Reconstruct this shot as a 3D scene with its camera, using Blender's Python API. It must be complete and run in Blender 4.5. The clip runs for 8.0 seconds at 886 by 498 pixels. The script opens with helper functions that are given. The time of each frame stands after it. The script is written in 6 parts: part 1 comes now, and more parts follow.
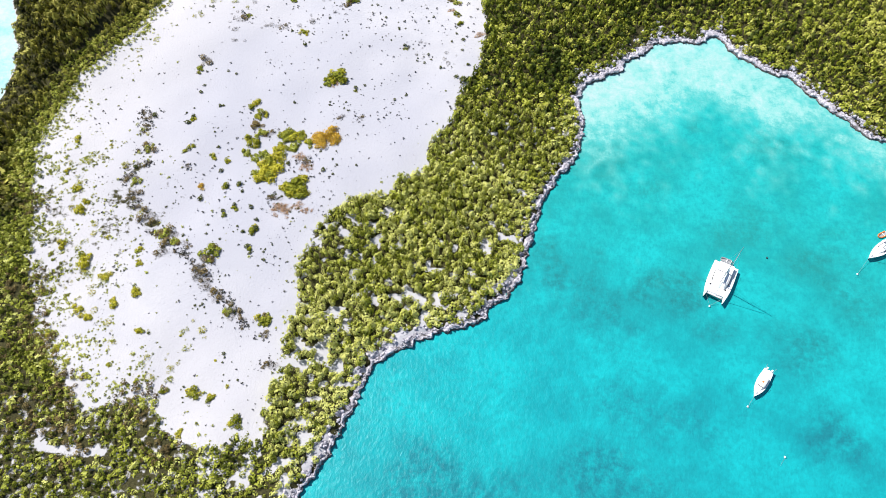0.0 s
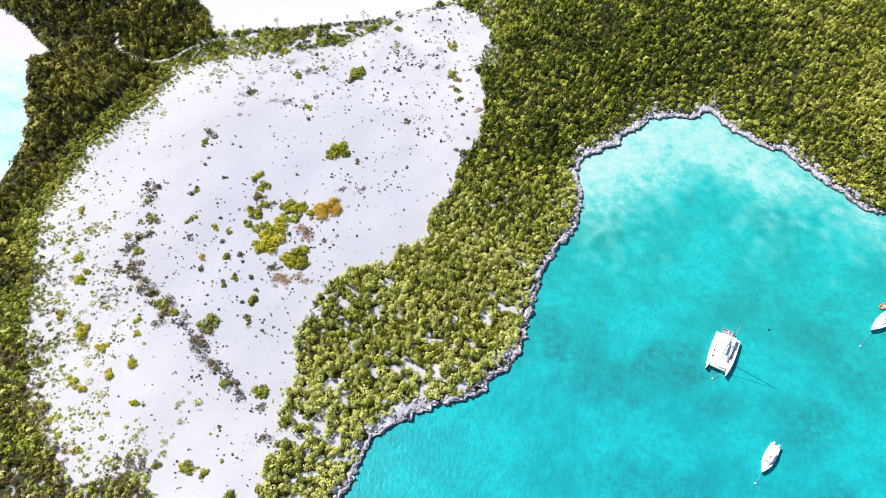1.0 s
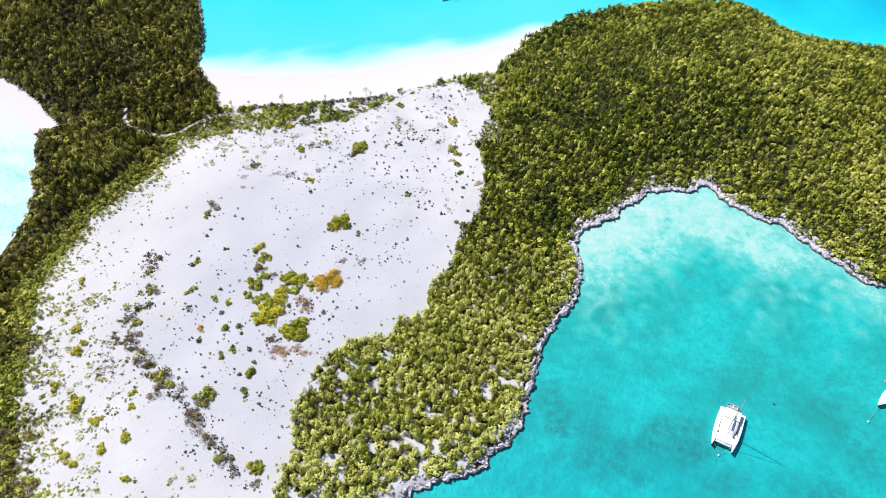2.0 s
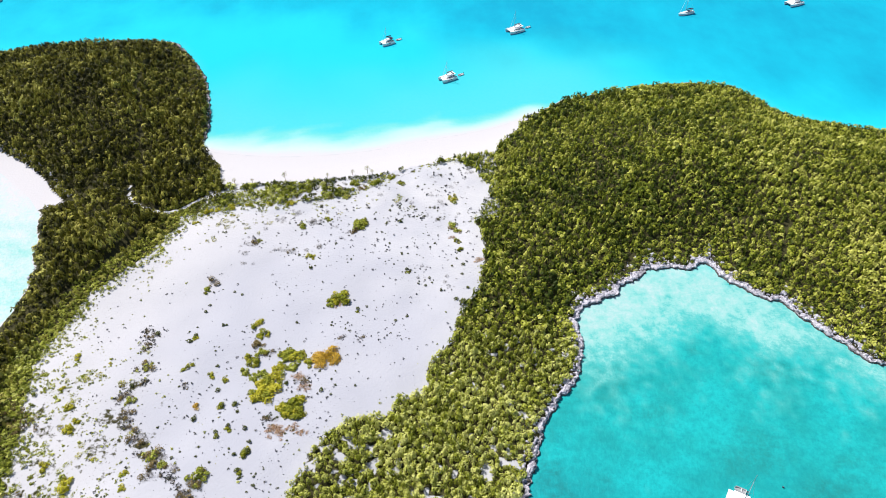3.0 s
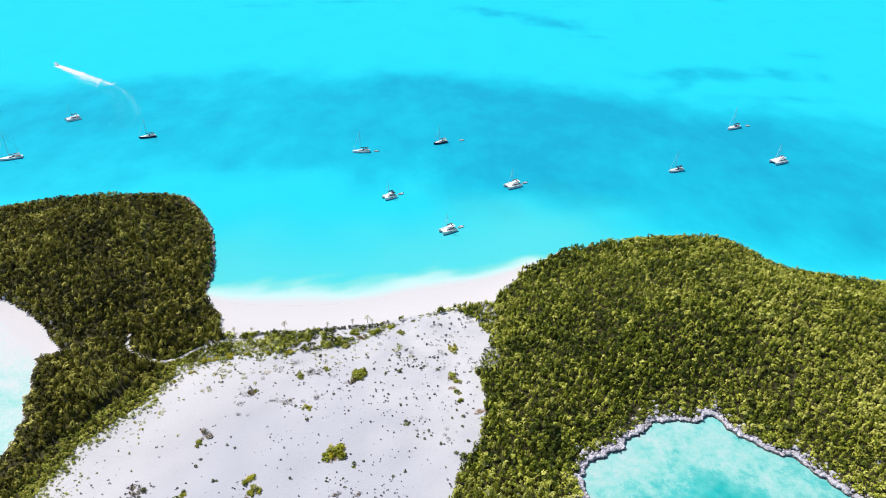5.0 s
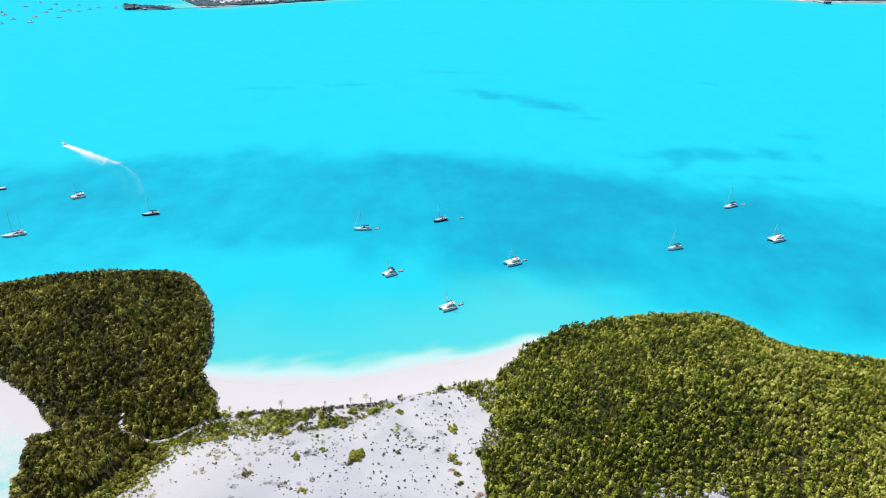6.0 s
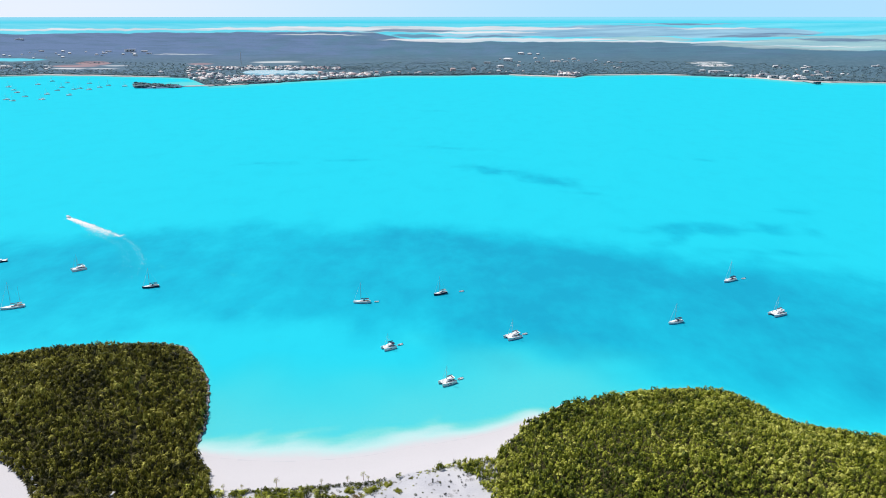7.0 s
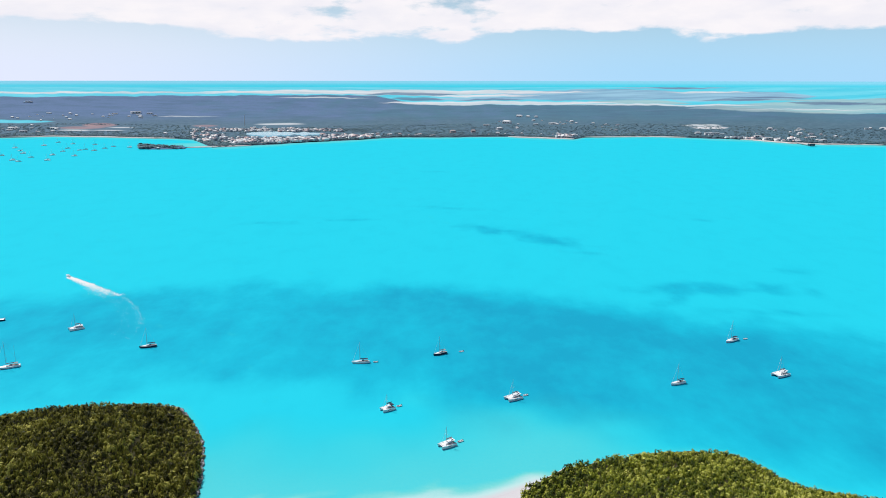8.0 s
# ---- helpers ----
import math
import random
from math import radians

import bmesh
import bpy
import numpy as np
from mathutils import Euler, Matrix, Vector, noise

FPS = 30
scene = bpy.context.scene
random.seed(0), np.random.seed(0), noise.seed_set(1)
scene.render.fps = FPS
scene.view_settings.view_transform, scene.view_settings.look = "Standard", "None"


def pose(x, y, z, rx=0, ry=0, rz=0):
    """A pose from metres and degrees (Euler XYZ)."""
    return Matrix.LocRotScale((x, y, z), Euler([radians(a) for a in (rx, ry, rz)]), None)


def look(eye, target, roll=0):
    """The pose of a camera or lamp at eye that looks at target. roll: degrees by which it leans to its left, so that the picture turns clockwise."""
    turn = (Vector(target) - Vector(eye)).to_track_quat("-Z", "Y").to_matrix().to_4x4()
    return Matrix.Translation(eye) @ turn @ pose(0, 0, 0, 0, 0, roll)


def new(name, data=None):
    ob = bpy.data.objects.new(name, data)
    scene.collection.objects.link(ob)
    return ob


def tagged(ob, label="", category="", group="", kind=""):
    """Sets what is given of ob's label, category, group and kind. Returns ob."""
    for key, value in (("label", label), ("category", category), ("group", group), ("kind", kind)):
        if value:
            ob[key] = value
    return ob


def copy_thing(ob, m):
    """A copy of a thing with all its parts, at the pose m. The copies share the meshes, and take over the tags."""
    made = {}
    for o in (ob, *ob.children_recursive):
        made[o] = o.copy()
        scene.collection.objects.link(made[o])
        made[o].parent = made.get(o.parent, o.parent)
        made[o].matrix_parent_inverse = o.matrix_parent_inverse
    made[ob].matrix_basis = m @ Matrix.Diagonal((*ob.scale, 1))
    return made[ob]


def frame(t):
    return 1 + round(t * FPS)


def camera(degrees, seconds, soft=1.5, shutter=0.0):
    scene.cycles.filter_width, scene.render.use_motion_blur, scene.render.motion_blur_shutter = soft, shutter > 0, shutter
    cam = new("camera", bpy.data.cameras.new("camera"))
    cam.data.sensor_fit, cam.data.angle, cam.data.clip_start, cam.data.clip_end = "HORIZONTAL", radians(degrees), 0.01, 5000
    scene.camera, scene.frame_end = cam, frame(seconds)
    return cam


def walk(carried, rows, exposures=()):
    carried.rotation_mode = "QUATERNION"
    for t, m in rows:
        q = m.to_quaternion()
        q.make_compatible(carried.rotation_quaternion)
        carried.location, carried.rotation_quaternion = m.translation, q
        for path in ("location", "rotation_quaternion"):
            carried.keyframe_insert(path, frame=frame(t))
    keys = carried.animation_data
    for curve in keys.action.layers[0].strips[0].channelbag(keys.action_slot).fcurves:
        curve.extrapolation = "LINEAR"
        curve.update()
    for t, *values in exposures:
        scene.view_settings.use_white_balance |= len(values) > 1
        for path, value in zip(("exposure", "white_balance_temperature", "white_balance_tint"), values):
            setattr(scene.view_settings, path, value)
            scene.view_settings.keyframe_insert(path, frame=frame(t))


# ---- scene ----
cam = camera(63.26, 8.0, 0.55)
# seconds, eye x y z, pitch, yaw, roll: a drone that hovers and tilts up
PATH = [
    (0.0, 0.00, 0.00, 175.00, -59.19, 0.00, -1.13),
    (0.5, 0.01, 0.03, 175.00, -56.55, -0.10, -1.01),
    (1.0, 0.03, 0.07, 175.01, -53.58, -0.18, -0.89),
    (1.5, 0.04, 0.10, 175.01, -50.81, -0.23, -0.79),
    (3.0, 0.08, 0.19, 175.02, -41.80, -0.36, -0.46),
    (3.5, 0.09, 0.23, 175.03, -38.92, -0.38, -0.45),
    (4.0, 0.10, 0.26, 175.04, -35.84, -0.39, -0.40),
    (4.5, 0.11, 0.29, 175.04, -32.97, -0.41, -0.33),
    (6.0, 0.14, 0.39, 175.07, -23.83, -0.48, -0.15),
    (6.5, 0.15, 0.42, 175.09, -20.98, -0.48, -0.10),
    (7.0, 0.16, 0.46, 175.10, -18.00, -0.48, -0.01),
    (7.5, 0.17, 0.49, 175.12, -15.53, -0.48, 0.06),
    (8.0, 0.18, 0.53, 175.13, -13.27, -0.49, 0.06),
]

def eye_pose(x, y, z, pitch, yaw, roll):
    f = Vector((-math.sin(radians(yaw)) * math.cos(radians(pitch)), math.cos(radians(yaw)) * math.cos(radians(pitch)), math.sin(radians(pitch))))
    eye = Vector((x, y, z))
    return look(eye, eye + f) @ pose(0, 0, 0, 0, 0, roll)


# the camera stops down as the bright sky comes into view
EXPOSURES = [(0.0, 0.44), (4.5, 0.27), (6.0, 0.18), (7.0, 0.10), (8.0, 0.0)]
walk(cam, [(t, eye_pose(*p)) for t, *p in PATH], EXPOSURES)

# ---- light ----
SUN_EL, SUN_AZ = radians(52), radians(-52)          # azimuth from +y, clockwise
world = bpy.data.worlds.new("sky")
scene.world = world
world.use_nodes = True
wt = world.node_tree
wt.nodes.clear()
w_out = wt.nodes.new("ShaderNodeOutputWorld")
w_bg = wt.nodes.new("ShaderNodeBackground")
w_sky = wt.nodes.new("ShaderNodeTexSky")
w_sky.sky_type = "NISHITA"
w_sky.sun_disc = False
w_sky.sun_elevation, w_sky.sun_rotation = SUN_EL, SUN_AZ % (2 * math.pi)
w_sky.altitude, w_sky.air_density, w_sky.dust_density, w_sky.ozone_density = 100, 1.0, 0.0, 1.5
w_bg.inputs["Strength"].default_value = 0.080
# cumulus over the horizon: noise on the sky's own direction, stretched sideways
w_tc = wt.nodes.new("ShaderNodeTexCoord")
w_map = wt.nodes.new("ShaderNodeMapping")
w_map.inputs["Scale"].default_value = (5.0, 5.0, 16.0)
w_noise = wt.nodes.new("ShaderNodeTexNoise")
w_noise.inputs["Scale"].default_value = 1.3
w_noise.inputs["Detail"].default_value = 10
w_noise.inputs["Roughness"].default_value = 0.57
w_sep = wt.nodes.new("ShaderNodeSeparateXYZ")
w_band = wt.nodes.new("ShaderNodeMapRange")
w_band.inputs["From Min"].default_value, w_band.inputs["From Max"].default_value = 0.040, 0.072
w_band.inputs["To Min"].default_value, w_band.inputs["To Max"].default_value = -0.20, 0.17
w_add = wt.nodes.new("ShaderNodeMath")
w_cov = wt.nodes.new("ShaderNodeMapRange")
w_cov.interpolation_type = "SMOOTHSTEP"
w_cov.inputs["From Min"].default_value, w_cov.inputs["From Max"].default_value = 0.50, 0.615
w_mix = wt.nodes.new("ShaderNodeMix")
w_mix.data_type = "RGBA"
wt.links.new(w_tc.outputs["Generated"], w_map.inputs["Vector"])
wt.links.new(w_map.outputs["Vector"], w_noise.inputs["Vector"])
wt.links.new(w_tc.outputs["Generated"], w_sep.inputs["Vector"])
wt.links.new(w_sep.outputs["Z"], w_band.inputs["Value"])
wt.links.new(w_noise.outputs["Fac"], w_add.inputs[0])
wt.links.new(w_band.outputs["Result"], w_add.inputs[1])
# the bank thins out higher up, where the sky is mostly clear
w_high = wt.nodes.new("ShaderNodeMapRange")
w_high.inputs["From Min"].default_value, w_high.inputs["From Max"].default_value = 0.10, 0.26
w_high.inputs["To Min"].default_value, w_high.inputs["To Max"].default_value = 0.0, -0.27
w_sum = wt.nodes.new("ShaderNodeMath")
wt.links.new(w_sep.outputs["Z"], w_high.inputs["Value"])
wt.links.new(w_add.outputs["Value"], w_sum.inputs[0])
wt.links.new(w_high.outputs["Result"], w_sum.inputs[1])
wt.links.new(w_sum.outputs["Value"], w_cov.inputs["Value"])
w_fold = wt.nodes.new("ShaderNodeTexNoise")
w_fold.inputs["Scale"].default_value = 3.1
w_fold.inputs["Detail"].default_value = 6
w_tint = wt.nodes.new("ShaderNodeValToRGB")
w_tint.color_ramp.elements[0].position, w_tint.color_ramp.elements[0].color = 0.36, (0.91, 0.90, 0.97, 1)
w_tint.color_ramp.elements[1].position, w_tint.color_ramp.elements[1].color = 0.62, (1.0, 0.965, 1.0, 1)
w_gain = wt.nodes.new("ShaderNodeVectorMath")
w_gain.operation = "SCALE"
w_gain.inputs["Scale"].default_value = 12.0
wt.links.new(w_map.outputs["Vector"], w_fold.inputs["Vector"])
wt.links.new(w_fold.outputs["Fac"], w_tint.inputs["Fac"])
wt.links.new(w_tint.outputs["Color"], w_gain.inputs[0])
wt.links.new(w_gain.outputs["Vector"], w_mix.inputs[7])
wt.links.new(w_cov.outputs["Result"], w_mix.inputs[0])
# humid haze low over the sea
w_low = wt.nodes.new("ShaderNodeMapRange")
w_low.interpolation_type = "SMOOTHSTEP"
w_low.inputs["From Min"].default_value, w_low.inputs["From Max"].default_value = 0.0, 0.16
w_low.inputs["To Min"].default_value, w_low.inputs["To Max"].default_value = 0.95, 0.0
w_haze = wt.nodes.new("ShaderNodeMix")
w_haze.data_type = "RGBA"
# whiter towards the sun, bluer away from it
w_side = wt.nodes.new("ShaderNodeMapRange")
w_side.interpolation_type = "SMOOTHSTEP"
w_side.inputs["From Min"].default_value, w_side.inputs["From Max"].default_value = -0.62, 0.36
w_veil = wt.nodes.new("ShaderNodeMix")
w_veil.data_type = "RGBA"
w_veil.inputs[6].default_value, w_veil.inputs[7].default_value = (9.8, 10.5, 13.0, 1), (5.0, 8.9, 12.5, 1)
wt.links.new(w_sep.outputs["X"], w_side.inputs["Value"])
wt.links.new(w_side.outputs["Result"], w_veil.inputs[0])
wt.links.new(w_veil.outputs[2], w_haze.inputs[7])
wt.links.new(w_sep.outputs["Z"], w_low.inputs["Value"])
wt.links.new(w_low.outputs["Result"], w_haze.inputs[0])
wt.links.new(w_sky.outputs["Color"], w_haze.inputs[6])
wt.links.new(w_haze.outputs[2], w_mix.inputs[6])
wt.links.new(w_mix.outputs[2], w_bg.inputs["Color"])
wt.links.new(w_bg.outputs["Background"], w_out.inputs["Surface"])

sun = new("sun", bpy.data.lights.new("sun", "SUN"))
sun.data.energy, sun.data.angle, sun.data.color = 5.0, radians(0.5), (1.0, 0.96, 0.90)
to_sun = Vector((math.sin(SUN_AZ) * math.cos(SUN_EL), math.cos(SUN_AZ) * math.cos(SUN_EL), math.sin(SUN_EL)))
sun.matrix_world = look(to_sun * 600, (0, 0, 0))


# ---- materials ----
def material(name, rough=0.6, metal=0.0, spec=0.5):
    m = bpy.data.materials.new(name)
    m.use_nodes = True
    b = m.node_tree.nodes["Principled BSDF"]
    b.inputs["Roughness"].default_value = rough
    b.inputs["Metallic"].default_value = metal
    b.inputs["Specular IOR Level"].default_value = spec
    return m, m.node_tree, b


def node(nt, kind, **values):
    n = nt.nodes.new(kind)
    for k, v in values.items():
        n.inputs[k.replace("_", " ")].default_value = v
    return n


def ramp(nt, stops, source):
    r = nt.nodes.new("ShaderNodeValToRGB")
    e = r.color_ramp.elements
    while len(e) < len(stops):
        e.new(0.5)
    for el, (p, c) in zip(e, stops):
        el.position, el.color = p, (*c, 1)
    nt.links.new(source, r.inputs["Fac"])
    return r.outputs["Color"]


def mixed(nt, fac, a, b, mode="MIX"):
    m = nt.nodes.new("ShaderNodeMix")
    m.data_type, m.blend_type = "RGBA", mode
    for socket, v in ((m.inputs[0], fac), (m.inputs[6], a), (m.inputs[7], b)):
        if isinstance(v, (int, float)):
            socket.default_value = v
        elif isinstance(v, tuple):
            socket.default_value = (*v, 1)
        else:
            nt.links.new(v, socket)
    return m.outputs[2]


def noise_of(nt, scale, detail=4, rough=0.55, stretch=None):
    g = nt.nodes.new("ShaderNodeNewGeometry")
    n = node(nt, "ShaderNodeTexNoise", Scale=scale, Detail=detail, Roughness=rough)
    if stretch:
        mp = node(nt, "ShaderNodeMapping", Scale=stretch)
        nt.links.new(g.outputs["Position"], mp.inputs["Vector"])
        nt.links.new(mp.outputs["Vector"], n.inputs["Vector"])
    else:
        nt.links.new(g.outputs["Position"], n.inputs["Vector"])
    return n.outputs["Fac"]


def bumped(nt, b, height, strength, distance):
    n = node(nt, "ShaderNodeBump", Strength=strength, Distance=distance)
    nt.links.new(height, n.inputs["Height"])
    nt.links.new(n.outputs["Normal"], b.inputs["Normal"])


def attr(nt, name):
    a = nt.nodes.new("ShaderNodeAttribute")
    a.attribute_name = name
    return a.outputs["Fac"]


def span(nt, v, a, b, lo=0.0, hi=1.0):
    n = node(nt, "ShaderNodeMapRange", From_Min=a, From_Max=b, To_Min=lo, To_Max=hi)
    nt.links.new(v, n.inputs["Value"])
    return n.outputs["Result"]


def plain(name, colour, rough=0.5, metal=0.0, vary=0.12, scale=3.0, spec=0.5):
    m, nt, b = material(name, rough, metal, spec)
    dark = tuple(c * (1 - vary) for c in colour)
    c = mixed(nt, noise_of(nt, scale, 5), dark, colour)
    nt.links.new(c, b.inputs["Base Color"])
    return m


def foliage(name, stops, rough=0.55):
    """Leaves: a tone per bush and leaf, kept on the mesh, and broad drifts between bushes."""
    m, nt, b = material(name, rough, 0, 0.12)
    t = attr(nt, "tone")
    drift = span(nt, noise_of(nt, 0.045, 3), 0.3, 0.7, -0.16, 0.16)
    s = node(nt, "ShaderNodeMath")
    nt.links.new(t, s.inputs[0])
    nt.links.new(drift, s.inputs[1])
    c = ramp(nt, stops, s.outputs["Value"])
    nt.links.new(c, b.inputs["Base Color"])
    tr = node(nt, "ShaderNodeBsdfTranslucent")
    nt.links.new(c, tr.inputs["Color"])
    mx = node(nt, "ShaderNodeMixShader", Fac=0.10)
    nt.links.new(b.outputs["BSDF"], mx.inputs[1])
    nt.links.new(tr.outputs["BSDF"], mx.inputs[2])
    nt.links.new(mx.outputs["Shader"], nt.nodes["Material Output"].inputs["Surface"])
    return m


M_LEAF = foliage("thicket_leaves", [(0.0, (0.046, 0.058, 0.006)), (0.35, (0.165, 0.188, 0.020)), (0.7, (0.375, 0.400, 0.046)), (1.0, (0.62, 0.62, 0.19))])
M_LEAF_HEAD = foliage("headland_leaves", [(0.0, (0.036, 0.054, 0.008)), (0.35, (0.128, 0.158, 0.015)), (0.7, (0.33, 0.35, 0.036)), (1.0, (0.53, 0.52, 0.12))])
M_LEAF_DARK = foliage("western_leaves", [(0.0, (0.022, 0.024, 0.005)), (0.45, (0.100, 0.096, 0.012)), (0.75, (0.24, 0.225, 0.028)), (1.0, (0.44, 0.41, 0.09))])
M_LEAF_LIME = foliage("lime_leaves", [(0.0, (0.17, 0.17, 0.01)), (0.5, (0.42, 0.385, 0.02)), (1.0, (0.60, 0.53, 0.08))])
M_LEAF_GREEN = foliage("green_leaves", [(0.0, (0.09, 0.11, 0.008)), (0.5, (0.24, 0.25, 0.015)), (1.0, (0.42, 0.40, 0.06))])
M_LEAF_ORANGE = foliage("orange_leaves", [(0.0, (0.24, 0.20, 0.02)), (0.45, (0.52, 0.30, 0.03)), (1.0, (0.70, 0.50, 0.08))])
M_LEAF_RUST = foliage("rust_leaves", [(0.0, (0.24, 0.13, 0.07)), (0.5, (0.42, 0.27, 0.17)), (1.0, (0.52, 0.38, 0.2))])
M_DRY = foliage("dry_leaves", [(0.0, (0.07, 0.05, 0.02)), (0.5, (0.17, 0.125, 0.05)), (1.0, (0.30, 0.24, 0.09))], 0.8)
M_TWIG = foliage("bare_twigs", [(0.0, (0.05, 0.044, 0.042)), (0.5, (0.115, 0.104, 0.095)), (1.0, (0.25, 0.23, 0.16))], 0.8)
M_CUSHION = foliage("cushion_leaves", [(0.0, (0.028, 0.036, 0.014)), (0.5, (0.085, 0.10, 0.026)), (1.0, (0.22, 0.225, 0.05))])
M_TUFT = foliage("dark_tufts", [(0.0, (0.025, 0.026, 0.028)), (0.5, (0.07, 0.07, 0.06)), (1.0, (0.15, 0.15, 0.08))], 0.8)
# mainland leaf greens shifted to blue-grey: distance haze put into the colour
M_FAR_LEAF = foliage("hazed_far_leaves", [(0.0, (0.078, 0.135, 0.180)), (0.5, (0.112, 0.190, 0.230)), (1.0, (0.155, 0.245, 0.255))], 0.8)

# sand, with leaf litter under the thickets
M_GROUND, nt, b = material("sand_and_litter", 0.92, 0, 0.15)
fine = noise_of(nt, 2.2, 8, 0.65)
broad = noise_of(nt, 0.07, 4)
sand = mixed(nt, span(nt, broad, 0.35, 0.65), (0.44, 0.438, 0.478), (0.53, 0.52, 0.54))
sand = mixed(nt, attr(nt, "fresh"), sand, (0.515, 0.498, 0.515))
sand = mixed(nt, span(nt, attr(nt, "fresh"), 0.72, 0.88), sand, (0.535, 0.512, 0.530))       # clean beach sand
sand = mixed(nt, span(nt, attr(nt, "grey"), 0, 1, 0, 1), sand, (0.41, 0.41, 0.462))
sand = mixed(nt, span(nt, fine, 0.56, 0.74, 0, 0.35), sand, (0.33, 0.31, 0.31))
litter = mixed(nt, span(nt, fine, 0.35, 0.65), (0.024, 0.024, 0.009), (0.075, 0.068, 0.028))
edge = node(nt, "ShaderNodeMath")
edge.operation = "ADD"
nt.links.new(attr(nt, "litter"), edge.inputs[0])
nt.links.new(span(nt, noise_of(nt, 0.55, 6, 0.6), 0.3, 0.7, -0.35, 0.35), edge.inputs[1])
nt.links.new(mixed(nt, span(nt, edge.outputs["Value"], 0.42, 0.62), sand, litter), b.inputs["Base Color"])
bumped(nt, b, noise_of(nt, 1.3, 7, 0.6), 0.6, 0.25)

# limestone
M_ROCK, nt, b = material("weathered_limestone", 0.9, 0, 0.2)
c = mixed(nt, span(nt, noise_of(nt, 1.9, 8, 0.7), 0.40, 0.60), (0.29, 0.28, 0.33), (0.72, 0.69, 0.76))
c = mixed(nt, span(nt, noise_of(nt, 1.2, 9, 0.74), 0.52, 0.64, 0, 0.85), c, (0.13, 0.12, 0.135))
c = mixed(nt, span(nt, noise_of(nt, 0.35, 4), 0.56, 0.76, 0, 0.5), c, (0.42, 0.38, 0.38))
g = nt.nodes.new("ShaderNodeNewGeometry")
sx = nt.nodes.new("ShaderNodeSeparateXYZ")
nt.links.new(g.outputs["Position"], sx.inputs["Vector"])
c = mixed(nt, span(nt, sx.outputs["Z"], 0.25, 0.65, 1, 0), c, (0.085, 0.08, 0.075))   # algae at the tide line
nt.links.new(c, b.inputs["Base Color"])
bumped(nt, b, noise_of(nt, 2.6, 8, 0.7), 0.8, 0.3)

# sea: clear water over pale sand; shoal and weed come with the sheet
M_SEA, nt, b = material("clear_sea_over_sand", 0.3, 0, 0.22)
b.inputs["IOR"].default_value = 1.33
shoal = attr(nt, "shoal")
weed = attr(nt, "weed")
mott = noise_of(nt, 0.055, 6, 0.6)
mott2 = noise_of(nt, 0.35, 6, 0.65)
streak = noise_of(nt, 0.042, 9, 0.66, (0.8, 0.5, 1.0))
patchy = node(nt, "ShaderNodeMath")
patchy.operation = "MULTIPLY"
nt.links.new(weed, patchy.inputs[0])
nt.links.new(span(nt, noise_of(nt, 0.36, 9, 0.72), 0.38, 0.64, 0.30, 1.35), patchy.inputs[1])
drifts = node(nt, "ShaderNodeMath")
nt.links.new(weed, drifts.inputs[0])
gate = node(nt, "ShaderNodeMath")
gate.operation = "MULTIPLY"
nt.links.new(span(nt, streak, 0.3, 0.7, -0.24, 0.30), gate.inputs[0])
nt.links.new(span(nt, weed, 0.0, 0.3, 0.36, 1.0), gate.inputs[1])
nt.links.new(gate.outputs["Value"], drifts.inputs[1])
outer = ramp(nt, [(0.0, (0.014, 0.500, 0.625)), (0.5, (0.008, 0.385, 0.53)), (1.0, (0.007, 0.29, 0.44))], drifts.outputs["Value"])
deeper = span(nt, attr(nt, "depth"), 0.0, 1.0)
inner = mixed(nt, span(nt, mott, 0.40, 0.64), mixed(nt, deeper, (0.014, 0.412, 0.412), (0.008, 0.405, 0.435)), mixed(nt, deeper, (0.014, 0.30, 0.292), (0.007, 0.285, 0.325)))
inner = mixed(nt, span(nt, mott2, 0.44, 0.72, 0, 0.52), inner, (0.007, 0.21, 0.238))
inner = mixed(nt, span(nt, noise_of(nt, 0.8, 6, 0.7), 0.45, 0.70, 0, 0.46), inner, (0.007, 0.225, 0.245))
inner = mixed(nt, patchy.outputs["Value"], inner, mixed(nt, deeper, (0.018, 0.17, 0.158), (0.010, 0.165, 0.205)))
c = mixed(nt, attr(nt, "bay"), outer, inner)
add = node(nt, "ShaderNodeMath")
nt.links.new(shoal, add.inputs[0])
dapple = node(nt, "ShaderNodeMath")
dapple.operation = "MULTIPLY"
nt.links.new(span(nt, noise_of(nt, 0.55, 9, 0.76), 0.3, 0.7, -0.17, 0.14), dapple.inputs[0])
calm = node(nt, "ShaderNodeMath")
calm.operation = "MULTIPLY"
nt.links.new(span(nt, shoal, 0.10, 0.36, 0.0, 1.0), calm.inputs[0])
nt.links.new(span(nt, attr(nt, "bay"), 0, 1, 0.22, 1.15), calm.inputs[1])
nt.links.new(calm.outputs["Value"], dapple.inputs[1])
nt.links.new(dapple.outputs["Value"], add.inputs[1])
pale = ramp(nt, [(0.0, (0.012, 0.455, 0.475)), (0.45, (0.15, 0.535, 0.525)), (0.78, (0.42, 0.61, 0.60)), (1.0, (0.545, 0.522, 0.540))], add.outputs["Value"])
mint = ramp(nt, [(0.0, (0.014, 0.450, 0.420)), (0.45, (0.23, 0.505, 0.478)), (0.78, (0.45, 0.54, 0.545)), (1.0, (0.545, 0.522, 0.540))], add.outputs["Value"])
pale = mixed(nt, attr(nt, "bay"), pale, mint)
c = mixed(nt, span(nt, add.outputs["Value"], 0.02, 0.42), c, pale)
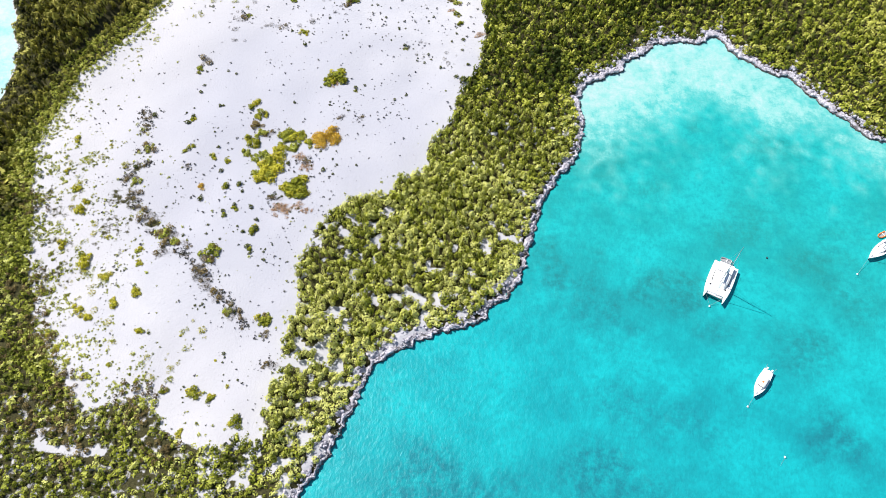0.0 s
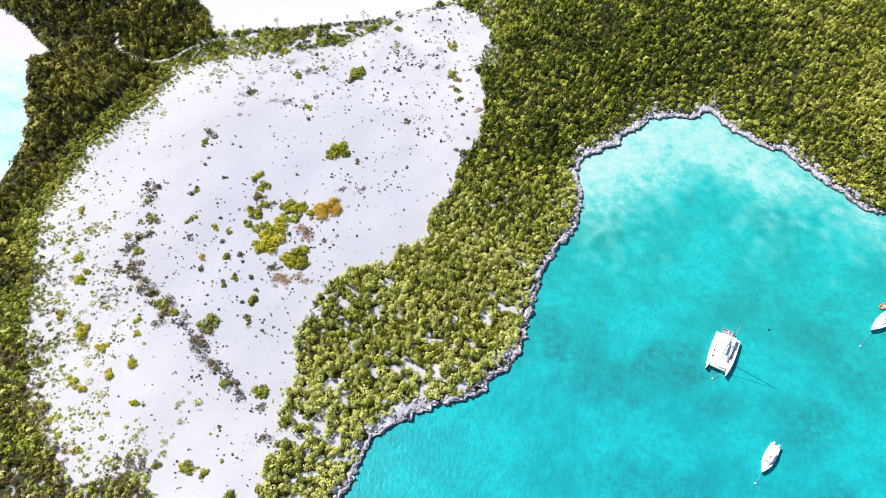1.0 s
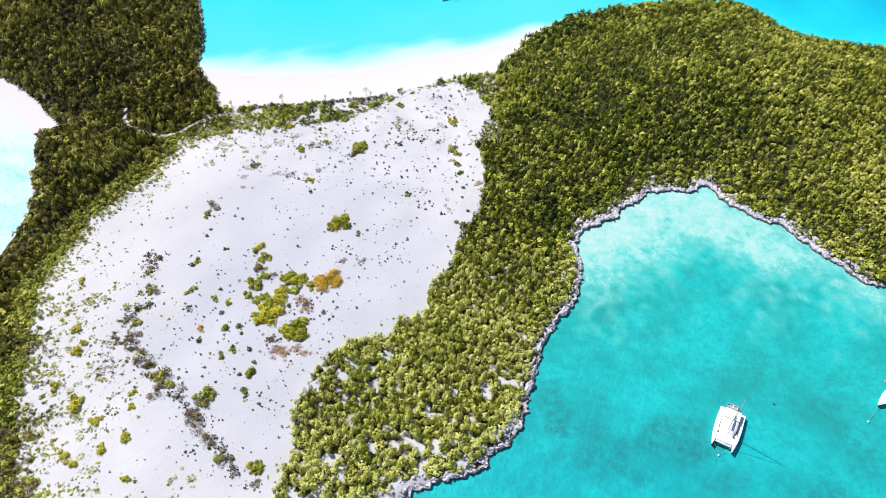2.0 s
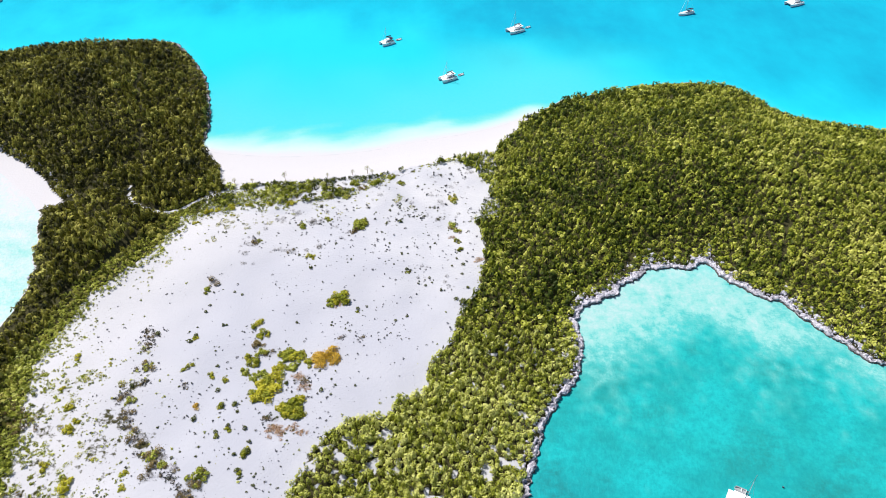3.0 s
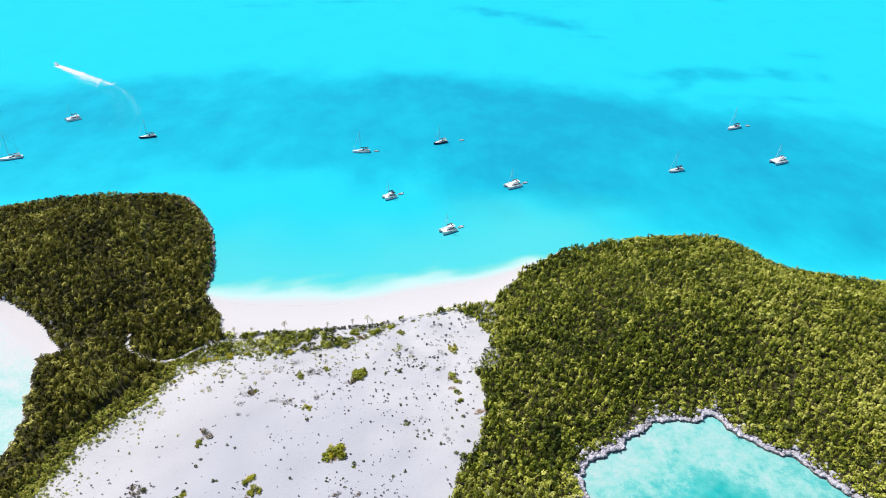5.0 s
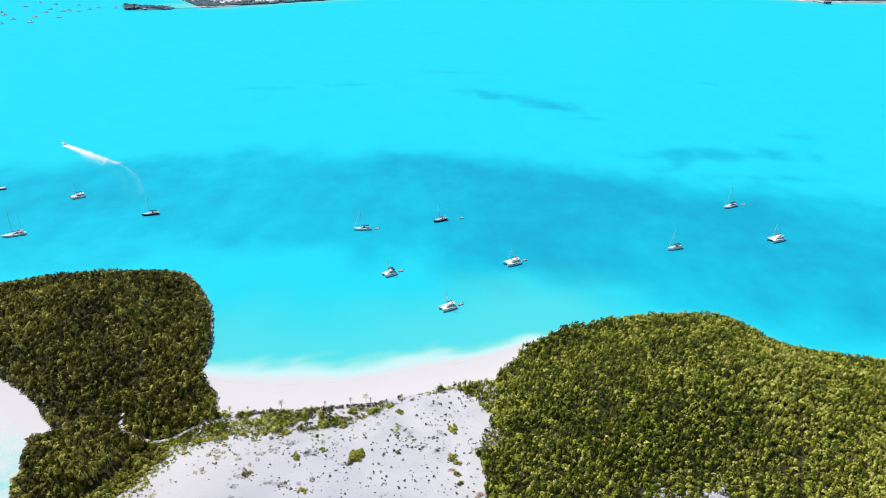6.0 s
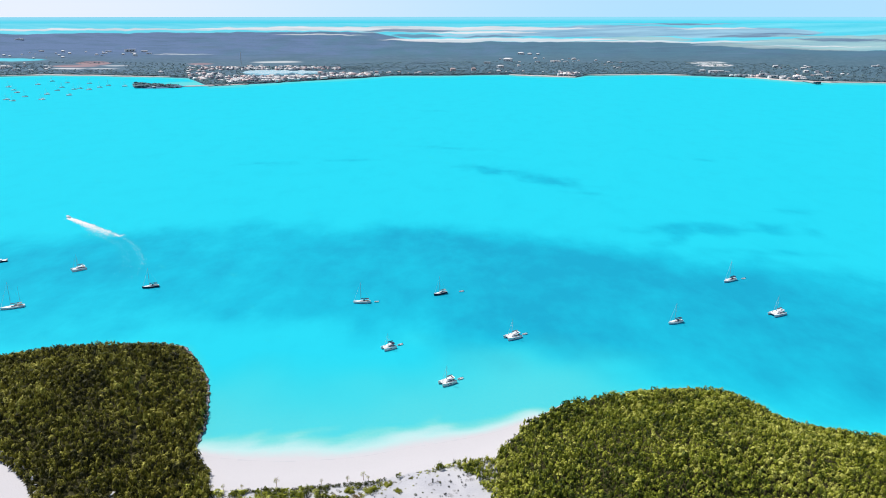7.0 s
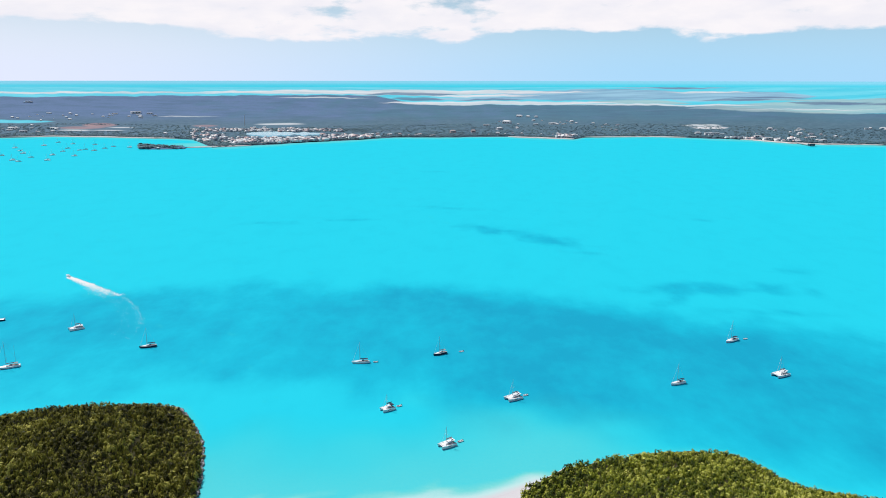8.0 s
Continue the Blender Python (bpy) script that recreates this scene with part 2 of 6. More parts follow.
c = mixed(nt, attr(nt, "offing_haze"), c, (0.22, 0.53, 0.66))              # paler out to the horizon: sandbanks, with distance haze put into the colour
body = node(nt, "ShaderNodeBsdfDiffuse")
gloss = node(nt, "ShaderNodeBsdfGlossy", Roughness=0.30)
nt.links.new(c, body.inputs["Color"])
ripple = node(nt, "ShaderNodeBump", Strength=0.5, Distance=0.34)
swell = node(nt, "ShaderNodeMath")
swell.operation = "MULTIPLY"
nt.links.new(noise_of(nt, 0.95, 4, 0.6, (1.0, 0.75, 1.0)), swell.inputs[0])
nt.links.new(span(nt, attr(nt, "bay"), 0, 1, 0.05, 1.0), swell.inputs[1])
nt.links.new(swell.outputs["Value"], ripple.inputs["Height"])
for sh in (body, gloss):
    nt.links.new(ripple.outputs["Normal"], sh.inputs["Normal"])
both = node(nt, "ShaderNodeMixShader", Fac=0.016)
nt.links.new(body.outputs["BSDF"], both.inputs[1])
nt.links.new(gloss.outputs["BSDF"], both.inputs[2])
nt.links.new(both.outputs["Shader"], nt.nodes["Material Output"].inputs["Surface"])

M_FOAM = plain("wake_foam", (0.78, 0.80, 0.80), 0.8, 0, 0.25, 0.6)
M_GEL = plain("white_gelcoat", (0.80, 0.80, 0.80), 0.25, 0, 0.06, 1.2)
M_DECK = plain("nonskid_deck", (0.74, 0.74, 0.75), 0.6, 0, 0.08, 3.0)
M_NAVY = plain("navy_hull_paint", (0.03, 0.035, 0.06), 0.25, 0, 0.2, 1.0)
M_CANVAS = plain("dark_blue_canvas", (0.035, 0.045, 0.09), 0.85, 0, 0.25, 4.0)
M_GREYCANVAS = plain("grey_canvas", (0.33, 0.34, 0.36), 0.85, 0, 0.2, 4.0)
M_GLASS = plain("tinted_glass", (0.02, 0.022, 0.028), 0.08, 0, 0.1, 2.0)
M_ALLOY = plain("mast_alloy", (0.46, 0.47, 0.49), 0.4, 0.5, 0.1, 4.0)
M_WIRE = plain("steel_wire", (0.45, 0.45, 0.46), 0.4, 0.7, 0.1, 4.0)
M_NET = plain("trampoline_net", (0.66, 0.68, 0.70), 0.9, 0, 0.2, 6.0)
M_TEAK = plain("teak", (0.36, 0.24, 0.14), 0.65, 0, 0.3, 5.0)
M_RUBBER = plain("inflatable_fabric", (0.62, 0.63, 0.64), 0.6, 0, 0.1, 3.0)
M_ORANGE = plain("orange_fabric", (0.70, 0.22, 0.06), 0.6, 0, 0.15, 3.0)
M_SOLAR = plain("solar_cells", (0.02, 0.025, 0.06), 0.2, 0, 0.2, 8.0)
M_BLACK = plain("black_engine_cowl", (0.03, 0.03, 0.032), 0.35, 0, 0.2, 4.0)
M_WALL = plain("white_render", (0.78, 0.77, 0.76), 0.8, 0, 0.1, 0.3)
M_PINK = plain("coral_render", (0.70, 0.52, 0.50), 0.8, 0, 0.1, 0.3)
M_ROOF = plain("pale_roof", (0.70, 0.69, 0.70), 0.7, 0, 0.15, 0.4)
M_ROOF_GREY = plain("grey_shingle_roof", (0.27, 0.28, 0.33), 0.8, 0, 0.2, 0.4)
M_ROOF_TILE = plain("clay_roof", (0.50, 0.38, 0.37), 0.8, 0, 0.2, 0.4)
M_FAR_LAND, nt, b = material("hazed_far_scrubland", 0.95, 0, 0.1)
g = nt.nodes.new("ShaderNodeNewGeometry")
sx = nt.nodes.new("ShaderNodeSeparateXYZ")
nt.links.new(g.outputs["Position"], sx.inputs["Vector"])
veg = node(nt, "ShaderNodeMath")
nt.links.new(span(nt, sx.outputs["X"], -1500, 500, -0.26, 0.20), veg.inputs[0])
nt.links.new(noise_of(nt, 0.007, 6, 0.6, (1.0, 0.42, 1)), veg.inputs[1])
# distance haze put into the land's colours: scrub mixed bluer and paler
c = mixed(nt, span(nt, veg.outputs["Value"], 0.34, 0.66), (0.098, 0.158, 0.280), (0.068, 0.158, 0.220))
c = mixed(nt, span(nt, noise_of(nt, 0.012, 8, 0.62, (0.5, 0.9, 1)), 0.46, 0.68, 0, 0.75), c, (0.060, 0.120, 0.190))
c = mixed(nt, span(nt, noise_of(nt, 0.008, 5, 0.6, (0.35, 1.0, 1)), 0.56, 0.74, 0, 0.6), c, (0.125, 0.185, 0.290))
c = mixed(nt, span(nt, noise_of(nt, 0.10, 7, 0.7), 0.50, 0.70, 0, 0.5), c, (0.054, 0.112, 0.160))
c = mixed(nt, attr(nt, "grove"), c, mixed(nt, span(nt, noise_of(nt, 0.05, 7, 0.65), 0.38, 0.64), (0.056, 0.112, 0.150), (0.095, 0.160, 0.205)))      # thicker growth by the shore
# ground cover behind the woods, kept on the sheet: open water, sand, marsh, meadow, bare marl; the same haze is mixed
# into these colours
grit = noise_of(nt, 0.010, 7, 0.65, (0.22, 1.0, 1.0))
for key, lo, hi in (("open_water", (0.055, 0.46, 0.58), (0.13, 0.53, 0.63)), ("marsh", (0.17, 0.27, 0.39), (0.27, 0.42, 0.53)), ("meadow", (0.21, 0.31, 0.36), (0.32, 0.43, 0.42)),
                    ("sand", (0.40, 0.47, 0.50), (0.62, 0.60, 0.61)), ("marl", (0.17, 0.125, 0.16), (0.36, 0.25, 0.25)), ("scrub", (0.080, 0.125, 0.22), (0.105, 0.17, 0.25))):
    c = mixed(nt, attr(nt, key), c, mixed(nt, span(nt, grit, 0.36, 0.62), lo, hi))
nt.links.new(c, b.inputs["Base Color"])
M_FLAT = plain("pale_sand_far_off", (0.56, 0.53, 0.52), 0.9, 0, 0.25, 0.05)
M_LAGOON = plain("lagoon_water", (0.25, 0.50, 0.60), 0.15, 0, 0.15, 0.02)


# ---- mesh helpers ----
def quads_mesh(name, verts, quads, mat, smooth=False, **attributes):
    """A large mesh of quads from arrays, with named floats on its points."""
    me = bpy.data.meshes.new(name)
    verts, quads = np.asarray(verts, np.float32), np.asarray(quads, np.int32)
    me.vertices.add(len(verts))
    me.vertices.foreach_set("co", verts.ravel())
    me.loops.add(quads.size)
    me.loops.foreach_set("vertex_index", quads.ravel())
    me.polygons.add(len(quads))
    me.polygons.foreach_set("loop_start", np.arange(0, quads.size, 4, dtype=np.int32))
    me.update(calc_edges=True)
    if smooth:
        me.polygons.foreach_set("use_smooth", np.ones(len(quads), bool))
    for key, values in attributes.items():
        a = me.attributes.new(key, "FLOAT", "POINT")
        a.data.foreach_set("value", np.asarray(values, np.float32).ravel())
    me.materials.append(mat)
    return me


def part(name, bm, mat, parent, label=""):
    """Links a bmesh (or a mesh) as one mesh object under a thing or a part."""
    if isinstance(bm, bmesh.types.BMesh):
        me = bpy.data.meshes.new(name)
        bm.to_mesh(me)
        bm.free()
        me.materials.append(mat)
    else:
        me = bm
    ob = new(name, me)
    ob.parent = parent
    return tagged(ob, label)


def box(x0, x1, y0, y1, z0, z1, bevel=0.0, taper=0.0):
    bm = bmesh.new()
    bmesh.ops.create_cube(bm, size=1)
    for v in bm.verts:
        k = 1 - taper if v.co.z > 0 else 1
        v.co = Vector(((x0 + x1) / 2 + v.co.x * (x1 - x0) * k, (y0 + y1) / 2 + v.co.y * (y1 - y0) * k, (z0 + z1) / 2 + v.co.z * (z1 - z0)))
    if bevel:
        bmesh.ops.bevel(bm, geom=bm.edges[:], offset=bevel, segments=2, affect="EDGES", profile=0.6)
    return bm


def tube(a, b, r0, r1=None, sides=8):
    a, b = Vector(a), Vector(b)
    bm = bmesh.new()
    bmesh.ops.create_cone(bm, cap_ends=True, segments=sides, radius1=r0, radius2=r0 if r1 is None else r1, depth=(b - a).length)
    bm.transform(Matrix.Translation((a + b) / 2) @ (b - a).to_track_quat("Z", "Y").to_matrix().to_4x4())
    return bm


def loft(sections, closed_ends=True):
    """A skin over equal rings of points."""
    bm = bmesh.new()
    rings = [[bm.verts.new(p) for p in s] for s in sections]
    n = len(rings[0])
    for a, b_ in zip(rings, rings[1:]):
        for i in range(n):
            bm.faces.new((a[i], a[(i + 1) % n], b_[(i + 1) % n], b_[i]))
    if closed_ends:
        bm.faces.new(rings[0][::-1])
        bm.faces.new(rings[-1])
    bmesh.ops.recalc_face_normals(bm, faces=bm.faces[:])
    return bm


def curve_through(points, closed=False, step=2.0):
    """A smooth line through points (Catmull-Rom), cut about every step metres."""
    p = np.array(points, float)
    n = len(p)
    out = []
    for i in range(n if closed else n - 1):
        a, b_, c_, d = (p[(i + k) % n] if closed else p[min(max(i + k, 0), n - 1)] for k in (-1, 0, 1, 2))
        m = max(2, int(np.linalg.norm(c_ - b_) / step))
        for s in np.arange(m) / m:
            out.append(0.5 * (2 * b_ + (c_ - a) * s + (2 * a - 5 * b_ + 4 * c_ - d) * s**2 + (3 * b_ - a - 3 * c_ + d) * s**3))
    if not closed:
        out.append(p[-1])
    return np.array(out)


def wobble(line, amount, size, seed=0.0):
    """Moves a line's points by smooth noise, so that no shore runs like a ruler."""
    return np.array([(x + amount * noise.noise((x / size, y / size, seed)), y + amount * noise.noise((x / size, y / size, seed + 7.3))) for x, y in line])


def distance_to(line, x, y, closed=False):
    a = np.asarray(line)
    b_ = np.roll(a, -1, 0) if closed else a[1:]
    a = a if closed else a[:-1]
    best = np.full(np.shape(x), 1e9)
    for (ax, ay), (bx, by) in zip(a, b_):
        dx, dy = bx - ax, by - ay
        s = np.clip(((x - ax) * dx + (y - ay) * dy) / (dx * dx + dy * dy + 1e-9), 0, 1)
        np.minimum(best, (x - ax - s * dx) ** 2 + (y - ay - s * dy) ** 2, out=best)
    return np.sqrt(best)


def inside(line, x, y):
    a = np.asarray(line)
    b_ = np.roll(a, -1, 0)
    res = np.zeros(np.shape(x), bool)
    for (ax, ay), (bx, by) in zip(a, b_):
        if ay != by:
            res ^= ((ay > y) != (by > y)) & (x < (bx - ax) * (y - ay) / (by - ay) + ax)
    return res


def signed(line, x, y):
    d = distance_to(line, x, y, True)
    return np.where(inside(line, x, y), d, -d)


def ease(v, a, b_):
    s = np.clip((v - a) / (b_ - a), 0, 1)
    return s * s * (3 - 2 * s)


_lattice = np.random.RandomState(5).rand(256, 256)


def drift_noise(x, y, size, seed=0):
    """Smooth value noise over arrays, 0 to 1."""
    x, y = np.asarray(x) / size + 17.3 * seed, np.asarray(y) / size + 9.1 * seed
    i, j = np.floor(x).astype(int), np.floor(y).astype(int)
    u, v = x - i, y - j
    u, v = u * u * (3 - 2 * u), v * v * (3 - 2 * v)
    g = lambda a, c: _lattice[a % 256, c % 256]
    return (g(i, j) * (1 - u) + g(i + 1, j) * u) * (1 - v) + (g(i, j + 1) * (1 - u) + g(i + 1, j + 1) * u) * v


# ---- the island's plan ----
BAY = [(-120, -70), (-60, -12), (-47, 18), (-36, 36), (-30, 45), (-25, 55), (-21, 63), (-20, 68), (-14, 72), (-5, 77), (7, 81), (14, 87), (20, 93), (23, 101), (26, 110),
       (31, 122), (36, 130), (41, 136), (44, 145), (45, 157), (48, 165), (59, 172), (67, 179), (75, 184), (81, 185), (88, 184), (95, 186), (99, 178),
       (107, 171), (115, 166), (121, 156), (128, 148), (131, 142), (137, 139), (152, 137), (175, 124), (210, 112), (262, 118)]
NORTH_EAST = [(310, 160), (300, 218), (240, 257), (196, 272), (178, 278), (166, 283), (159, 287), (152, 299), (145, 309), (132, 315), (108, 316), (93, 312), (75, 306), (61, 302)]
BEACH = [(45, 289), (26, 278), (6, 271), (-12, 266), (-31, 260), (-53, 257), (-73, 257), (-89, 259), (-101, 262)]
NORTH_WEST = [(-103, 269), (-104, 283), (-108, 298), (-113, 318), (-121, 336), (-134, 356), (-147, 366), (-176, 368), (-206, 364), (-232, 354), (-275, 332), (-300, 290), (-270, 262)]
COVE = [(-248, 262), (-215, 256), (-187, 249), (-174, 239), (-163, 229)]
WEST = [(-155, 219), (-151, 207), (-147, 195), (-144, 185), (-143, 172), (-144, 163), (-147, 152), (-165, 125), (-200, 100), (-240, 50), (-230, -30), (-180, -70)]
DUNE_EAST = [(6, 248), (17, 237), (20, 226), (14, 210), (16, 194), (13, 181), (12, 173), (8, 165), (5, 155), (1, 147), (-3, 139), (-6, 130), (-13, 128), (-16, 122), (-26, 121),
        (-33, 114), (-36, 110), (-40, 101), (-40, 93), (-40, 83), (-42, 78), (-43, 70), (-44, 64), (-46, 59), (-46, 52)]
DUNE_WEST = [(-54, 50), (-62, 50), (-68, 53), (-72, 60), (-77, 62), (-84, 60), (-90, 60),
        (-97, 65), (-101, 71), (-104, 76), (-109, 82), (-110, 88), (-113, 96), (-117, 104), (-117, 111), (-118, 118), (-121, 126), (-122, 134), (-124, 142), (-123, 152), (-119, 164), (-113, 178), (-105, 192), (-99, 204), (-97, 214), (-83, 218)]
DUNE_NORTH = [(-66, 221), (-48, 221), (-31, 228), (-18, 235), (-4, 244)]
BEACH_BACK = [(-87, 232), (-77, 233), (-63, 234), (-50, 235), (-38, 237), (-26, 238), (-18, 242), (-4, 247), (6, 250), (25, 254)]
CREASE = [(-142, 153), (-138, 160), (-132, 167), (-123, 175), (-118, 186), (-113, 200), (-107, 210)]
FOLD = [(-147, 224), (-139, 232), (-133, 242), (-126, 250)]
CUT = [(-143, 312), (-140, 302), (-134, 284), (-129, 267), (-123, 247), (-121, 236)]
BELT = [(-93, 158), (-91, 146), (-90, 136), (-92, 128), (-89, 119), (-84, 114), (-78, 107), (-71, 102), (-66, 95), (-60, 88), (-52, 81)]
TRAIL = [(-100.4, 52.6), (-97.8, 50.7), (-94.6, 49), (-89, 48.6), (-85.5, 48), (-82.2, 48.4)]
TRACK = [(-121.6, 230), (-120.3, 224), (-117.4, 220), (-113, 218), (-108, 217), (-103.3, 217), (-98.5, 219.5), (-94.2, 224), (-87.3, 227.6), (-80, 228.5)]

bay_line = wobble(curve_through(BAY, step=1.5), 1.6, 4.0, 3.0)
coast = np.concatenate([bay_line, wobble(curve_through(NORTH_EAST), 1.5, 6.0), curve_through(BEACH), wobble(curve_through(NORTH_WEST), 1.5, 6.0), curve_through(COVE), wobble(curve_through(WEST), 1.5, 6.0)])
dune_line = wobble(curve_through(DUNE_EAST + DUNE_WEST + DUNE_NORTH, closed=True, step=2.0), 2.6, 5.0, 1.0)
beach_line, cove_line, back_line, track_line = curve_through(BEACH), curve_through(COVE), curve_through(BEACH_BACK), curve_through(TRACK)
fold_line, cut_line = wobble(curve_through(FOLD), 1.5, 8.0, 6.0), wobble(curve_through(CUT), 2.5, 9.0, 7.0)
GULLIES = [[(110, 299), (104, 286), (97, 274)], [(91, 243), (101, 246), (110, 246), (118, 242), (128, 248)], [(71, 200), (66, 186), (63, 178)], [(143, 238), (133, 217), (126, 197), (117, 178)]]
gully_lines = [wobble(curve_through(g), 2.2, 7.0, 8.0 + k) for k, g in enumerate(GULLIES)]
crease_line = wobble(curve_through(CREASE), 1.5, 8.0, 5.0)
trail_line = wobble(curve_through(TRAIL, step=1.0), 2.0, 4.0, 2.0)
back_area = np.concatenate([back_line, [(25, 258), (29, 265), (34, 273), (40, 283), (44.5, 289)], beach_line[1:], [(-101, 262), (-96, 255), (-91, 247), (-88.5, 238)]])   # the open beach
cove_area = np.array([(-260, 270), (-215, 275), (-190, 262), (-178, 255), (-164, 244), (-154, 232), (-146, 224), (-161, 222), (-174, 220), (-205, 226), (-240, 240)], float)


def ground_height(x, y, d=None):
    """The height of the land; d: metres inland from the water's edge."""
    d = signed(coast, x, y) if d is None else d
    soft = np.minimum(distance_to(beach_line, x, y), distance_to(cove_line, x, y))
    sandy = 1 - ease(soft, 8, 26)
    rocky = np.where(d > 0, 1.2 * ease(d, 0.2, 2.8), 0.5 * d)
    sand = np.where(d > 0, 0.05 * np.minimum(d, 34), 0.06 * d)
    h = sandy * sand + (1 - sandy) * rocky
    inland = ease(d, 2, 38)
    hills = 11 * np.exp(-(((x - 112) / 62) ** 2 + ((y - 240) / 44) ** 2)) + 10 * np.exp(-(((x + 165) / 48) ** 2 + ((y - 300) / 45) ** 2))
    hills += 5 * np.exp(-(((x + 128) / 14) ** 2 + ((y - 200) / 40) ** 2)) + 6 * np.exp(-(((x - 230) / 70) ** 2 + ((y - 195) / 40) ** 2))
    hills -= 1.6 * np.exp(-(distance_to(crease_line, x, y) / 2.6) ** 2)       # a gully behind the dune
    dunes = 1.2 * drift_noise(x, y, 24, 1) + 0.5 * drift_noise(x, y, 9, 2)
    z = h + inland * (hills + dunes + 0.4)
    return np.where(d > 9, np.maximum(z, 0.7), np.maximum(z, -2.5))


GRID = []


def openness(x, y, d):
    """Above 0 where bare limestone and sand show between the bay's bushes."""
    holes = drift_noise(x, y, 1.9, 21) * 0.80 + drift_noise(x, y, 9, 22) * 0.20
    south = 1 - ease(y + 26 * (drift_noise(x, y, 18, 23) - 0.5), 92, 145)
    return holes - (0.87 - 0.12 * (1 - ease(d, 2, 6)) * (0.3 + 0.7 * south) - 0.20 * south)


def build_island():
    step = 1.25
    xs, ys = np.arange(-318, 322, step), np.arange(-82, 372, step)
    gx, gy = np.meshgrid(xs, ys, indexing="ij")
    d = signed(coast, gx, gy)
    z = ground_height(gx, gy, d)
    GRID[:] = [z, xs[0], ys[0], step]
    dd = signed(dune_line, gx, gy)
    bare = np.maximum.reduce([ease(dd, -2.0, 1.0), inside(back_area, gx, gy) * 1.0, inside(cove_area, gx, gy) * 1.0,
                              1 - ease(distance_to(track_line, gx, gy), 0.2, 0.95), 1 - ease(distance_to(trail_line, gx, gy), 0.3, 1.2), 1 - ease(d, -0.5, 1.6)])
    weedy = ease(-gx + 0.35 * gy, 95, 150) * (dd > 0) * (1 - ease(gy, 120, 150))      # the dune's overgrown western margin
    stony = 1.3 * ease(openness(gx, gy, d), -0.10, 0.02) * (gx > -60) * (gy < 165)              # limestone shows through by the bay
    stony = np.maximum(stony, 0.46 * ((gx < -46) & (gy < 64)))           # and sand between the bushes in the south
    stony = np.maximum(stony, 0.85 * ((gx > -92) & (gx < 24) & (gy > 210) & (gy < 262)))
    bare = np.maximum(bare, 0.72 * stony)
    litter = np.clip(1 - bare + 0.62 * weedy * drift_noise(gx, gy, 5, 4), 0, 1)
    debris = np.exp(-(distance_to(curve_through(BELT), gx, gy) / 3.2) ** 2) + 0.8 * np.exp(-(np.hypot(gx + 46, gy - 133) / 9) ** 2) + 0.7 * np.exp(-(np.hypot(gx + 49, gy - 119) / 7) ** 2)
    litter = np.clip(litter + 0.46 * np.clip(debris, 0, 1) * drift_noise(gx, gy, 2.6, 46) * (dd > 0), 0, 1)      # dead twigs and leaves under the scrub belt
    grey = ease(-np.hypot((gx + 42) / 62, (gy - 140) / 80), -1.15, -0.45) * (0.6 + 0.4 * drift_noise(gx, gy, 12, 6))
    fresh = np.maximum.reduce([inside(back_area, gx, gy) * 0.9, inside(cove_area, gx, gy) * 0.9, 0.7 * ease(-gx + 0.3 * gy, 95, 135) * (gy < 215), 0.55 * (1 - ease(gy, 70, 105)) * (gx < -40)])
    n0, n1 = gx.shape
    idx = np.arange(n0 * n1).reshape(n0, n1)
    q = np.stack([idx[:-1, :-1], idx[1:, :-1], idx[1:, 1:], idx[:-1, 1:]], -1).reshape(-1, 4)
    q = q[(d.ravel()[q] > -7).any(1)]
    used = np.unique(q)
    remap = np.full(n0 * n1, -1)
    remap[used] = np.arange(len(used))
    co = np.stack([gx, gy, z], -1).reshape(-1, 3)[used]
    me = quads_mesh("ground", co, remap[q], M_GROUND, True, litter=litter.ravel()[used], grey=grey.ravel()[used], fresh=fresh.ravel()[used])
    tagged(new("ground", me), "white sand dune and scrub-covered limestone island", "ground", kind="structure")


build_island()


def height_at(x, y):
    """The ground's height at one place, from the sheet's own grid."""
    g, x0, y0, st = GRID
    u, v = (x - x0) / st, (y - y0) / st
    i, j = int(u), int(v)
    u, v = u - i, v - j
    return float((g[i, j] * (1 - u) + g[i + 1, j] * u) * (1 - v) + (g[i, j + 1] * (1 - u) + g[i + 1, j + 1] * u) * v)


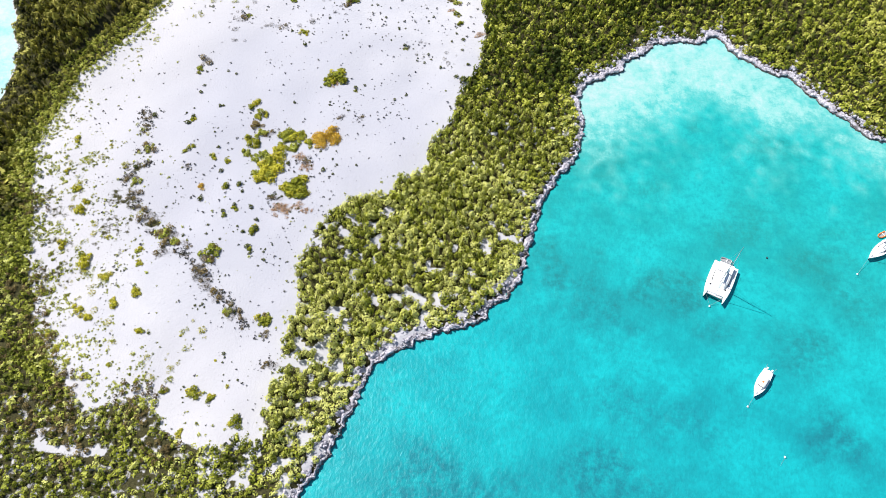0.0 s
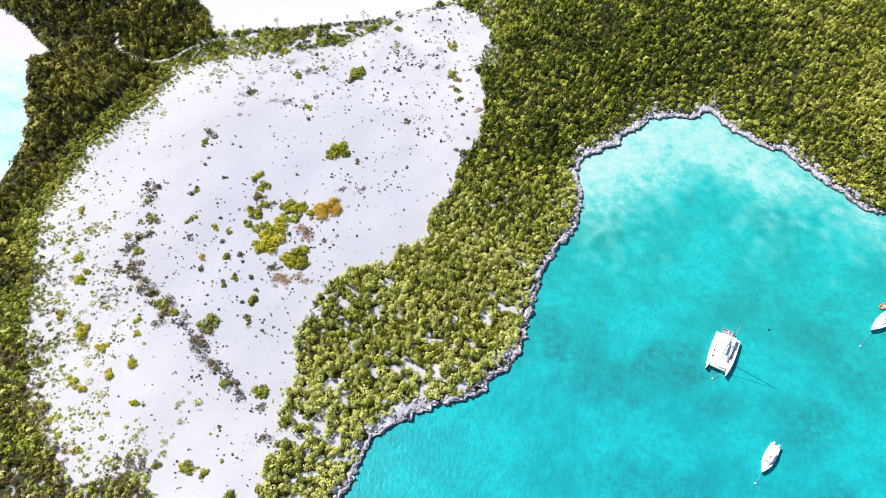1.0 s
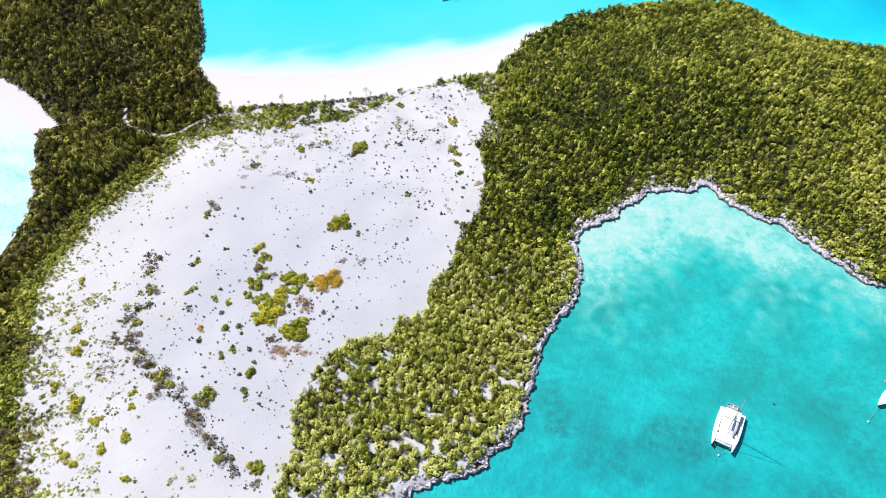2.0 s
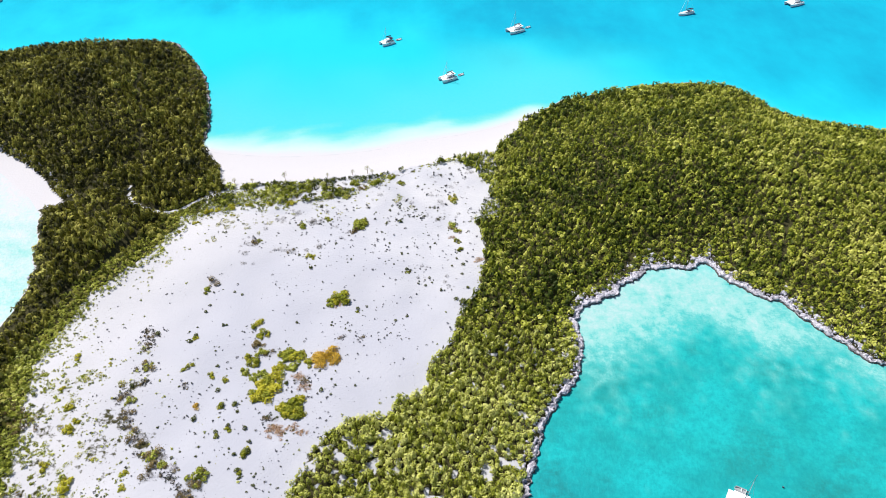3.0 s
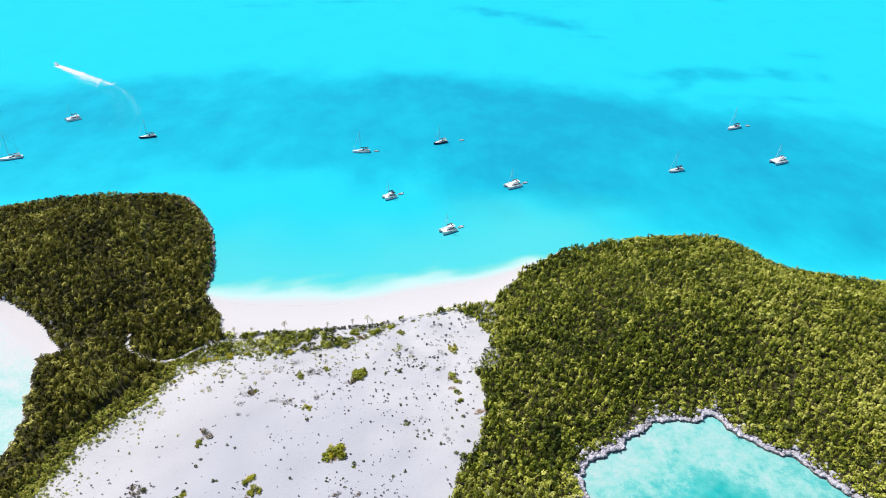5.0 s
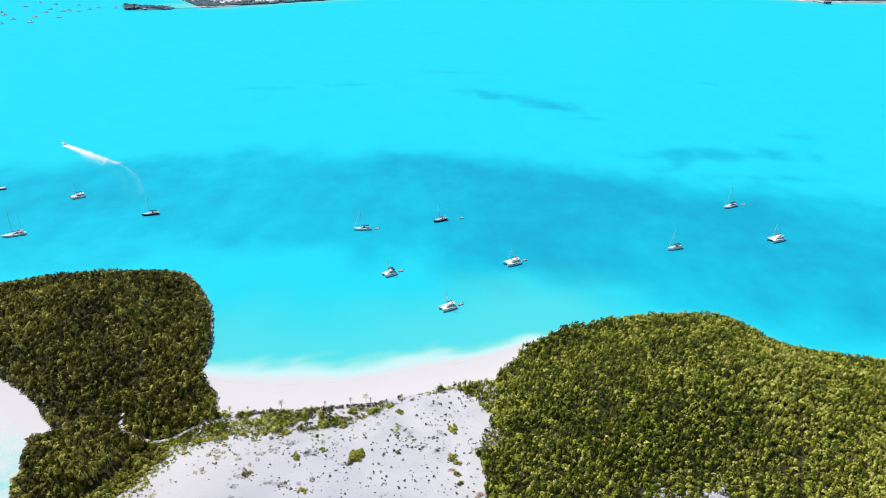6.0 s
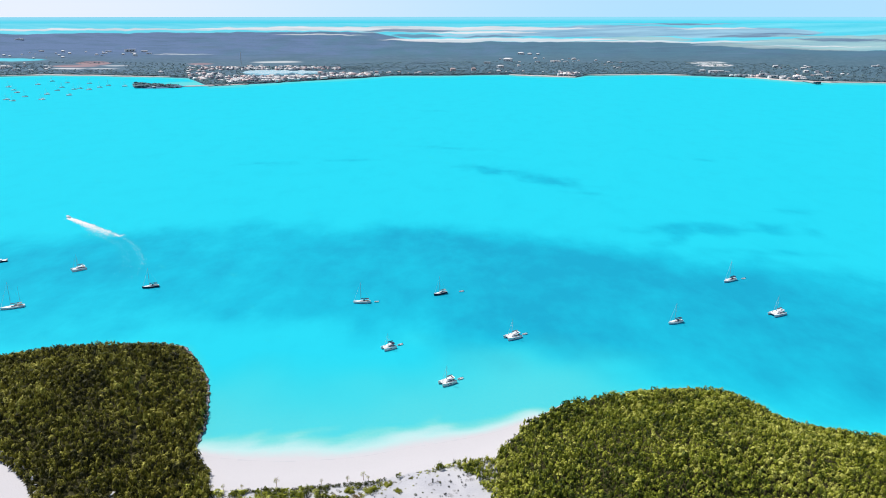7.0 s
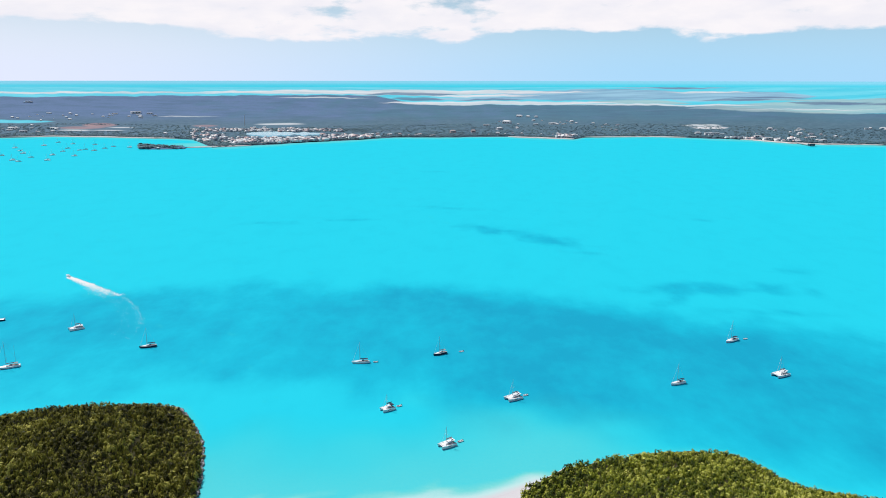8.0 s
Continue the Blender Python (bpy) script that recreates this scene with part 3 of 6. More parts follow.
def build_ledge(shore, label, seed, rise=0.62, reach=1.0):
    """An undercut limestone lip along a shore that has the water on its right."""
    line = curve_through(shore, step=0.42)
    t = np.gradient(line, axis=0)
    t /= np.linalg.norm(t, axis=1)[:, None]
    out = np.stack([t[:, 1], -t[:, 0]], 1)       # towards the water
    rng = np.random.RandomState(seed)
    # a dark wet shelf at the waterline, an overhanging lip, then a pitted top that runs under the bushes
    profile = [(0.50, -1.0), (0.38, 0.12), (0.22, 0.32), (-0.05, 0.42), (0.18, 0.85), (0.08, 1.2), (-0.25, 1.42), (-0.6, 1.5), (-1.0, 1.38), (-1.45, 1.42), (-1.9, 1.22), (-2.5, 0.95)]
    verts = []
    for (x, y), (ox, oy) in zip(line, out):
        lip = 0.9 * noise.noise((x / 3.6, y / 3.6, 0)) + 0.9 * noise.noise((x / 1.6, y / 1.6, 4)) + 0.35 * noise.noise((x / 0.7, y / 0.7, 14)) + 0.25 * rng.rand()
        up = rise + 0.85 * noise.noise((x / 4.0, y / 4.0, 9)) * rise
        wide = 0.35 + 0.15 * (y > 110) + reach * (0.9 * (y > 150) + (0.8 + 1.0 * (y > 60)) * max(0.0, noise.noise((x / 4.5, y / 4.5, 21))) ** 1.2) + 0.7 * noise.noise((x / 1.5, y / 1.5, 33))
        for k, (o, z) in enumerate(profile):
            r = 0.17 * rng.randn() if 0 < k < 11 else 0
            if k > 6:
                o *= wide
            o2 = o + (lip if k > 2 else 0.75 * lip) + r
            pit = 0.55 * noise.noise((x / 0.8, y / 0.8, k * 1.7)) - 0.5 * max(0.0, noise.noise((x / 1.6, y / 1.6, k * 0.9 + 40)))
            high = z * up + (0.8 * r + pit if k > 3 else 0)
            verts.append((x + ox * o2, y + oy * o2, high if z > 0.5 else z))
    n, m = len(line), len(profile)
    idx = np.arange(n * m).reshape(n, m)
    q = np.stack([idx[:-1, :-1], idx[1:, :-1], idx[1:, 1:], idx[:-1, 1:]], -1).reshape(-1, 4)
    tagged(new("rock_ledge", quads_mesh("rock_ledge", verts, q, M_ROCK)), label, "rock ledge", kind="structure")


build_ledge(bay_line[::3], "pale weathered limestone ledge undercut at the waterline", 2)
# kept low so the tide-line dark colour stands for the shore's shade
build_ledge(wobble(curve_through(NORTH_WEST[:8]), 1.5, 6.0)[::2], "wet limestone shelf under the western woods, its dark colour standing for shade", 5, 0.30, 0.0)

# ---- the sea: one sheet to the horizon ----
EYE_H, FAR_FLAT, FAR_SPAN = 174.8, 3000.0, 1800.0


def far_scale(r):
    """Beyond 3 km the flat country is drawn together towards the eye's height, so that the horizon lies within 5 km."""
    r = np.asarray(r, float)
    return np.where(r > FAR_FLAT, (FAR_FLAT + FAR_SPAN * (1 - FAR_FLAT / np.maximum(r, 1))) / np.maximum(r, 1), 1.0)


def far_point(x, y, z):
    s = far_scale(np.hypot(x, y))
    return s * x, s * y, EYE_H + s * (z - EYE_H)


SHORE = [(-1.3, 2500), (-0.75, 2260), (-0.60, 2217), (-0.53, 2284), (-0.44, 2240), (-0.37, 2198), (-0.335, 2150), (-0.31, 1900), (-0.26, 1952), (-0.168, 2079), (-0.105, 2159), (-0.058, 2240), (0.02, 2246), (0.098, 2269), (0.178, 2185), (0.19, 2170),
         (0.205, 2245), (0.293, 2271), (0.356, 2227), (0.435, 2144), (0.49, 2040), (0.553, 1993), (0.623, 1976), (0.8, 1900), (1.3, 1800)]
INLAND = [(-1.3, 6800), (-0.6, 7000), (-0.44, 7250), (-0.3, 8000), (-0.2, 8350), (-0.09, 6900), (-0.05, 5150), (0.02, 4900), (0.2, 4900), (0.33, 4720), (0.49, 4080), (0.62, 3750), (1.3, 3300)]
shore_k, shore_y = np.array(SHORE).T
inland_k, inland_y = np.array(INLAND).T


def shore_at(k):
    return np.interp(k, shore_k, shore_y) + 14 * (drift_noise(k * 2000, 0 * k, 60, 51) - 0.5) + 8 * (drift_noise(k * 2000, 0 * k, 17, 52) - 0.5)


DEEP = np.array([(-520, 390), (-520, 520), (-352, 558), (-297, 585), (-235, 606), (-163, 612), (-86, 607), (-36, 604), (13, 588), (60, 571), (103, 553), (143, 531), (183, 517), (220, 504), (272, 482), (330, 462), (520, 410), (900, 360),
                 (900, 230), (420, 252), (300, 262), (203, 290), (168, 306), (134, 327), (96, 343), (53, 348), (23, 354), (-4, 379), (-31, 390), (-59, 402), (-96, 390), (-138, 389), (-201, 384), (-330, 372)], float)
# weed on the open bottom: centre, half length and width, turn, strength
PATCHES = [(75, 836, 50, 24, -0.55, 0.8), (125, 786, 52, 24, -0.9, 0.8), (160, 722, 26, 8, -0.4, 0.4), (250, 590, 86, 20, 0.02, 0.75), (190, 556, 34, 12, 0.7, 0.55), (262, 528, 60, 9, -0.1, 0.4), (25, 988, 48, 10, -0.3, 0.42),
           (-198, 886, 44, 9, 0.1, 0.42), (-112, 906, 36, 8, 0.05, 0.42), (-4, 1400, 34, 14, 0, 0.35), (341, 902, 24, 8, 0, 0.35), (330, 650, 30, 8, 0, 0.3)]
BAY_HEAD = [(50, 160), (66, 172), (80, 177), (96, 176), (106, 167), (116, 158), (128, 146), (140, 138)]
# weed and rubble on the bay's floor: centre, half sizes, strength
BAY_WEED = [(48, 132, 10, 9, 0.55), (80, 148, 5, 9, 0.5), (104, 139, 13, 8, 0.5), (58, 123, 9, 6, 0.5), (30, 96, 6, 10, 0.75), (40, 92, 8, 15, 0.62), (58, 87, 14, 10, 0.8), (71, 76, 13, 6, 0.62), (95, 72, 13, 7, 0.75),
            (52, 57, 19, 9, 0.6), (95, 47, 7, 5, 0.95), (104, 98, 11, 9, 0.5), (110, 81, 11, 7, 0.5), (86, 108, 15, 8, 0.42)]


def build_sea():
    r = np.concatenate([np.linspace(0.0, 60, 30), np.arange(61.8, 400, 1.9), np.geomspace(403, 1700, 105), np.linspace(1712, 2700, 70), np.geomspace(2740, 90000, 44)])
    a = np.concatenate([np.linspace(-0.85, 0.85, 300), np.linspace(0.85, 2 * math.pi - 0.85, 60)[1:-1]])
    gr, ga = np.meshgrid(r, a, indexing="ij")
    x, y = gr * np.sin(ga), gr * np.cos(ga)
    near = gr < 700
    d = np.full(x.shape, 999.0)
    d[near] = -signed(coast[::2], x[near], y[near])
    shoal = 1.03 - ease(distance_to(beach_line, x, y) * np.where(inside(back_area, x, y), 0, 1 + 0.9 * ease(x, -15, 35)) * (0.5 + 0.55 * drift_noise(x, y, 20, 3) + 0.35 * drift_noise(x - y, y, 6, 31)), 0, 30) ** 0.56
    cove = 1.02 - 0.40 * ease(distance_to(cove_line, x, y) * (0.7 + 0.6 * drift_noise(x, y, 9, 5)), 0, 42) ** 0.5
    cove = np.where(x < -132, cove + 0.22 * (drift_noise(x * 0.5 + y * 0.4, y, 5, 8) - 0.5) + 0.16 * (drift_noise(x, y, 2.6, 9) - 0.5), 0) * (y < 300)
    head_d = distance_to(BAY_HEAD, x, y) + 8 * (drift_noise(x, y, 15, 7) - 0.5) + 3 * (drift_noise(x, y, 4, 37) - 0.5)
    head = 0.52 - 0.40 * ease(head_d, 5, 27) - 0.22 * ease(head_d, 22, 62) + 0.12 * (drift_noise(x, y, 6, 7) - 0.5) + 0.20 * (drift_noise(x, y, 2.6, 17) - 0.5) + 0.18 * (drift_noise(x + y, y, 1.5, 19) - 0.5)
    head -= 0.10 * ease(x, 92, 120)
    head -= 0.10 * ease(x, 88, 112) * (1 - ease(d, 7, 20)) * (0.3 + 1.2 * drift_noise(x, y, 4, 27))
    near_beach = 0.28 * (1 - ease(distance_to(beach_line, x, y) * (0.8 + 0.4 * drift_noise(x, y, 26, 55)), 10, 125)) * (y > 240)
    slope = x / np.maximum(y, 1.0)
    off = shore_at(np.clip(slope, -1.3, 1.3)) - y                # the shelf under the mainland
    shelf = 0.34 * (1 - ease(off * (0.7 + 0.6 * drift_noise(slope * 2000, y, 90, 53)), 0, 110)) * (y > 1500) * (off > -120) * (np.abs(slope) < 1.2)
    shelf = np.maximum(shelf, 0.36 * (1 - ease(np.hypot((x + 640) / 150, (y - 2010) / 110) + 0.5 * (drift_noise(x, y, 60, 54) - 0.5), 0.3, 1.1)))       # shallows inside the spit
    edge = 0.16 * (1 - ease(np.abs(d), 0, 8)) * ((x > 0) & (y > 255) | (x < -60))
    bank_haze = 0.05 * ease(gr, 4500, 9000)                       # pale banks out to the horizon, painted haze included
    shoal = np.clip(np.maximum.reduce([shoal, cove, head, edge, bank_haze, near_beach, shelf]), 0, 1)
    bay = np.where(x > -60, 1 - ease(y, 175, 200), (x < -128) & (y < 290) & (y > 120))        # sheltered, greener water
    deep = ease(signed(DEEP, x, y) + 30 * (drift_noise(x, y, 55, 2) - 0.5) + 18 * (drift_noise(x, y, 17, 9) - 0.5), -26, 42) * (0.56 + 0.4 * drift_noise(x, y, 75, 4)) * (0.72 + 0.28 * ease(x, -180, 40))
    for px, py, lx, ly, turn, much in PATCHES:
        u, v = (x - px) * math.cos(turn) + (y - py) * math.sin(turn), (y - py) * math.cos(turn) - (x - px) * math.sin(turn)
        q = 1 - np.hypot(u / lx, v / ly) + 0.8 * (drift_noise(x, y, 12, 11) - 0.5) + 0.5 * (drift_noise(x, y, 45, 12) - 0.5)
        deep = np.maximum(deep, 0.72 * much * ease(q, -0.35, 1.0))
    patch = 0.5 * drift_noise(x, y, 11, 13) + 0.3 * drift_noise(x, y, 5, 14) + 0.2 * drift_noise(x, y, 2.4, 15)
    weed_bay = 0.16 * ease(patch, 0.4, 0.75)
    for px, py, lx, ly, much in BAY_WEED:
        weed_bay = np.maximum(weed_bay, much * ease(1 - np.hypot((x - px) / lx, (y - py) / ly) + 2.4 * (patch - 0.5), -0.35, 0.9))
    weed_bay = np.maximum(weed_bay, 0.42 * (1 - ease(d, 1.5, 5.0 + 9 * drift_noise(x, y, 9, 16))) * (0.3 + 0.9 * drift_noise(x, y, 2.4, 26)) * (y < 172) * (y > 84) * (1 - 0.7 * (x > 85)))
    weed_bay = np.maximum(weed_bay, 0.85 * ease(drift_noise(x, y, 14, 18) * 14 - np.hypot((x - 6) / 4.6, y - 38), -9, 6))
    weed = np.where(bay > 0.5, weed_bay, deep)
    px, py, pz = far_point(x, y, 0.0)
    co = np.stack([px, py, pz], -1).reshape(-1, 3)
    n0, n1 = x.shape
    idx = np.arange(n0 * n1).reshape(n0, n1)
    nxt = np.roll(idx, -1, 1)
    q = np.stack([idx[:-1], nxt[:-1], nxt[1:], idx[1:]], -1).reshape(-1, 4)
    flat = lambda v: np.broadcast_to(v, x.shape).ravel()
    me = quads_mesh("water", co, q[:, ::-1], M_SEA, True, shoal=flat(shoal), weed=flat(weed), bay=flat(bay), depth=flat(1 - ease(y + 0.35 * x, 70, 150)), offing_haze=flat(0.85 * ease(gr, 9000, 45000)))
    tagged(new("water", me), "clear turquoise shallow sea over white sand", "sea", kind="structure")


build_sea()


# ---- vegetation ----
def crown(leaves, seed, spread=0.35, size=(0.30, 0.52), flat=False, rag=0.30, lift=0.5):
    """Leaf clumps on an uneven crown of radius 1: corner points (n, 4, 3) and a tone for each."""
    rng = np.random.RandomState(seed)
    v = rng.randn(leaves, 3)
    v /= np.linalg.norm(v, axis=1)[:, None]
    v[:, 2] = np.abs(v[:, 2]) * (1 if flat else 1.15) - 0.12
    lobes = rng.randn(5, 3)
    lobes /= np.linalg.norm(lobes, axis=1)[:, None]
    bulge = 1.04 - rag + rag * np.max(v @ lobes.T, axis=1)
    c = v * (bulge * rng.uniform(0.62, 1.06, leaves))[:, None]
    nrm = v + spread * 1.6 * rng.randn(leaves, 3) + np.array([0, 0, lift])
    nrm /= np.linalg.norm(nrm, axis=1)[:, None]
    u = np.cross(nrm, rng.randn(leaves, 3))
    u /= np.linalg.norm(u, axis=1)[:, None]
    w = np.cross(nrm, u)
    s = rng.uniform(size[0], size[1], leaves)[:, None]
    quad = np.stack([c - u * s, c - w * s * 0.62, c + u * s, c + w * s * 0.62], 1)
    quad[:, 1::2] -= nrm[:, None] * s[:, None] * 0.25
    return quad, rng.uniform(-0.20, 0.20, leaves)


def thicket(name, places, mat, label, category, leaves, seed, size=(0.30, 0.52), kind="stuff", spread=0.28):
    """One mesh of many bushes. places: rows of x, y, z, radius, height, tone."""
    rng = np.random.RandomState(seed)
    kinds = [crown(leaves, seed * 31 + k, spread, size, lift=0.32) for k in range(12)]
    places = np.asarray(places, float)
    which = rng.randint(0, 12, len(places))
    all_v, all_t = [], []
    for k, (quad, tone) in enumerate(kinds):
        p = places[which == k]
        if not len(p):
            continue
        a = rng.uniform(0, 2 * math.pi, len(p))
        ca, sa = np.cos(a)[:, None, None], np.sin(a)[:, None, None]
        x = (quad[None, ..., 0] * ca - quad[None, ..., 1] * sa) * p[:, 3, None, None] + p[:, 0, None, None]
        y = (quad[None, ..., 0] * sa + quad[None, ..., 1] * ca) * p[:, 3, None, None] + p[:, 1, None, None]
        z = (quad[None, ..., 2] * 0.62 + 0.42) * p[:, 4, None, None] + p[:, 2, None, None]
        all_v.append(np.stack([x, y, z], -1).reshape(-1, 3))
        all_t.append(np.repeat((p[:, 5, None] + tone[None]).ravel(), 4))
    v = np.concatenate(all_v)
    me = quads_mesh(name, v, np.arange(len(v)).reshape(-1, 4), mat, False, tone=np.clip(np.concatenate(all_t), 0, 1))
    return tagged(new(name, me), label, category, kind=kind)


def scatter(x0, x1, y0, y1, step, rng):
    gx, gy = np.meshgrid(np.arange(x0, x1, step), np.arange(y0, y1, step))
    gx, gy = gx.ravel(), gy.ravel()
    return gx + rng.uniform(-0.5, 0.5, len(gx)) * step, gy + rng.uniform(-0.5, 0.5, len(gy)) * step


def woods(name, x0, x1, y0, y1, step, mat, label, leaves, seed, keep, radius=1.0, height=2.6, tone=0.45, fringe=0, spread=0.28):
    rng = np.random.RandomState(seed)
    x, y = scatter(x0, x1, y0, y1, step, rng)
    d, dd = signed(coast, x, y), signed(dune_line, x, y)
    ok = (d > np.where((x < -80) & (y > 255), 0.5, 1.6)) & (dd < -0.3) & ~inside(back_area, x, y) & ~inside(cove_area, x, y) & (distance_to(track_line, x, y) > 1.2) & (distance_to(trail_line, x, y) > 1.3) & (distance_to(crease_line, x, y) > 1.5) & (distance_to(fold_line, x, y) > 1.1) & (distance_to(cut_line, x, y) > 0.7)
    for line in gully_lines:
        ok &= distance_to(line, x, y) > 0.6
    ok &= keep(x, y, d, dd)
    x, y, d = x[ok], y[ok], d[ok]
    grow = 0.75 + 0.5 * drift_noise(x, y, 11, seed) + 0.25 * rng.rand(len(x))
    r = radius * grow * rng.uniform(0.55, 1.42, len(x))
    dd = dd[ok]
    low = 1 - ease(-dd, 2, 11) if fringe else 0 * x        # lower, brighter growth where the woods meet the dune
    tone = (tone(x, y) if callable(tone) else tone) + 0.26 * low
    thin = rng.rand(len(x)) > 0.2 * low
    h = height * grow * (0.55 + 0.45 * np.maximum(ease(d, 1, 14), ((x < -80) & (y > 255) & (y < 318)) | ((x > 22) & (x < 85) & (y > 250)))) * rng.uniform(0.45, 1.5, len(x)) * (1 - 0.62 * low) * (1 + 0.35 * fringe * np.exp(-((dd + 14) / 4.0) ** 2))
    t = tone + 0.34 * (drift_noise(x, y, 7, 6) - 0.5) + 0.16 * (drift_noise(x, y, 26, 66) - 0.5) + rng.normal(0, 0.30 + 0.03 * fringe, len(x))
    z = ground_height(x, y, d) - 0.25
    return thicket(name, np.stack([x, y, z, r * (1 - 0.3 * low), h, t], 1)[thin], mat, label, "woods", leaves, seed, (0.18, 0.31) if leaves > 45 else (0.25, 0.44) if leaves < 26 else (0.20, 0.36), "stuff", spread)


def brown_scrub():
    """Dry brown bushes mixed into the green on the dune's western foot."""
    rng = np.random.RandomState(15)
    x, y = scatter(-150, -60, 30, 130, 1.6, rng)
    d, dd = signed(coast, x, y), signed(dune_line, x, y)
    ok = (d > 3) & (dd < 4) & (rng.rand(len(x)) < 0.75 * ease(drift_noise(x, y, 9, 36), 0.35, 0.65)) & (y > 44)
    x, y = x[ok], y[ok]
    r = rng.uniform(0.5, 1.1, len(x))
    thicket("dry_scrub", np.stack([x, y, ground_height(x, y) - 0.1, r, r * 1.3, rng.uniform(0.1, 0.7, len(x))], 1), M_DRY, "dry brown low scrub at the dune's foot", "scrub", 34, 16, (0.18, 0.34))


def sunny(x, y):
    """The bay's own bushes are yellower than the headland's."""
    return 0.435 + 0.42 * (1 - ease(y + 26 * (drift_noise(x, y, 22, 71) - 0.5), 112, 182)) * (x < 60) + 0.14 * ease(x, 80, 150) + 0.28 * ease(x, 112, 150) * (1 - ease(y, 165, 235)) + 0.10 * (1 - ease(x, 15, 40)) - 0.06 * ease(x, 38, 50) * (1 - ease(x, 70, 95))


def western_tone(x, y):
    """Darker, browner growth on the hill; greener on its eastern flank."""
    return 0.415 + 0.14 * ease(x + 0.15 * (y - 230), -150, -112) + 0.24 * (drift_noise(x, y, 19, 81) - 0.5)


def north_of_neck(x, y):
    return y + 14 * (drift_noise(x, y, 10, 72) - 0.5) >= 152


woods("coastal_thicket", -60, 60, -10, 164, 1.22, M_LEAF, "dense olive-green coastal thicket on the dune's edge", 52, 3,
      lambda x, y, d, dd: (openness(x, y, d) < 0) & (x > -46 - 0.25 * (y - 60)) & ~north_of_neck(x, y), 0.78, 2.3, sunny, 0, 0.14)
woods("headland_woods", 0, 318, 100, 312, 1.46, M_LEAF_HEAD, "dense olive-green low woods on the rounded headland", 23, 4,
      lambda x, y, d, dd: (north_of_neck(x, y) | (x > 60)) & (x > -2) & (x < 226), 0.90, 2.3, sunny, 0, 0.12)
woods("western_woods", -300, -84, 100, 366, 1.5, M_LEAF_DARK, "dark olive low woods on the western headland", 22, 5,
      lambda x, y, d, dd: (y > 118) & (x > -48 - 0.62 * y), 0.96, 2.7, western_tone, 1, 0.12)
woods("western_scrub", -152, -40, 24, 150, 1.25, M_LEAF, "mottled brown and green scrub along the dune's foot", 22, 6,
      lambda x, y, d, dd: (x <= -46 - 0.25 * (y - 60)) & (0.5 * drift_noise(x, y, 6, 31) + 0.5 * drift_noise(x, y, 2.2, 32) < 0.68), 0.72, 1.1, 0.44)
woods("outer_woods", -318, 322, -80, 372, 2.7, M_LEAF_DARK, "low olive woods on the island's outer slopes", 14, 9,
      lambda x, y, d, dd: (x >= 226) | ((x <= -48 - 0.62 * y) & (y > 118)) | ((x < -152) & (y <= 118)) | ((y < 24) & (x < -48)), 2.0, 2.9, 0.44)
woods("beach_back_scrub", -100, 30, 216, 256, 1.35, M_LEAF, "strip of green scrub behind the beach", 36, 7,
      lambda x, y, d, dd: (dd > -40) & (x < 26) & (0.6 * drift_noise(x, y, 4, 33) + 0.4 * drift_noise(x, y, 10, 34) < 0.45 - 0.05 * ease(x, -30, 0) + 0.16 * (1 - ease(distance_to(back_line, x, y), 2, 5))), 0.95, 1.6, 0.34)

brown_scrub()


def scarp_shade_scrub():
    """Low scrub and dead wood along the dune's scarp behind the beach, coloured dark to stand for the scarp's shade."""
    rng = np.random.RandomState(37)
    line = curve_through(BEACH_BACK[:7], step=0.55)
    x, y = line[:, 0] + rng.normal(0, 0.5, len(line)), line[:, 1] - 0.3 + rng.normal(0, 0.45, len(line))
    keep = drift_noise(x, y, 5, 38) > 0.22
    x, y = x[keep], y[keep]
    r = rng.uniform(0.5, 1.0, len(x))
    thicket("scarp_shade_scrub", np.stack([x, y, ground_height(x, y) - 0.1, r, r * rng.uniform(1.1, 2.0, len(x)), rng.uniform(0.0, 0.35, len(x))], 1), M_CUSHION, "low scrub and dead wood behind the beach, darkened for the scarp's shade", "scrub", 36, 39, (0.2, 0.36))


scarp_shade_scrub()


def dune_fringe():
    """Low bright growth where the western woods run out on to the sand."""
    rng = np.random.RandomState(26)
    x, y = scatter(-140, -20, 96, 236, 0.95, rng)
    dd = signed(dune_line, x, y)
    west = ease(-x + 0.2 * y, 95, 118)
    keep = (dd > -9) & (dd < 3.5) & (west > 0.1) & (signed(coast, x, y) > 3) & (distance_to(track_line, x, y) > 0.9)
    keep &= rng.rand(len(x)) < west * (0.95 - 0.75 * ease(dd + 5 * (drift_noise(x, y, 5, 27) - 0.5), -2.5, 2.5))
    x, y, dd = x[keep], y[keep], dd[keep]
    r = rng.uniform(0.4, 0.85, len(x))
    t = 0.52 + 0.35 * (drift_noise(x, y, 6, 28) - 0.5) + rng.normal(0, 0.12, len(x))
    thicket("dune_fringe", np.stack([x, y, ground_height(x, y) - 0.1, r, r * rng.uniform(0.9, 1.8, len(x)), t], 1), M_LEAF, "low yellow-green scrub where the woods meet the sand", "scrub", 24, 29, (0.22, 0.42))


dune_fringe()


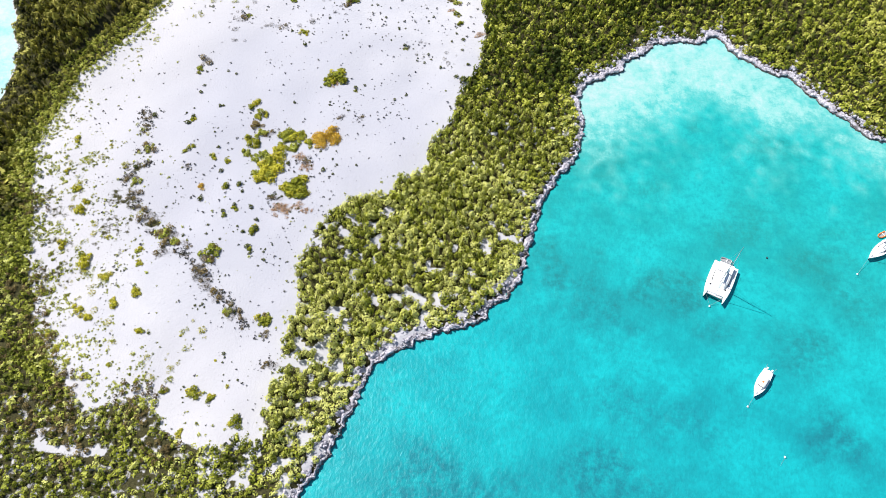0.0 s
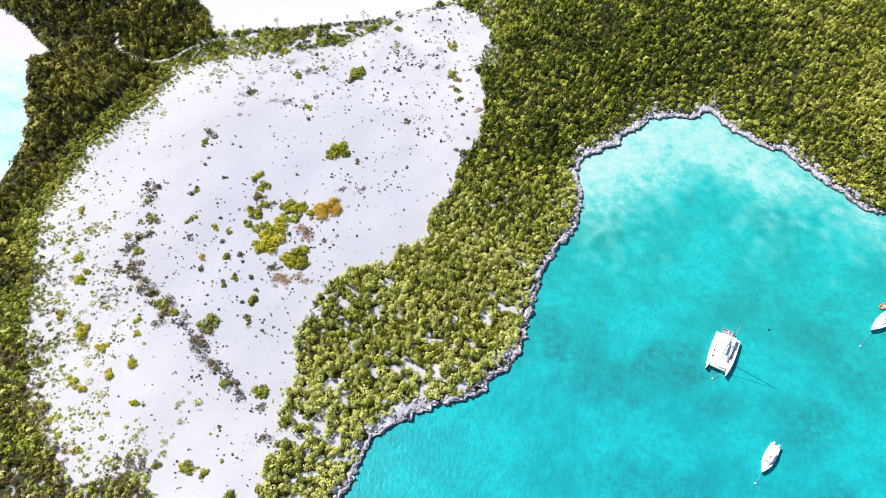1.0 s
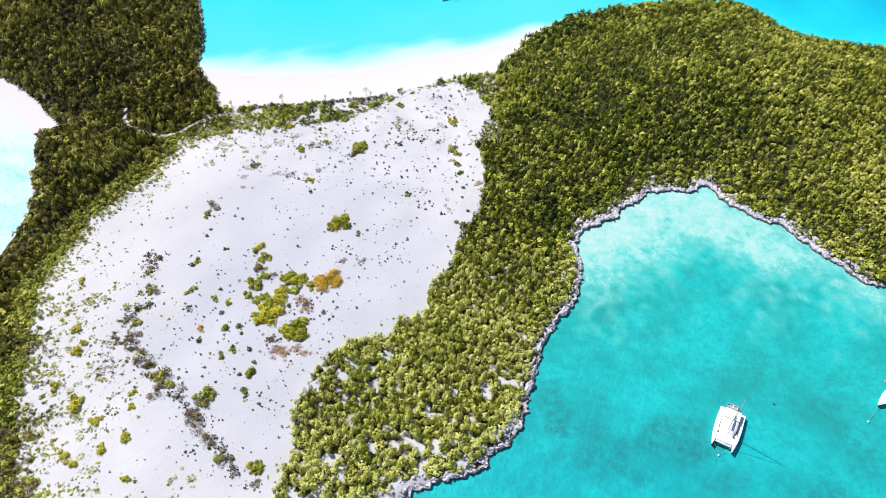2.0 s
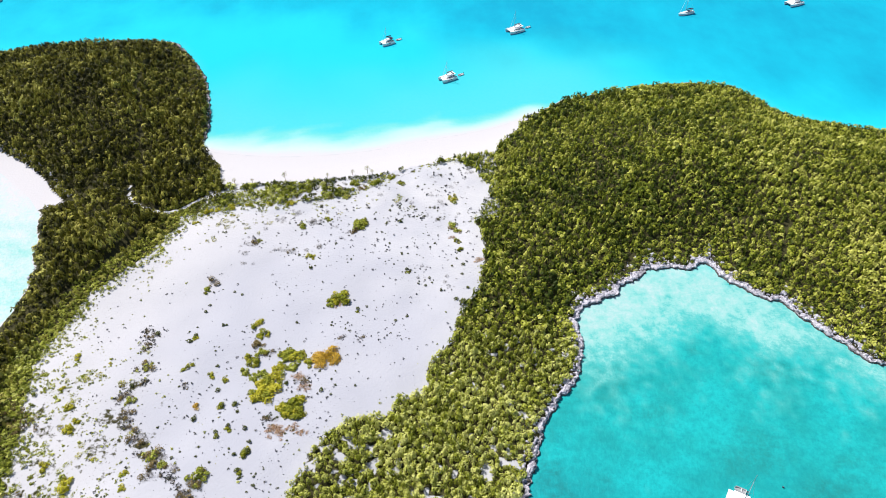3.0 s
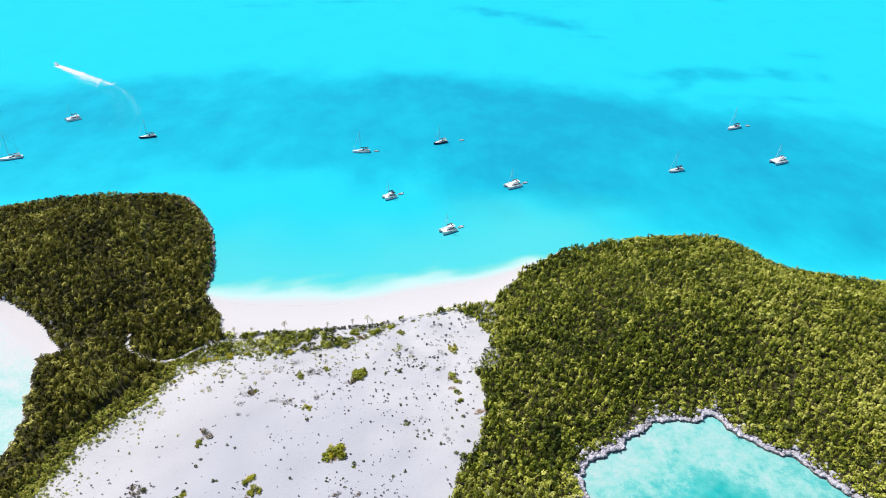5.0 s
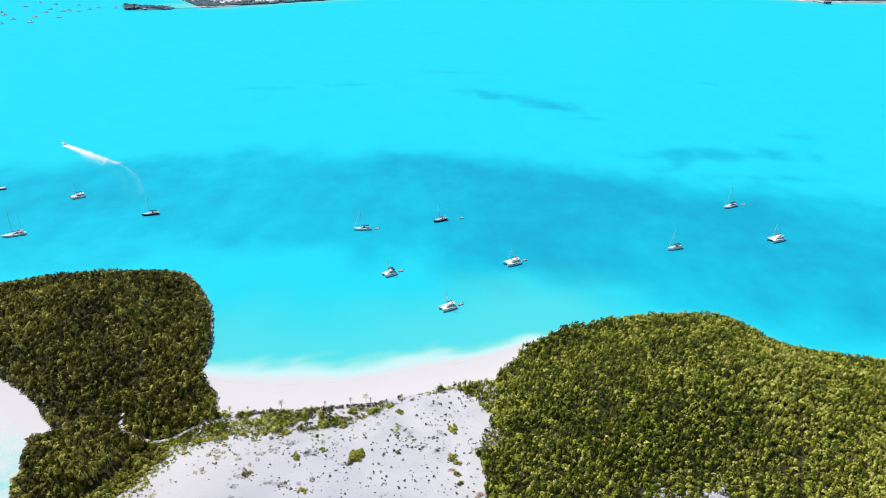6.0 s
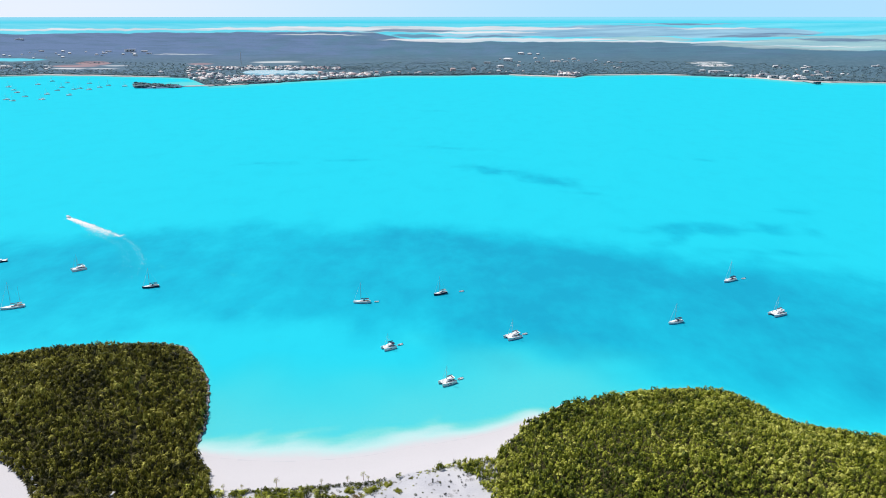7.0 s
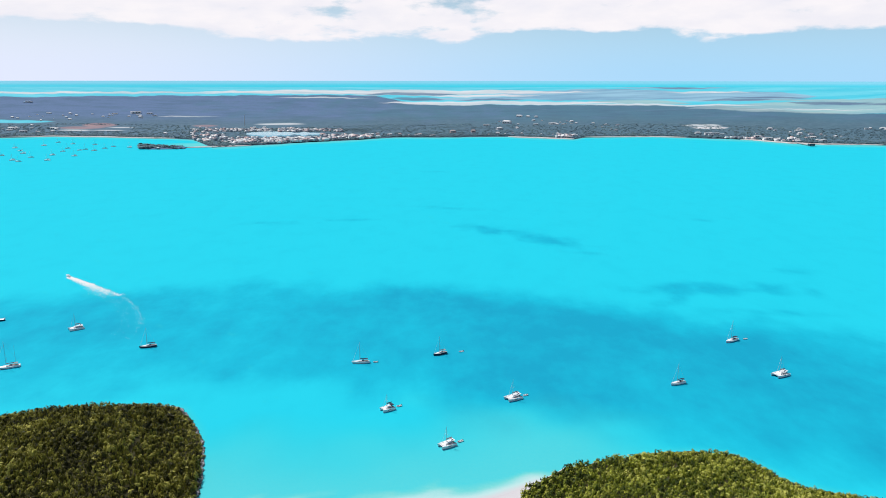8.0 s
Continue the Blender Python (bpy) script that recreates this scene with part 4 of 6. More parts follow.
# ---- bushes on the dune ----
def bush_mesh(name, mat, leaves, seed, size, aspect=0.62, dome=0.8, tone=0.5):
    quad, t = crown(leaves, seed, 0.30, size, False, 0.62, 0.35)
    c = quad.mean(1, keepdims=True)
    quad = c + (quad - c) * np.where(np.arange(4) % 2, aspect / 0.62, 1.0)[None, :, None]
    v = quad.reshape(-1, 3) * np.array([1, 1, dome]) + np.array([0, 0, 0.30 * dome])
    tones = np.clip(np.repeat(t, 4) * 1.5 + tone, 0, 1)
    return quads_mesh(name, v, np.arange(len(v)).reshape(-1, 4), mat, False, tone=tones)


def stems_mesh(seed, count=5):
    rng = np.random.RandomState(seed)
    bm = bmesh.new()
    for _ in range(count):
        a, l = rng.uniform(0, 6.28), rng.uniform(0.3, 0.6)
        s = tube((0.05 * math.cos(a), 0.05 * math.sin(a), -0.1), (l * math.cos(a), l * math.sin(a), 0.45), 0.035, 0.015, 5)
        me = bpy.data.meshes.new("stems")
        s.to_mesh(me)
        s.free()
        bm.from_mesh(me)
        bpy.data.meshes.remove(me)
    me = bpy.data.meshes.new("stems")
    bm.to_mesh(me)
    bm.free()
    me.materials.append(M_TEAK)
    return me


STEMS = [stems_mesh(s) for s in (1, 2, 3)]
LUSH = {
    "green": [bush_mesh("crown", M_LEAF_GREEN, 92, 40 + k, (0.13, 0.255), tone=0.36) for k in range(3)],
    "lime": [bush_mesh("crown", M_LEAF_LIME, 92, 50 + k, (0.13, 0.255)) for k in range(3)],
    "orange": [bush_mesh("crown", M_LEAF_ORANGE, 140, 60 + k, (0.085, 0.17), tone=0.55) for k in range(2)],
    "rust": [bush_mesh("crown", M_LEAF_RUST, 130, 70 + k, (0.085, 0.18), 0.3, 0.45) for k in range(2)],
    "olive": [bush_mesh("crown", M_LEAF, 92, 75 + k, (0.13, 0.255), 0.62, 0.7, 0.52) for k in range(3)],
    "dry": [bush_mesh("crown", M_DRY, 105, 85 + k, (0.115, 0.25), 0.4, 0.6, 0.5) for k in range(2)],
    "twig": [bush_mesh("crown", M_TWIG, 120, 80 + k, (0.09, 0.29), 0.09, 0.45, 0.5) for k in range(3)],
}
CUSHION = [bush_mesh("cushion_bush", M_CUSHION, 56, 90 + k, (0.18, 0.34), 0.62, 0.8, 0.5) for k in range(4)]
CREEP = [bush_mesh("creeping_bush", M_LEAF if k % 2 else M_LEAF_LIME, 70, 95 + k, (0.09, 0.22), 0.4, 0.35, 0.5 if k % 2 else 0.3) for k in range(4)]
rng_b = np.random.RandomState(12)
LABELS = {"green": "rounded green leafy bush on white sand", "lime": "yellow-green leafy bush on white sand", "orange": "orange and yellow withering bush on white sand",
          "rust": "low pinkish-brown dried bush on sand", "olive": "sprawling olive-green bush on the dune", "twig": "grey-brown leafless twiggy scrub on sand", "dry": "dry brown half-dead bush on the dune"}


def clump(kind, x, y, r, n=6, second=None):
    """A sprawling bush of several crowns of uneven size grown into one another."""
    z, r = height_at(x, y), 1.3 * r
    ob = new("bush")
    ob.matrix_world = pose(x, y, z)
    lean, long = rng_b.uniform(0, math.pi), rng_b.uniform(0.55, 0.9)      # most grow longer than they are wide
    n = n + n // 3
    for k in range(n):
        a = rng_b.uniform(0, 6.28)
        o = r * 0.85 * math.sqrt(rng_b.rand()) if k else 0
        size = r * (0.52 if k == 0 else rng_b.uniform(0.22, 0.46))
        u, v = o * math.cos(a), o * math.sin(a) * long
        dx, dy = u * math.cos(lean) - v * math.sin(lean), u * math.sin(lean) + v * math.cos(lean)
        of = LUSH[second if second and k % 3 == 2 else kind]
        c = part("crown", of[rng_b.randint(len(of))], None, ob)
        c.matrix_local = pose(dx, dy, height_at(x + dx, y + dy) - z - 0.05, 0, 0, rng_b.uniform(0, 360)) @ Matrix.Diagonal((size, size * rng_b.uniform(0.75, 1.15), min(size, 2.2) * rng_b.uniform(0.7, 1.25), 1))
    st = part("stem", STEMS[rng_b.randint(3)], None, ob, "bare brown stems")
    st.matrix_local = Matrix.Scale(min(r, 2.0) * 0.8, 4)
    tagged(ob, LABELS[kind], "bush", "bushes on the dune")


# the large clump in the middle of the dune
for kind, x, y, r in [("lime", -59.1, 158.1, 1.7), ("green", -56.3, 154, 2.0), ("dry", -57.5, 149.4, 1.6), ("olive", -55.9, 146, 1.9), ("green", -59.6, 144.4, 1.6), ("green", -56.7, 142, 1.8), ("olive", -59.1, 138, 1.5), ("olive", -56, 136, 1.4),
                      ("olive", -53.6, 137.4, 1.7), ("lime", -48.7, 140.1, 1.8), ("lime", -51.3, 132.6, 3.1), ("lime", -52.8, 130.1, 2.5), ("lime", -49.9, 135.8, 2.2), ("green", -47.4, 145.2, 2.3), ("green", -43.5, 145.1, 1.6), ("olive", -45.2, 140.1, 1.9),
                      ("green", -42.8, 126.1, 2.9), ("green", -43.7, 123.1, 2.4), ("green", -40.3, 123, 1.7), ("green", -40.1, 141.7, 1.4), ("orange", -35, 144.2, 2.7), ("orange", -37, 142.1, 2.3), ("orange", -32.8, 142.6, 2.0),
                      ("green", -33.3, 169, 2.6), ("olive", -36, 166.8, 1.7)]:
    clump(kind, x, y, r * 1.22, 13 if r > 2.0 else 8, {"green": "lime", "lime": "green", "olive": "green"}.get(kind))
for x, y, r in [(-34.3, 166.2, 2.0), (-43.1, 136.1, 2.2), (-40.6, 132.4, 1.9), (-48.1, 117.2, 2.4), (-44.7, 116.1, 2.7), (-41.5, 117.6, 2.0), (-39, 116.4, 1.5), (14, 187, 1.8), (-71, 126, 1.2)]:
    clump("orange" if x == -71 else "rust", x, y, r, 8)
for x, y, r in [(-111.7, 144.4, 1.9), (-101, 142, 1.0), (-108, 126, 2.2), (-105.5, 118, 2.6), (-104, 121, 1.6), (-107, 107, 2.2), (-99, 102, 3.6), (-92.8, 96, 2.4), (-88.7, 88, 2.2), (-83.4, 90.2, 2.2), (-80, 79.4, 1.6), (-97.7, 86, 2.4),
                (-95, 84, 1.8), (-85, 105, 1.5), (-84, 100, 1.4), (-69, 78, 0.8), (-55, 64, 1.0), (-59, 71, 0.8), (-65, 52, 1.4), (6, 222, 2.8), (-45, 189, 1.6), (-95, 109, 1.2), (-112, 132, 1.4), (-89, 216.5, 2.4), (-85, 218, 2.0), (-80, 219, 2.4), (-74, 220, 2.0), (-66, 221, 1.8), (-92, 210, 1.6), (-97, 205, 1.4), (-58, 221, 2.2)]:
    clump("lime", x, y, r * 0.82, 6 if r > 1.3 else 3, "olive")
for x, y, r in [(-63, 62, 2.0), (-59, 61, 1.4), (-71, 63, 1.3), (-64, 126, 1.7), (-60, 126, 0.9), (-63, 116, 1.2), (-60, 118, 1.3), (-54, 110, 1.8), (-54, 104, 1.1), (-69, 137, 1.3),
                (-78, 152, 1.3), (-27, 163, 0.8), (-46, 190, 1.5), (-48, 82, 2.2), (-52, 55, 2.4), (6, 197, 1.8), (-77, 140, 1.6), (-65, 136, 1.3)]:
    clump("green", x, y, r, 5 if r > 1.2 else 3, "lime")
for x, y, r in [(5, 206, 3.0), (-30, 209, 3.4), (-79, 174, 2.6), (-51, 208, 2.6), (-66, 199, 1.6), (-11, 181, 1.2), (-65, 103, 4.2), (-79, 109.5, 3.8), (-75, 107, 2.6), (-57, 85, 2.4), (-48, 82.5, 2.6), (-89.5, 140.7, 2.6), (-91, 128, 2.4)]:
    clump("olive", x, y, r * 0.72, 8, "dry")
for kind, x, y, r in [("olive", -38.9, 228, 2.6), ("olive", -44, 225, 2.3), ("green", -33.9, 233, 2.4), ("dry", -30.6, 229.5, 1.8), ("green", -26, 233, 2.2), ("olive", -36, 224.5, 1.7), ("green", -20, 237.5, 2.0), ("olive", -30.2, 205.6, 3.2), ("green", -28.2, 208.6, 2.5), ("dry", -31.5, 203.2, 1.8),
                      ("green", -52, 229, 2.2), ("olive", -60, 228.5, 2.2), ("green", -68, 228, 1.9), ("dry", -56, 226, 1.6), ("green", -15, 233, 1.6), ("olive", 6.5, 203, 1.6), ("rust", 4.5, 199.4, 1.4), ("green", 7.5, 192.5, 1.3), ("green", -42, 211, 1.4), ("twig", -47, 210, 2.2)]:
    clump(kind, x, y, r, 8, {"green": "olive", "olive": "dry"}.get(kind))
TWIGS = [(-77, 178, 3.4), (-91.3, 154, 2.2), (-92, 149, 1.6), (-89.5, 140, 3.0), (-92.8, 130, 2.6), (-90, 124, 2.6), (-88.5, 119, 2.6), (-85, 116, 2.8), (-78.6, 109.5, 3.8), (-78, 103.3, 3.2), (-72, 106, 2.0), (-65, 101, 3.0),
         (-67, 96, 3.6), (-64, 92, 3.0), (-57, 85, 3.2), (-60, 89, 2.2), (-48, 78, 2.0), (-45, 70, 2.2), (-67, 198, 2.6), (-54, 193, 2.6), (-42, 128, 2.4), (-49, 121, 2.2), (-41, 134, 2.6), (-31.5, 151.3, 1.8), (-25.4, 151.2, 1.5), (-53, 146, 2.0), (-76, 133, 1.6)]
# the overgrown south-western margin
for x, y, r in [(-121, 119, 2.2), (-119, 114, 2.6), (-118, 108, 2.4), (-116, 102, 2.0), (-119, 124, 1.8), (-114, 112, 1.5), (-112, 97, 1.8), (-109, 92, 2.2), (-112, 87, 2.4), (-106, 86, 1.6), (-104, 80, 1.8), (-101, 75, 2.0), (-97, 71, 1.8),
                (-91, 67, 1.7), (-86, 70, 1.3), (-102, 91, 1.3), (-110, 104, 1.4), (-117, 132, 1.6), (-119, 138, 1.8), (-78, 66, 1.4)]:
    clump("olive", x, y, r * 0.7, 6, "dry" if x < -105 else "lime")
belt = curve_through(BELT, step=2.6)
TWIGS += [(x + rng_b.normal(0, 1.5), y + rng_b.normal(0, 1.2), rng_b.uniform(0.8, 1.9)) for x, y in belt]
for x, y, r in TWIGS:
    clump("twig", x, y, r * 0.85, 5, "dry")


def sprinkle(name, meshes, blobs, count, r0, r1, label, group):
    """Single small bushes, thick round each blob (x, y, spread x, spread y)."""
    pick = np.array(blobs)[rng_b.randint(len(blobs), size=count)]
    px, py = rng_b.normal(pick[:, 0], pick[:, 2]), rng_b.normal(pick[:, 1], pick[:, 3])
    near = rng_b.randint(count // 3, size=count * 4)                 # they seed themselves in small colonies
    px, py = px[near] + rng_b.normal(0, 1.3, count * 4), py[near] + rng_b.normal(0, 1.3, count * 4)
    ok = signed(dune_line, px, py) > 0.5
    for x, y in zip(px[ok][:count], py[ok][:count]):
        r = r0 + (r1 - r0) * rng_b.rand() ** 2.2
        z = height_at(x, y)
        ob = new(name, meshes[rng_b.randint(len(meshes))])
        ob.matrix_world = pose(x, y, z - 0.03, 0, 0, rng_b.uniform(0, 360)) @ Matrix.Diagonal((r, r * rng_b.uniform(0.75, 1.2), r, 1))
        tagged(ob, label, "bush", group)


def cushions(places):
    for x, y, r in places:
        ob = new("cushion_bush", CUSHION[rng_b.randint(4)])
        ob.matrix_world = pose(x, y, height_at(x, y) - 0.05, 0, 0, rng_b.uniform(0, 360)) @ Matrix.Diagonal((r, r * rng_b.uniform(0.8, 1.1), r * 1.1, 1))
        tagged(ob, "rounded dark green cushion bush on sand", "bush", "small bushes on the dune")


cushions([(-79, 150.6, 1), (-77.7, 153.3, 1), (-66, 131.7, 0.9), (-68.2, 140.8, 0.7), (-59.9, 126.4, 1.1), (-58.7, 123.7, 0.7), (-63.7, 125.6, 1.1), (-70.9, 121.7, 1.1), (-62.6, 115.4, 0.7), (-63.3, 117, 0.9), (-60.3, 118.9, 0.9), (-55.4, 118, 0.9),
          (-53.4, 113.6, 0.8), (-54.6, 109.8, 0.7), (-53.2, 110.5, 1.1), (-56.6, 109.6, 0.8), (-54.8, 104.9, 1), (-32.7, 135, 0.5), (-31.4, 132.8, 0.5), (-25.4, 132.6, 0.5), (-35.4, 131, 0.9), (-32.4, 129.4, 0.5), (-46, 134, 0.9), (-39.1, 132.8, 0.5),
          (-91.7, 133.4, 0.9), (-90, 154.1, 1), (-67, 112.4, 0.5), (-67.1, 109.3, 0.5), (-63, 107.5, 0.5), (-68.9, 157.6, 0.6), (-76.5, 167, 0.6), (-49.4, 121.8, 0.7)])
cushions([(-45.1, 183.9, 1), (-14.5, 208.7, 1.2), (-27.1, 164.2, 0.9), (-11.5, 182.5, 0.8), (0.3, 172.3, 0.8), (9.5, 173.5, 0.8), (-4.9, 174.8, 0.6), (8.3, 184.7, 0.8), (7.8, 180.1, 0.6), (5.5, 168, 0.9), (7.7, 166.2, 1.7), (-45.4, 219.2, 0.9), (-37.5, 196.6, 0.6),
          (-14.5, 159, 0.6), (-10.9, 160.7, 0.6), (-46.3, 158.4, 0.6), (-77.2, 164.3, 0.8), (-70.1, 157.6, 0.8), (-69.4, 172.7, 0.6), (-66.6, 171.4, 0.6), (-7.4, 175.7, 0.6), (-3.6, 178.4, 0.6), (-18.9, 215.9, 0.7), (-5.8, 212.2, 0.6), (4.3, 183.9, 0.6),
          (-1.6, 195.9, 0.6), (-8.3, 230.1, 0.7), (-50, 190.7, 0.6), (-18, 196.2, 0.6), (0.9, 237.5, 0.7)])
sprinkle("cushion_bush", CUSHION, [(-60, 115, 14, 16), (-44, 128, 12, 12), (-56, 104, 12, 12), (-20, 170, 26, 26), (-4, 196, 10, 14), (-52, 194, 16, 10), (-2, 222, 12, 10), (-75, 148, 12, 20), (-40, 205, 30, 12), (-20, 215, 20, 12), (-55, 80, 10, 12)],
         250, 0.25, 0.62, "small dark green cushion bush on sand", "small bushes on the dune")
sprinkle("creeping_bush", CREEP, [(-97, 95, 12, 18), (-108, 125, 9, 16), (-108, 150, 7, 14), (-84, 72, 14, 9), (-75, 62, 12, 7), (-100, 190, 6, 10), (-85, 208, 12, 6), (-60, 215, 18, 5), (-115, 110, 6, 12)],
         230, 0.35, 1.5, "low creeping yellow-green plant on white sand", "creeping plants on the dune")
sprinkle("twiggy_bush", LUSH["twig"], [(-6, 224, 12, 10), (-30, 214, 22, 9), (6, 200, 6, 16), (-58, 200, 14, 10), (8, 232, 6, 8)], 130, 0.45, 1.5, "low grey leafless twiggy bush on sand", "twiggy bushes on the dune")


def litter_specks():
    """Tiny tufts and drift that only speckle the sand."""
    rng = np.random.RandomState(77)
    x, y = rng.uniform(-128, 22, 16000), rng.uniform(48, 250, 16000)
    dd = signed(dune_line, x, y)
    dens = 0.10 + 0.7 * ease(0.6 * drift_noise(x, y, 11, 41) + 0.4 * drift_noise(x, y, 3, 42), 0.5, 0.8) + 1.5 * ease(y, 170, 205) * (x > -60) * ease(0.65 * drift_noise(x, y, 7, 47) + 0.35 * drift_noise(x, y, 2.5, 48), 0.40, 0.66)
    ok = (dd > 0.3) & (rng.rand(len(x)) < dens * 0.42)
    x, y = x[ok], y[ok]
    spots = np.array(TWIGS)[rng.randint(len(TWIGS), size=1400)]
    x, y = np.concatenate([x, spots[:, 0] + rng.normal(0, 1, 1400) * spots[:, 2] * 0.75]), np.concatenate([y, spots[:, 1] + rng.normal(0, 1, 1400) * spots[:, 2] * 0.75])
    x, y = np.concatenate([x, rng.normal(-48, 13, 420), rng.normal(-18, 14, 160)]), np.concatenate([y, rng.normal(122, 17, 420), rng.normal(165, 16, 160)])
    on = signed(dune_line, x, y) > 0.3
    x, y = x[on], y[on]
    r = 0.08 + (0.34 + 0.20 * ease(y, 180, 212)) * rng.rand(len(x)) ** 3
    thicket("sand_tufts", np.stack([x, y, ground_height(x, y) - 0.05, r, r * 1.3, rng.uniform(0.1, 0.6, len(x))], 1), M_TUFT, "scattered tiny dark tufts on white sand", "tufts", 7, 19, (0.45, 0.75))
    # grasses that creep from the woods' edge on to the sand
    rng = np.random.RandomState(78)
    x, y = rng.uniform(-135, 30, 90000), rng.uniform(44, 252, 90000)
    dd = signed(dune_line, x, y)
    west = ease(-x + 0.25 * y, 60, 130)
    ok = (dd > -2.5) & (rng.rand(len(x)) < np.exp(-np.maximum(dd, 0) / (1.4 + 11.0 * west * (1 - ease(y, 130, 165)) + 2.0 * west)) * ease(0.6 * drift_noise(x, y, 6, 43) + 0.4 * drift_noise(x, y, 2.2, 45), 0.40, 0.62) * (0.25 + 0.75 * west))
    x, y = x[ok], y[ok]
    r = 0.16 + 0.42 * rng.rand(len(x)) ** 1.6
    thicket("dune_grass", np.stack([x, y, ground_height(x, y) - 0.08, r, r * 0.9, rng.uniform(0.2, 0.75, len(x))], 1), M_LEAF, "yellow-green grasses creeping over the sand's edge", "grass", 12, 20, (0.33, 0.6))


litter_specks()


def limestone_rubble():
    """Loose pale stones between the ledge and the bushes."""
    rng = np.random.RandomState(44)
    base = np.array([(-1, -1, -0.6), (1, -1, -0.6), (1, 1, -0.6), (-1, 1, -0.6), (-0.7, -0.6, 0.6), (0.7, -0.7, 0.7), (0.6, 0.7, 0.5), (-0.8, 0.6, 0.65)])
    faces = np.array([(0, 3, 2, 1), (4, 5, 6, 7), (0, 1, 5, 4), (1, 2, 6, 5), (2, 3, 7, 6), (3, 0, 4, 7)])
    pick = bay_line[rng.randint(len(bay_line), size=6000)]
    x, y = pick[:, 0] + rng.normal(0, 2.6, 6000), pick[:, 1] + rng.normal(0, 2.6, 6000)
    d = signed(coast, x, y)
    ok = (d > 0.6) & (d < 7) & (np.hypot(x, y) < 260) & (y > 20)
    x, y, d = x[ok], y[ok], d[ok]
    z = ground_height(x, y, d)
    r = 0.12 + 0.45 * rng.rand(len(x)) ** 2.5
    a = rng.uniform(0, 6.28, len(x))
    p = base[None] * (1 + 0.25 * rng.randn(len(x), 8, 3)) * r[:, None, None]
    v = np.stack([p[..., 0] * np.cos(a)[:, None] - p[..., 1] * np.sin(a)[:, None] + x[:, None], p[..., 0] * np.sin(a)[:, None] + p[..., 1] * np.cos(a)[:, None] + y[:, None], p[..., 2] + (z + 0.45 * (1 - ease(d, 1, 3)) + 0.2 * r)[:, None]], -1).reshape(-1, 3)
    q = (faces[None] + 8 * np.arange(len(x))[:, None, None]).reshape(-1, 4)
    tagged(new("limestone_rubble", quads_mesh("limestone_rubble", v, q, M_ROCK)), "loose pale limestone stones above the ledge", "stones", kind="stuff")


limestone_rubble()


def beach_tree(x, y, h, seed):
    """A spindly feathery tree at the back of the beach."""
    rng = np.random.RandomState(seed)
    ob = new("beach_tree")
    part("trunk", tube((0, 0, -0.3), (0.1 * h * rng.uniform(-1, 1), 0.05 * h, h), 0.12, 0.03, 7), M_TEAK, ob, "thin grey-brown trunk")
    for k in range(7):
        a, z = rng.uniform(0, 6.28), h * rng.uniform(0.3, 0.85)
        part("limb", tube((0, 0, z), (0.28 * h * math.cos(a), 0.28 * h * math.sin(a), z + 0.22 * h), 0.05, 0.015, 5), M_TEAK, ob)
    quad, t = crown(110, seed, 0.6, (0.10, 0.22))
    c = quad.mean(1, keepdims=True)
    quad = c + (quad - c) * np.array([1.3, 0.3, 1.3, 0.3])[None, :, None]
    v = quad.reshape(-1, 3) * np.array([0.34 * h, 0.34 * h, 0.42 * h]) + np.array([0, 0, 0.62 * h])
    part("crown", quads_mesh("crown", v, np.arange(len(v)).reshape(-1, 4), M_LEAF, False, tone=np.clip(np.repeat(t, 4) + 0.5, 0, 1)), None, ob)
    ob.matrix_world = pose(x, y, height_at(x, y), 0, 0, rng.uniform(0, 360))
    tagged(ob, "spindly feathery young tree behind the beach", "tree", "trees behind the beach")


for k, (x, y, hh) in enumerate([(-86, 233.5, 4.5), (-82, 234.5, 3.8), (-62, 236.5, 6.0), (-45, 238, 3.5), (-35, 239.5, 4.0), (-29, 240.5, 5.5), (-27, 240, 3.6), (-75, 235, 3.2)]):
    beach_tree(x, y, 0.68 * hh, 200 + k)


def boulder(x, y, r, seed, label="brown and grey limestone boulder beside the beach", group="boulders by the cove"):
    bm = bmesh.new()
    bmesh.ops.create_icosphere(bm, subdivisions=2, radius=1)
    for v in bm.verts:
        v.co *= 0.8 + 0.45 * noise.noise(v.co * 1.3 + Vector((seed * 3.1, 0, 0)))
        v.co.z *= 0.7
    me = bpy.data.meshes.new("boulder")
    bm.to_mesh(me)
    bm.free()
    me.materials.append(M_ROCK)
    ob = new("boulder", me)
    z = height_at(x, y)
    ob.matrix_world = pose(x, y, max(z, 0.3) + 0.1, 0, 0, seed * 47) @ Matrix.Scale(r, 4)
    tagged(ob, label, "boulder", group)


for k, (x, y, r) in enumerate([(-193, 264, 1.5), (-188, 262.8, 2.0), (-184, 262, 1.3), (-182, 260.5, 1.7), (-178, 258, 1.2), (-175, 256, 1.8), (-171, 253, 1.2), (-166.6, 249.6, 1.8), (-163, 246, 1.1), (-159, 243.4, 1.6), (-156, 239, 1.2),
                               (-153.8, 235.5, 1.5), (-150, 231.6, 1.3), (-146.7, 229, 1.1), (-148.5, 199, 1.3), (-145.4, 193, 1.0), (-144, 183, 0.9)]):
    boulder(x, y, r, k + 1)
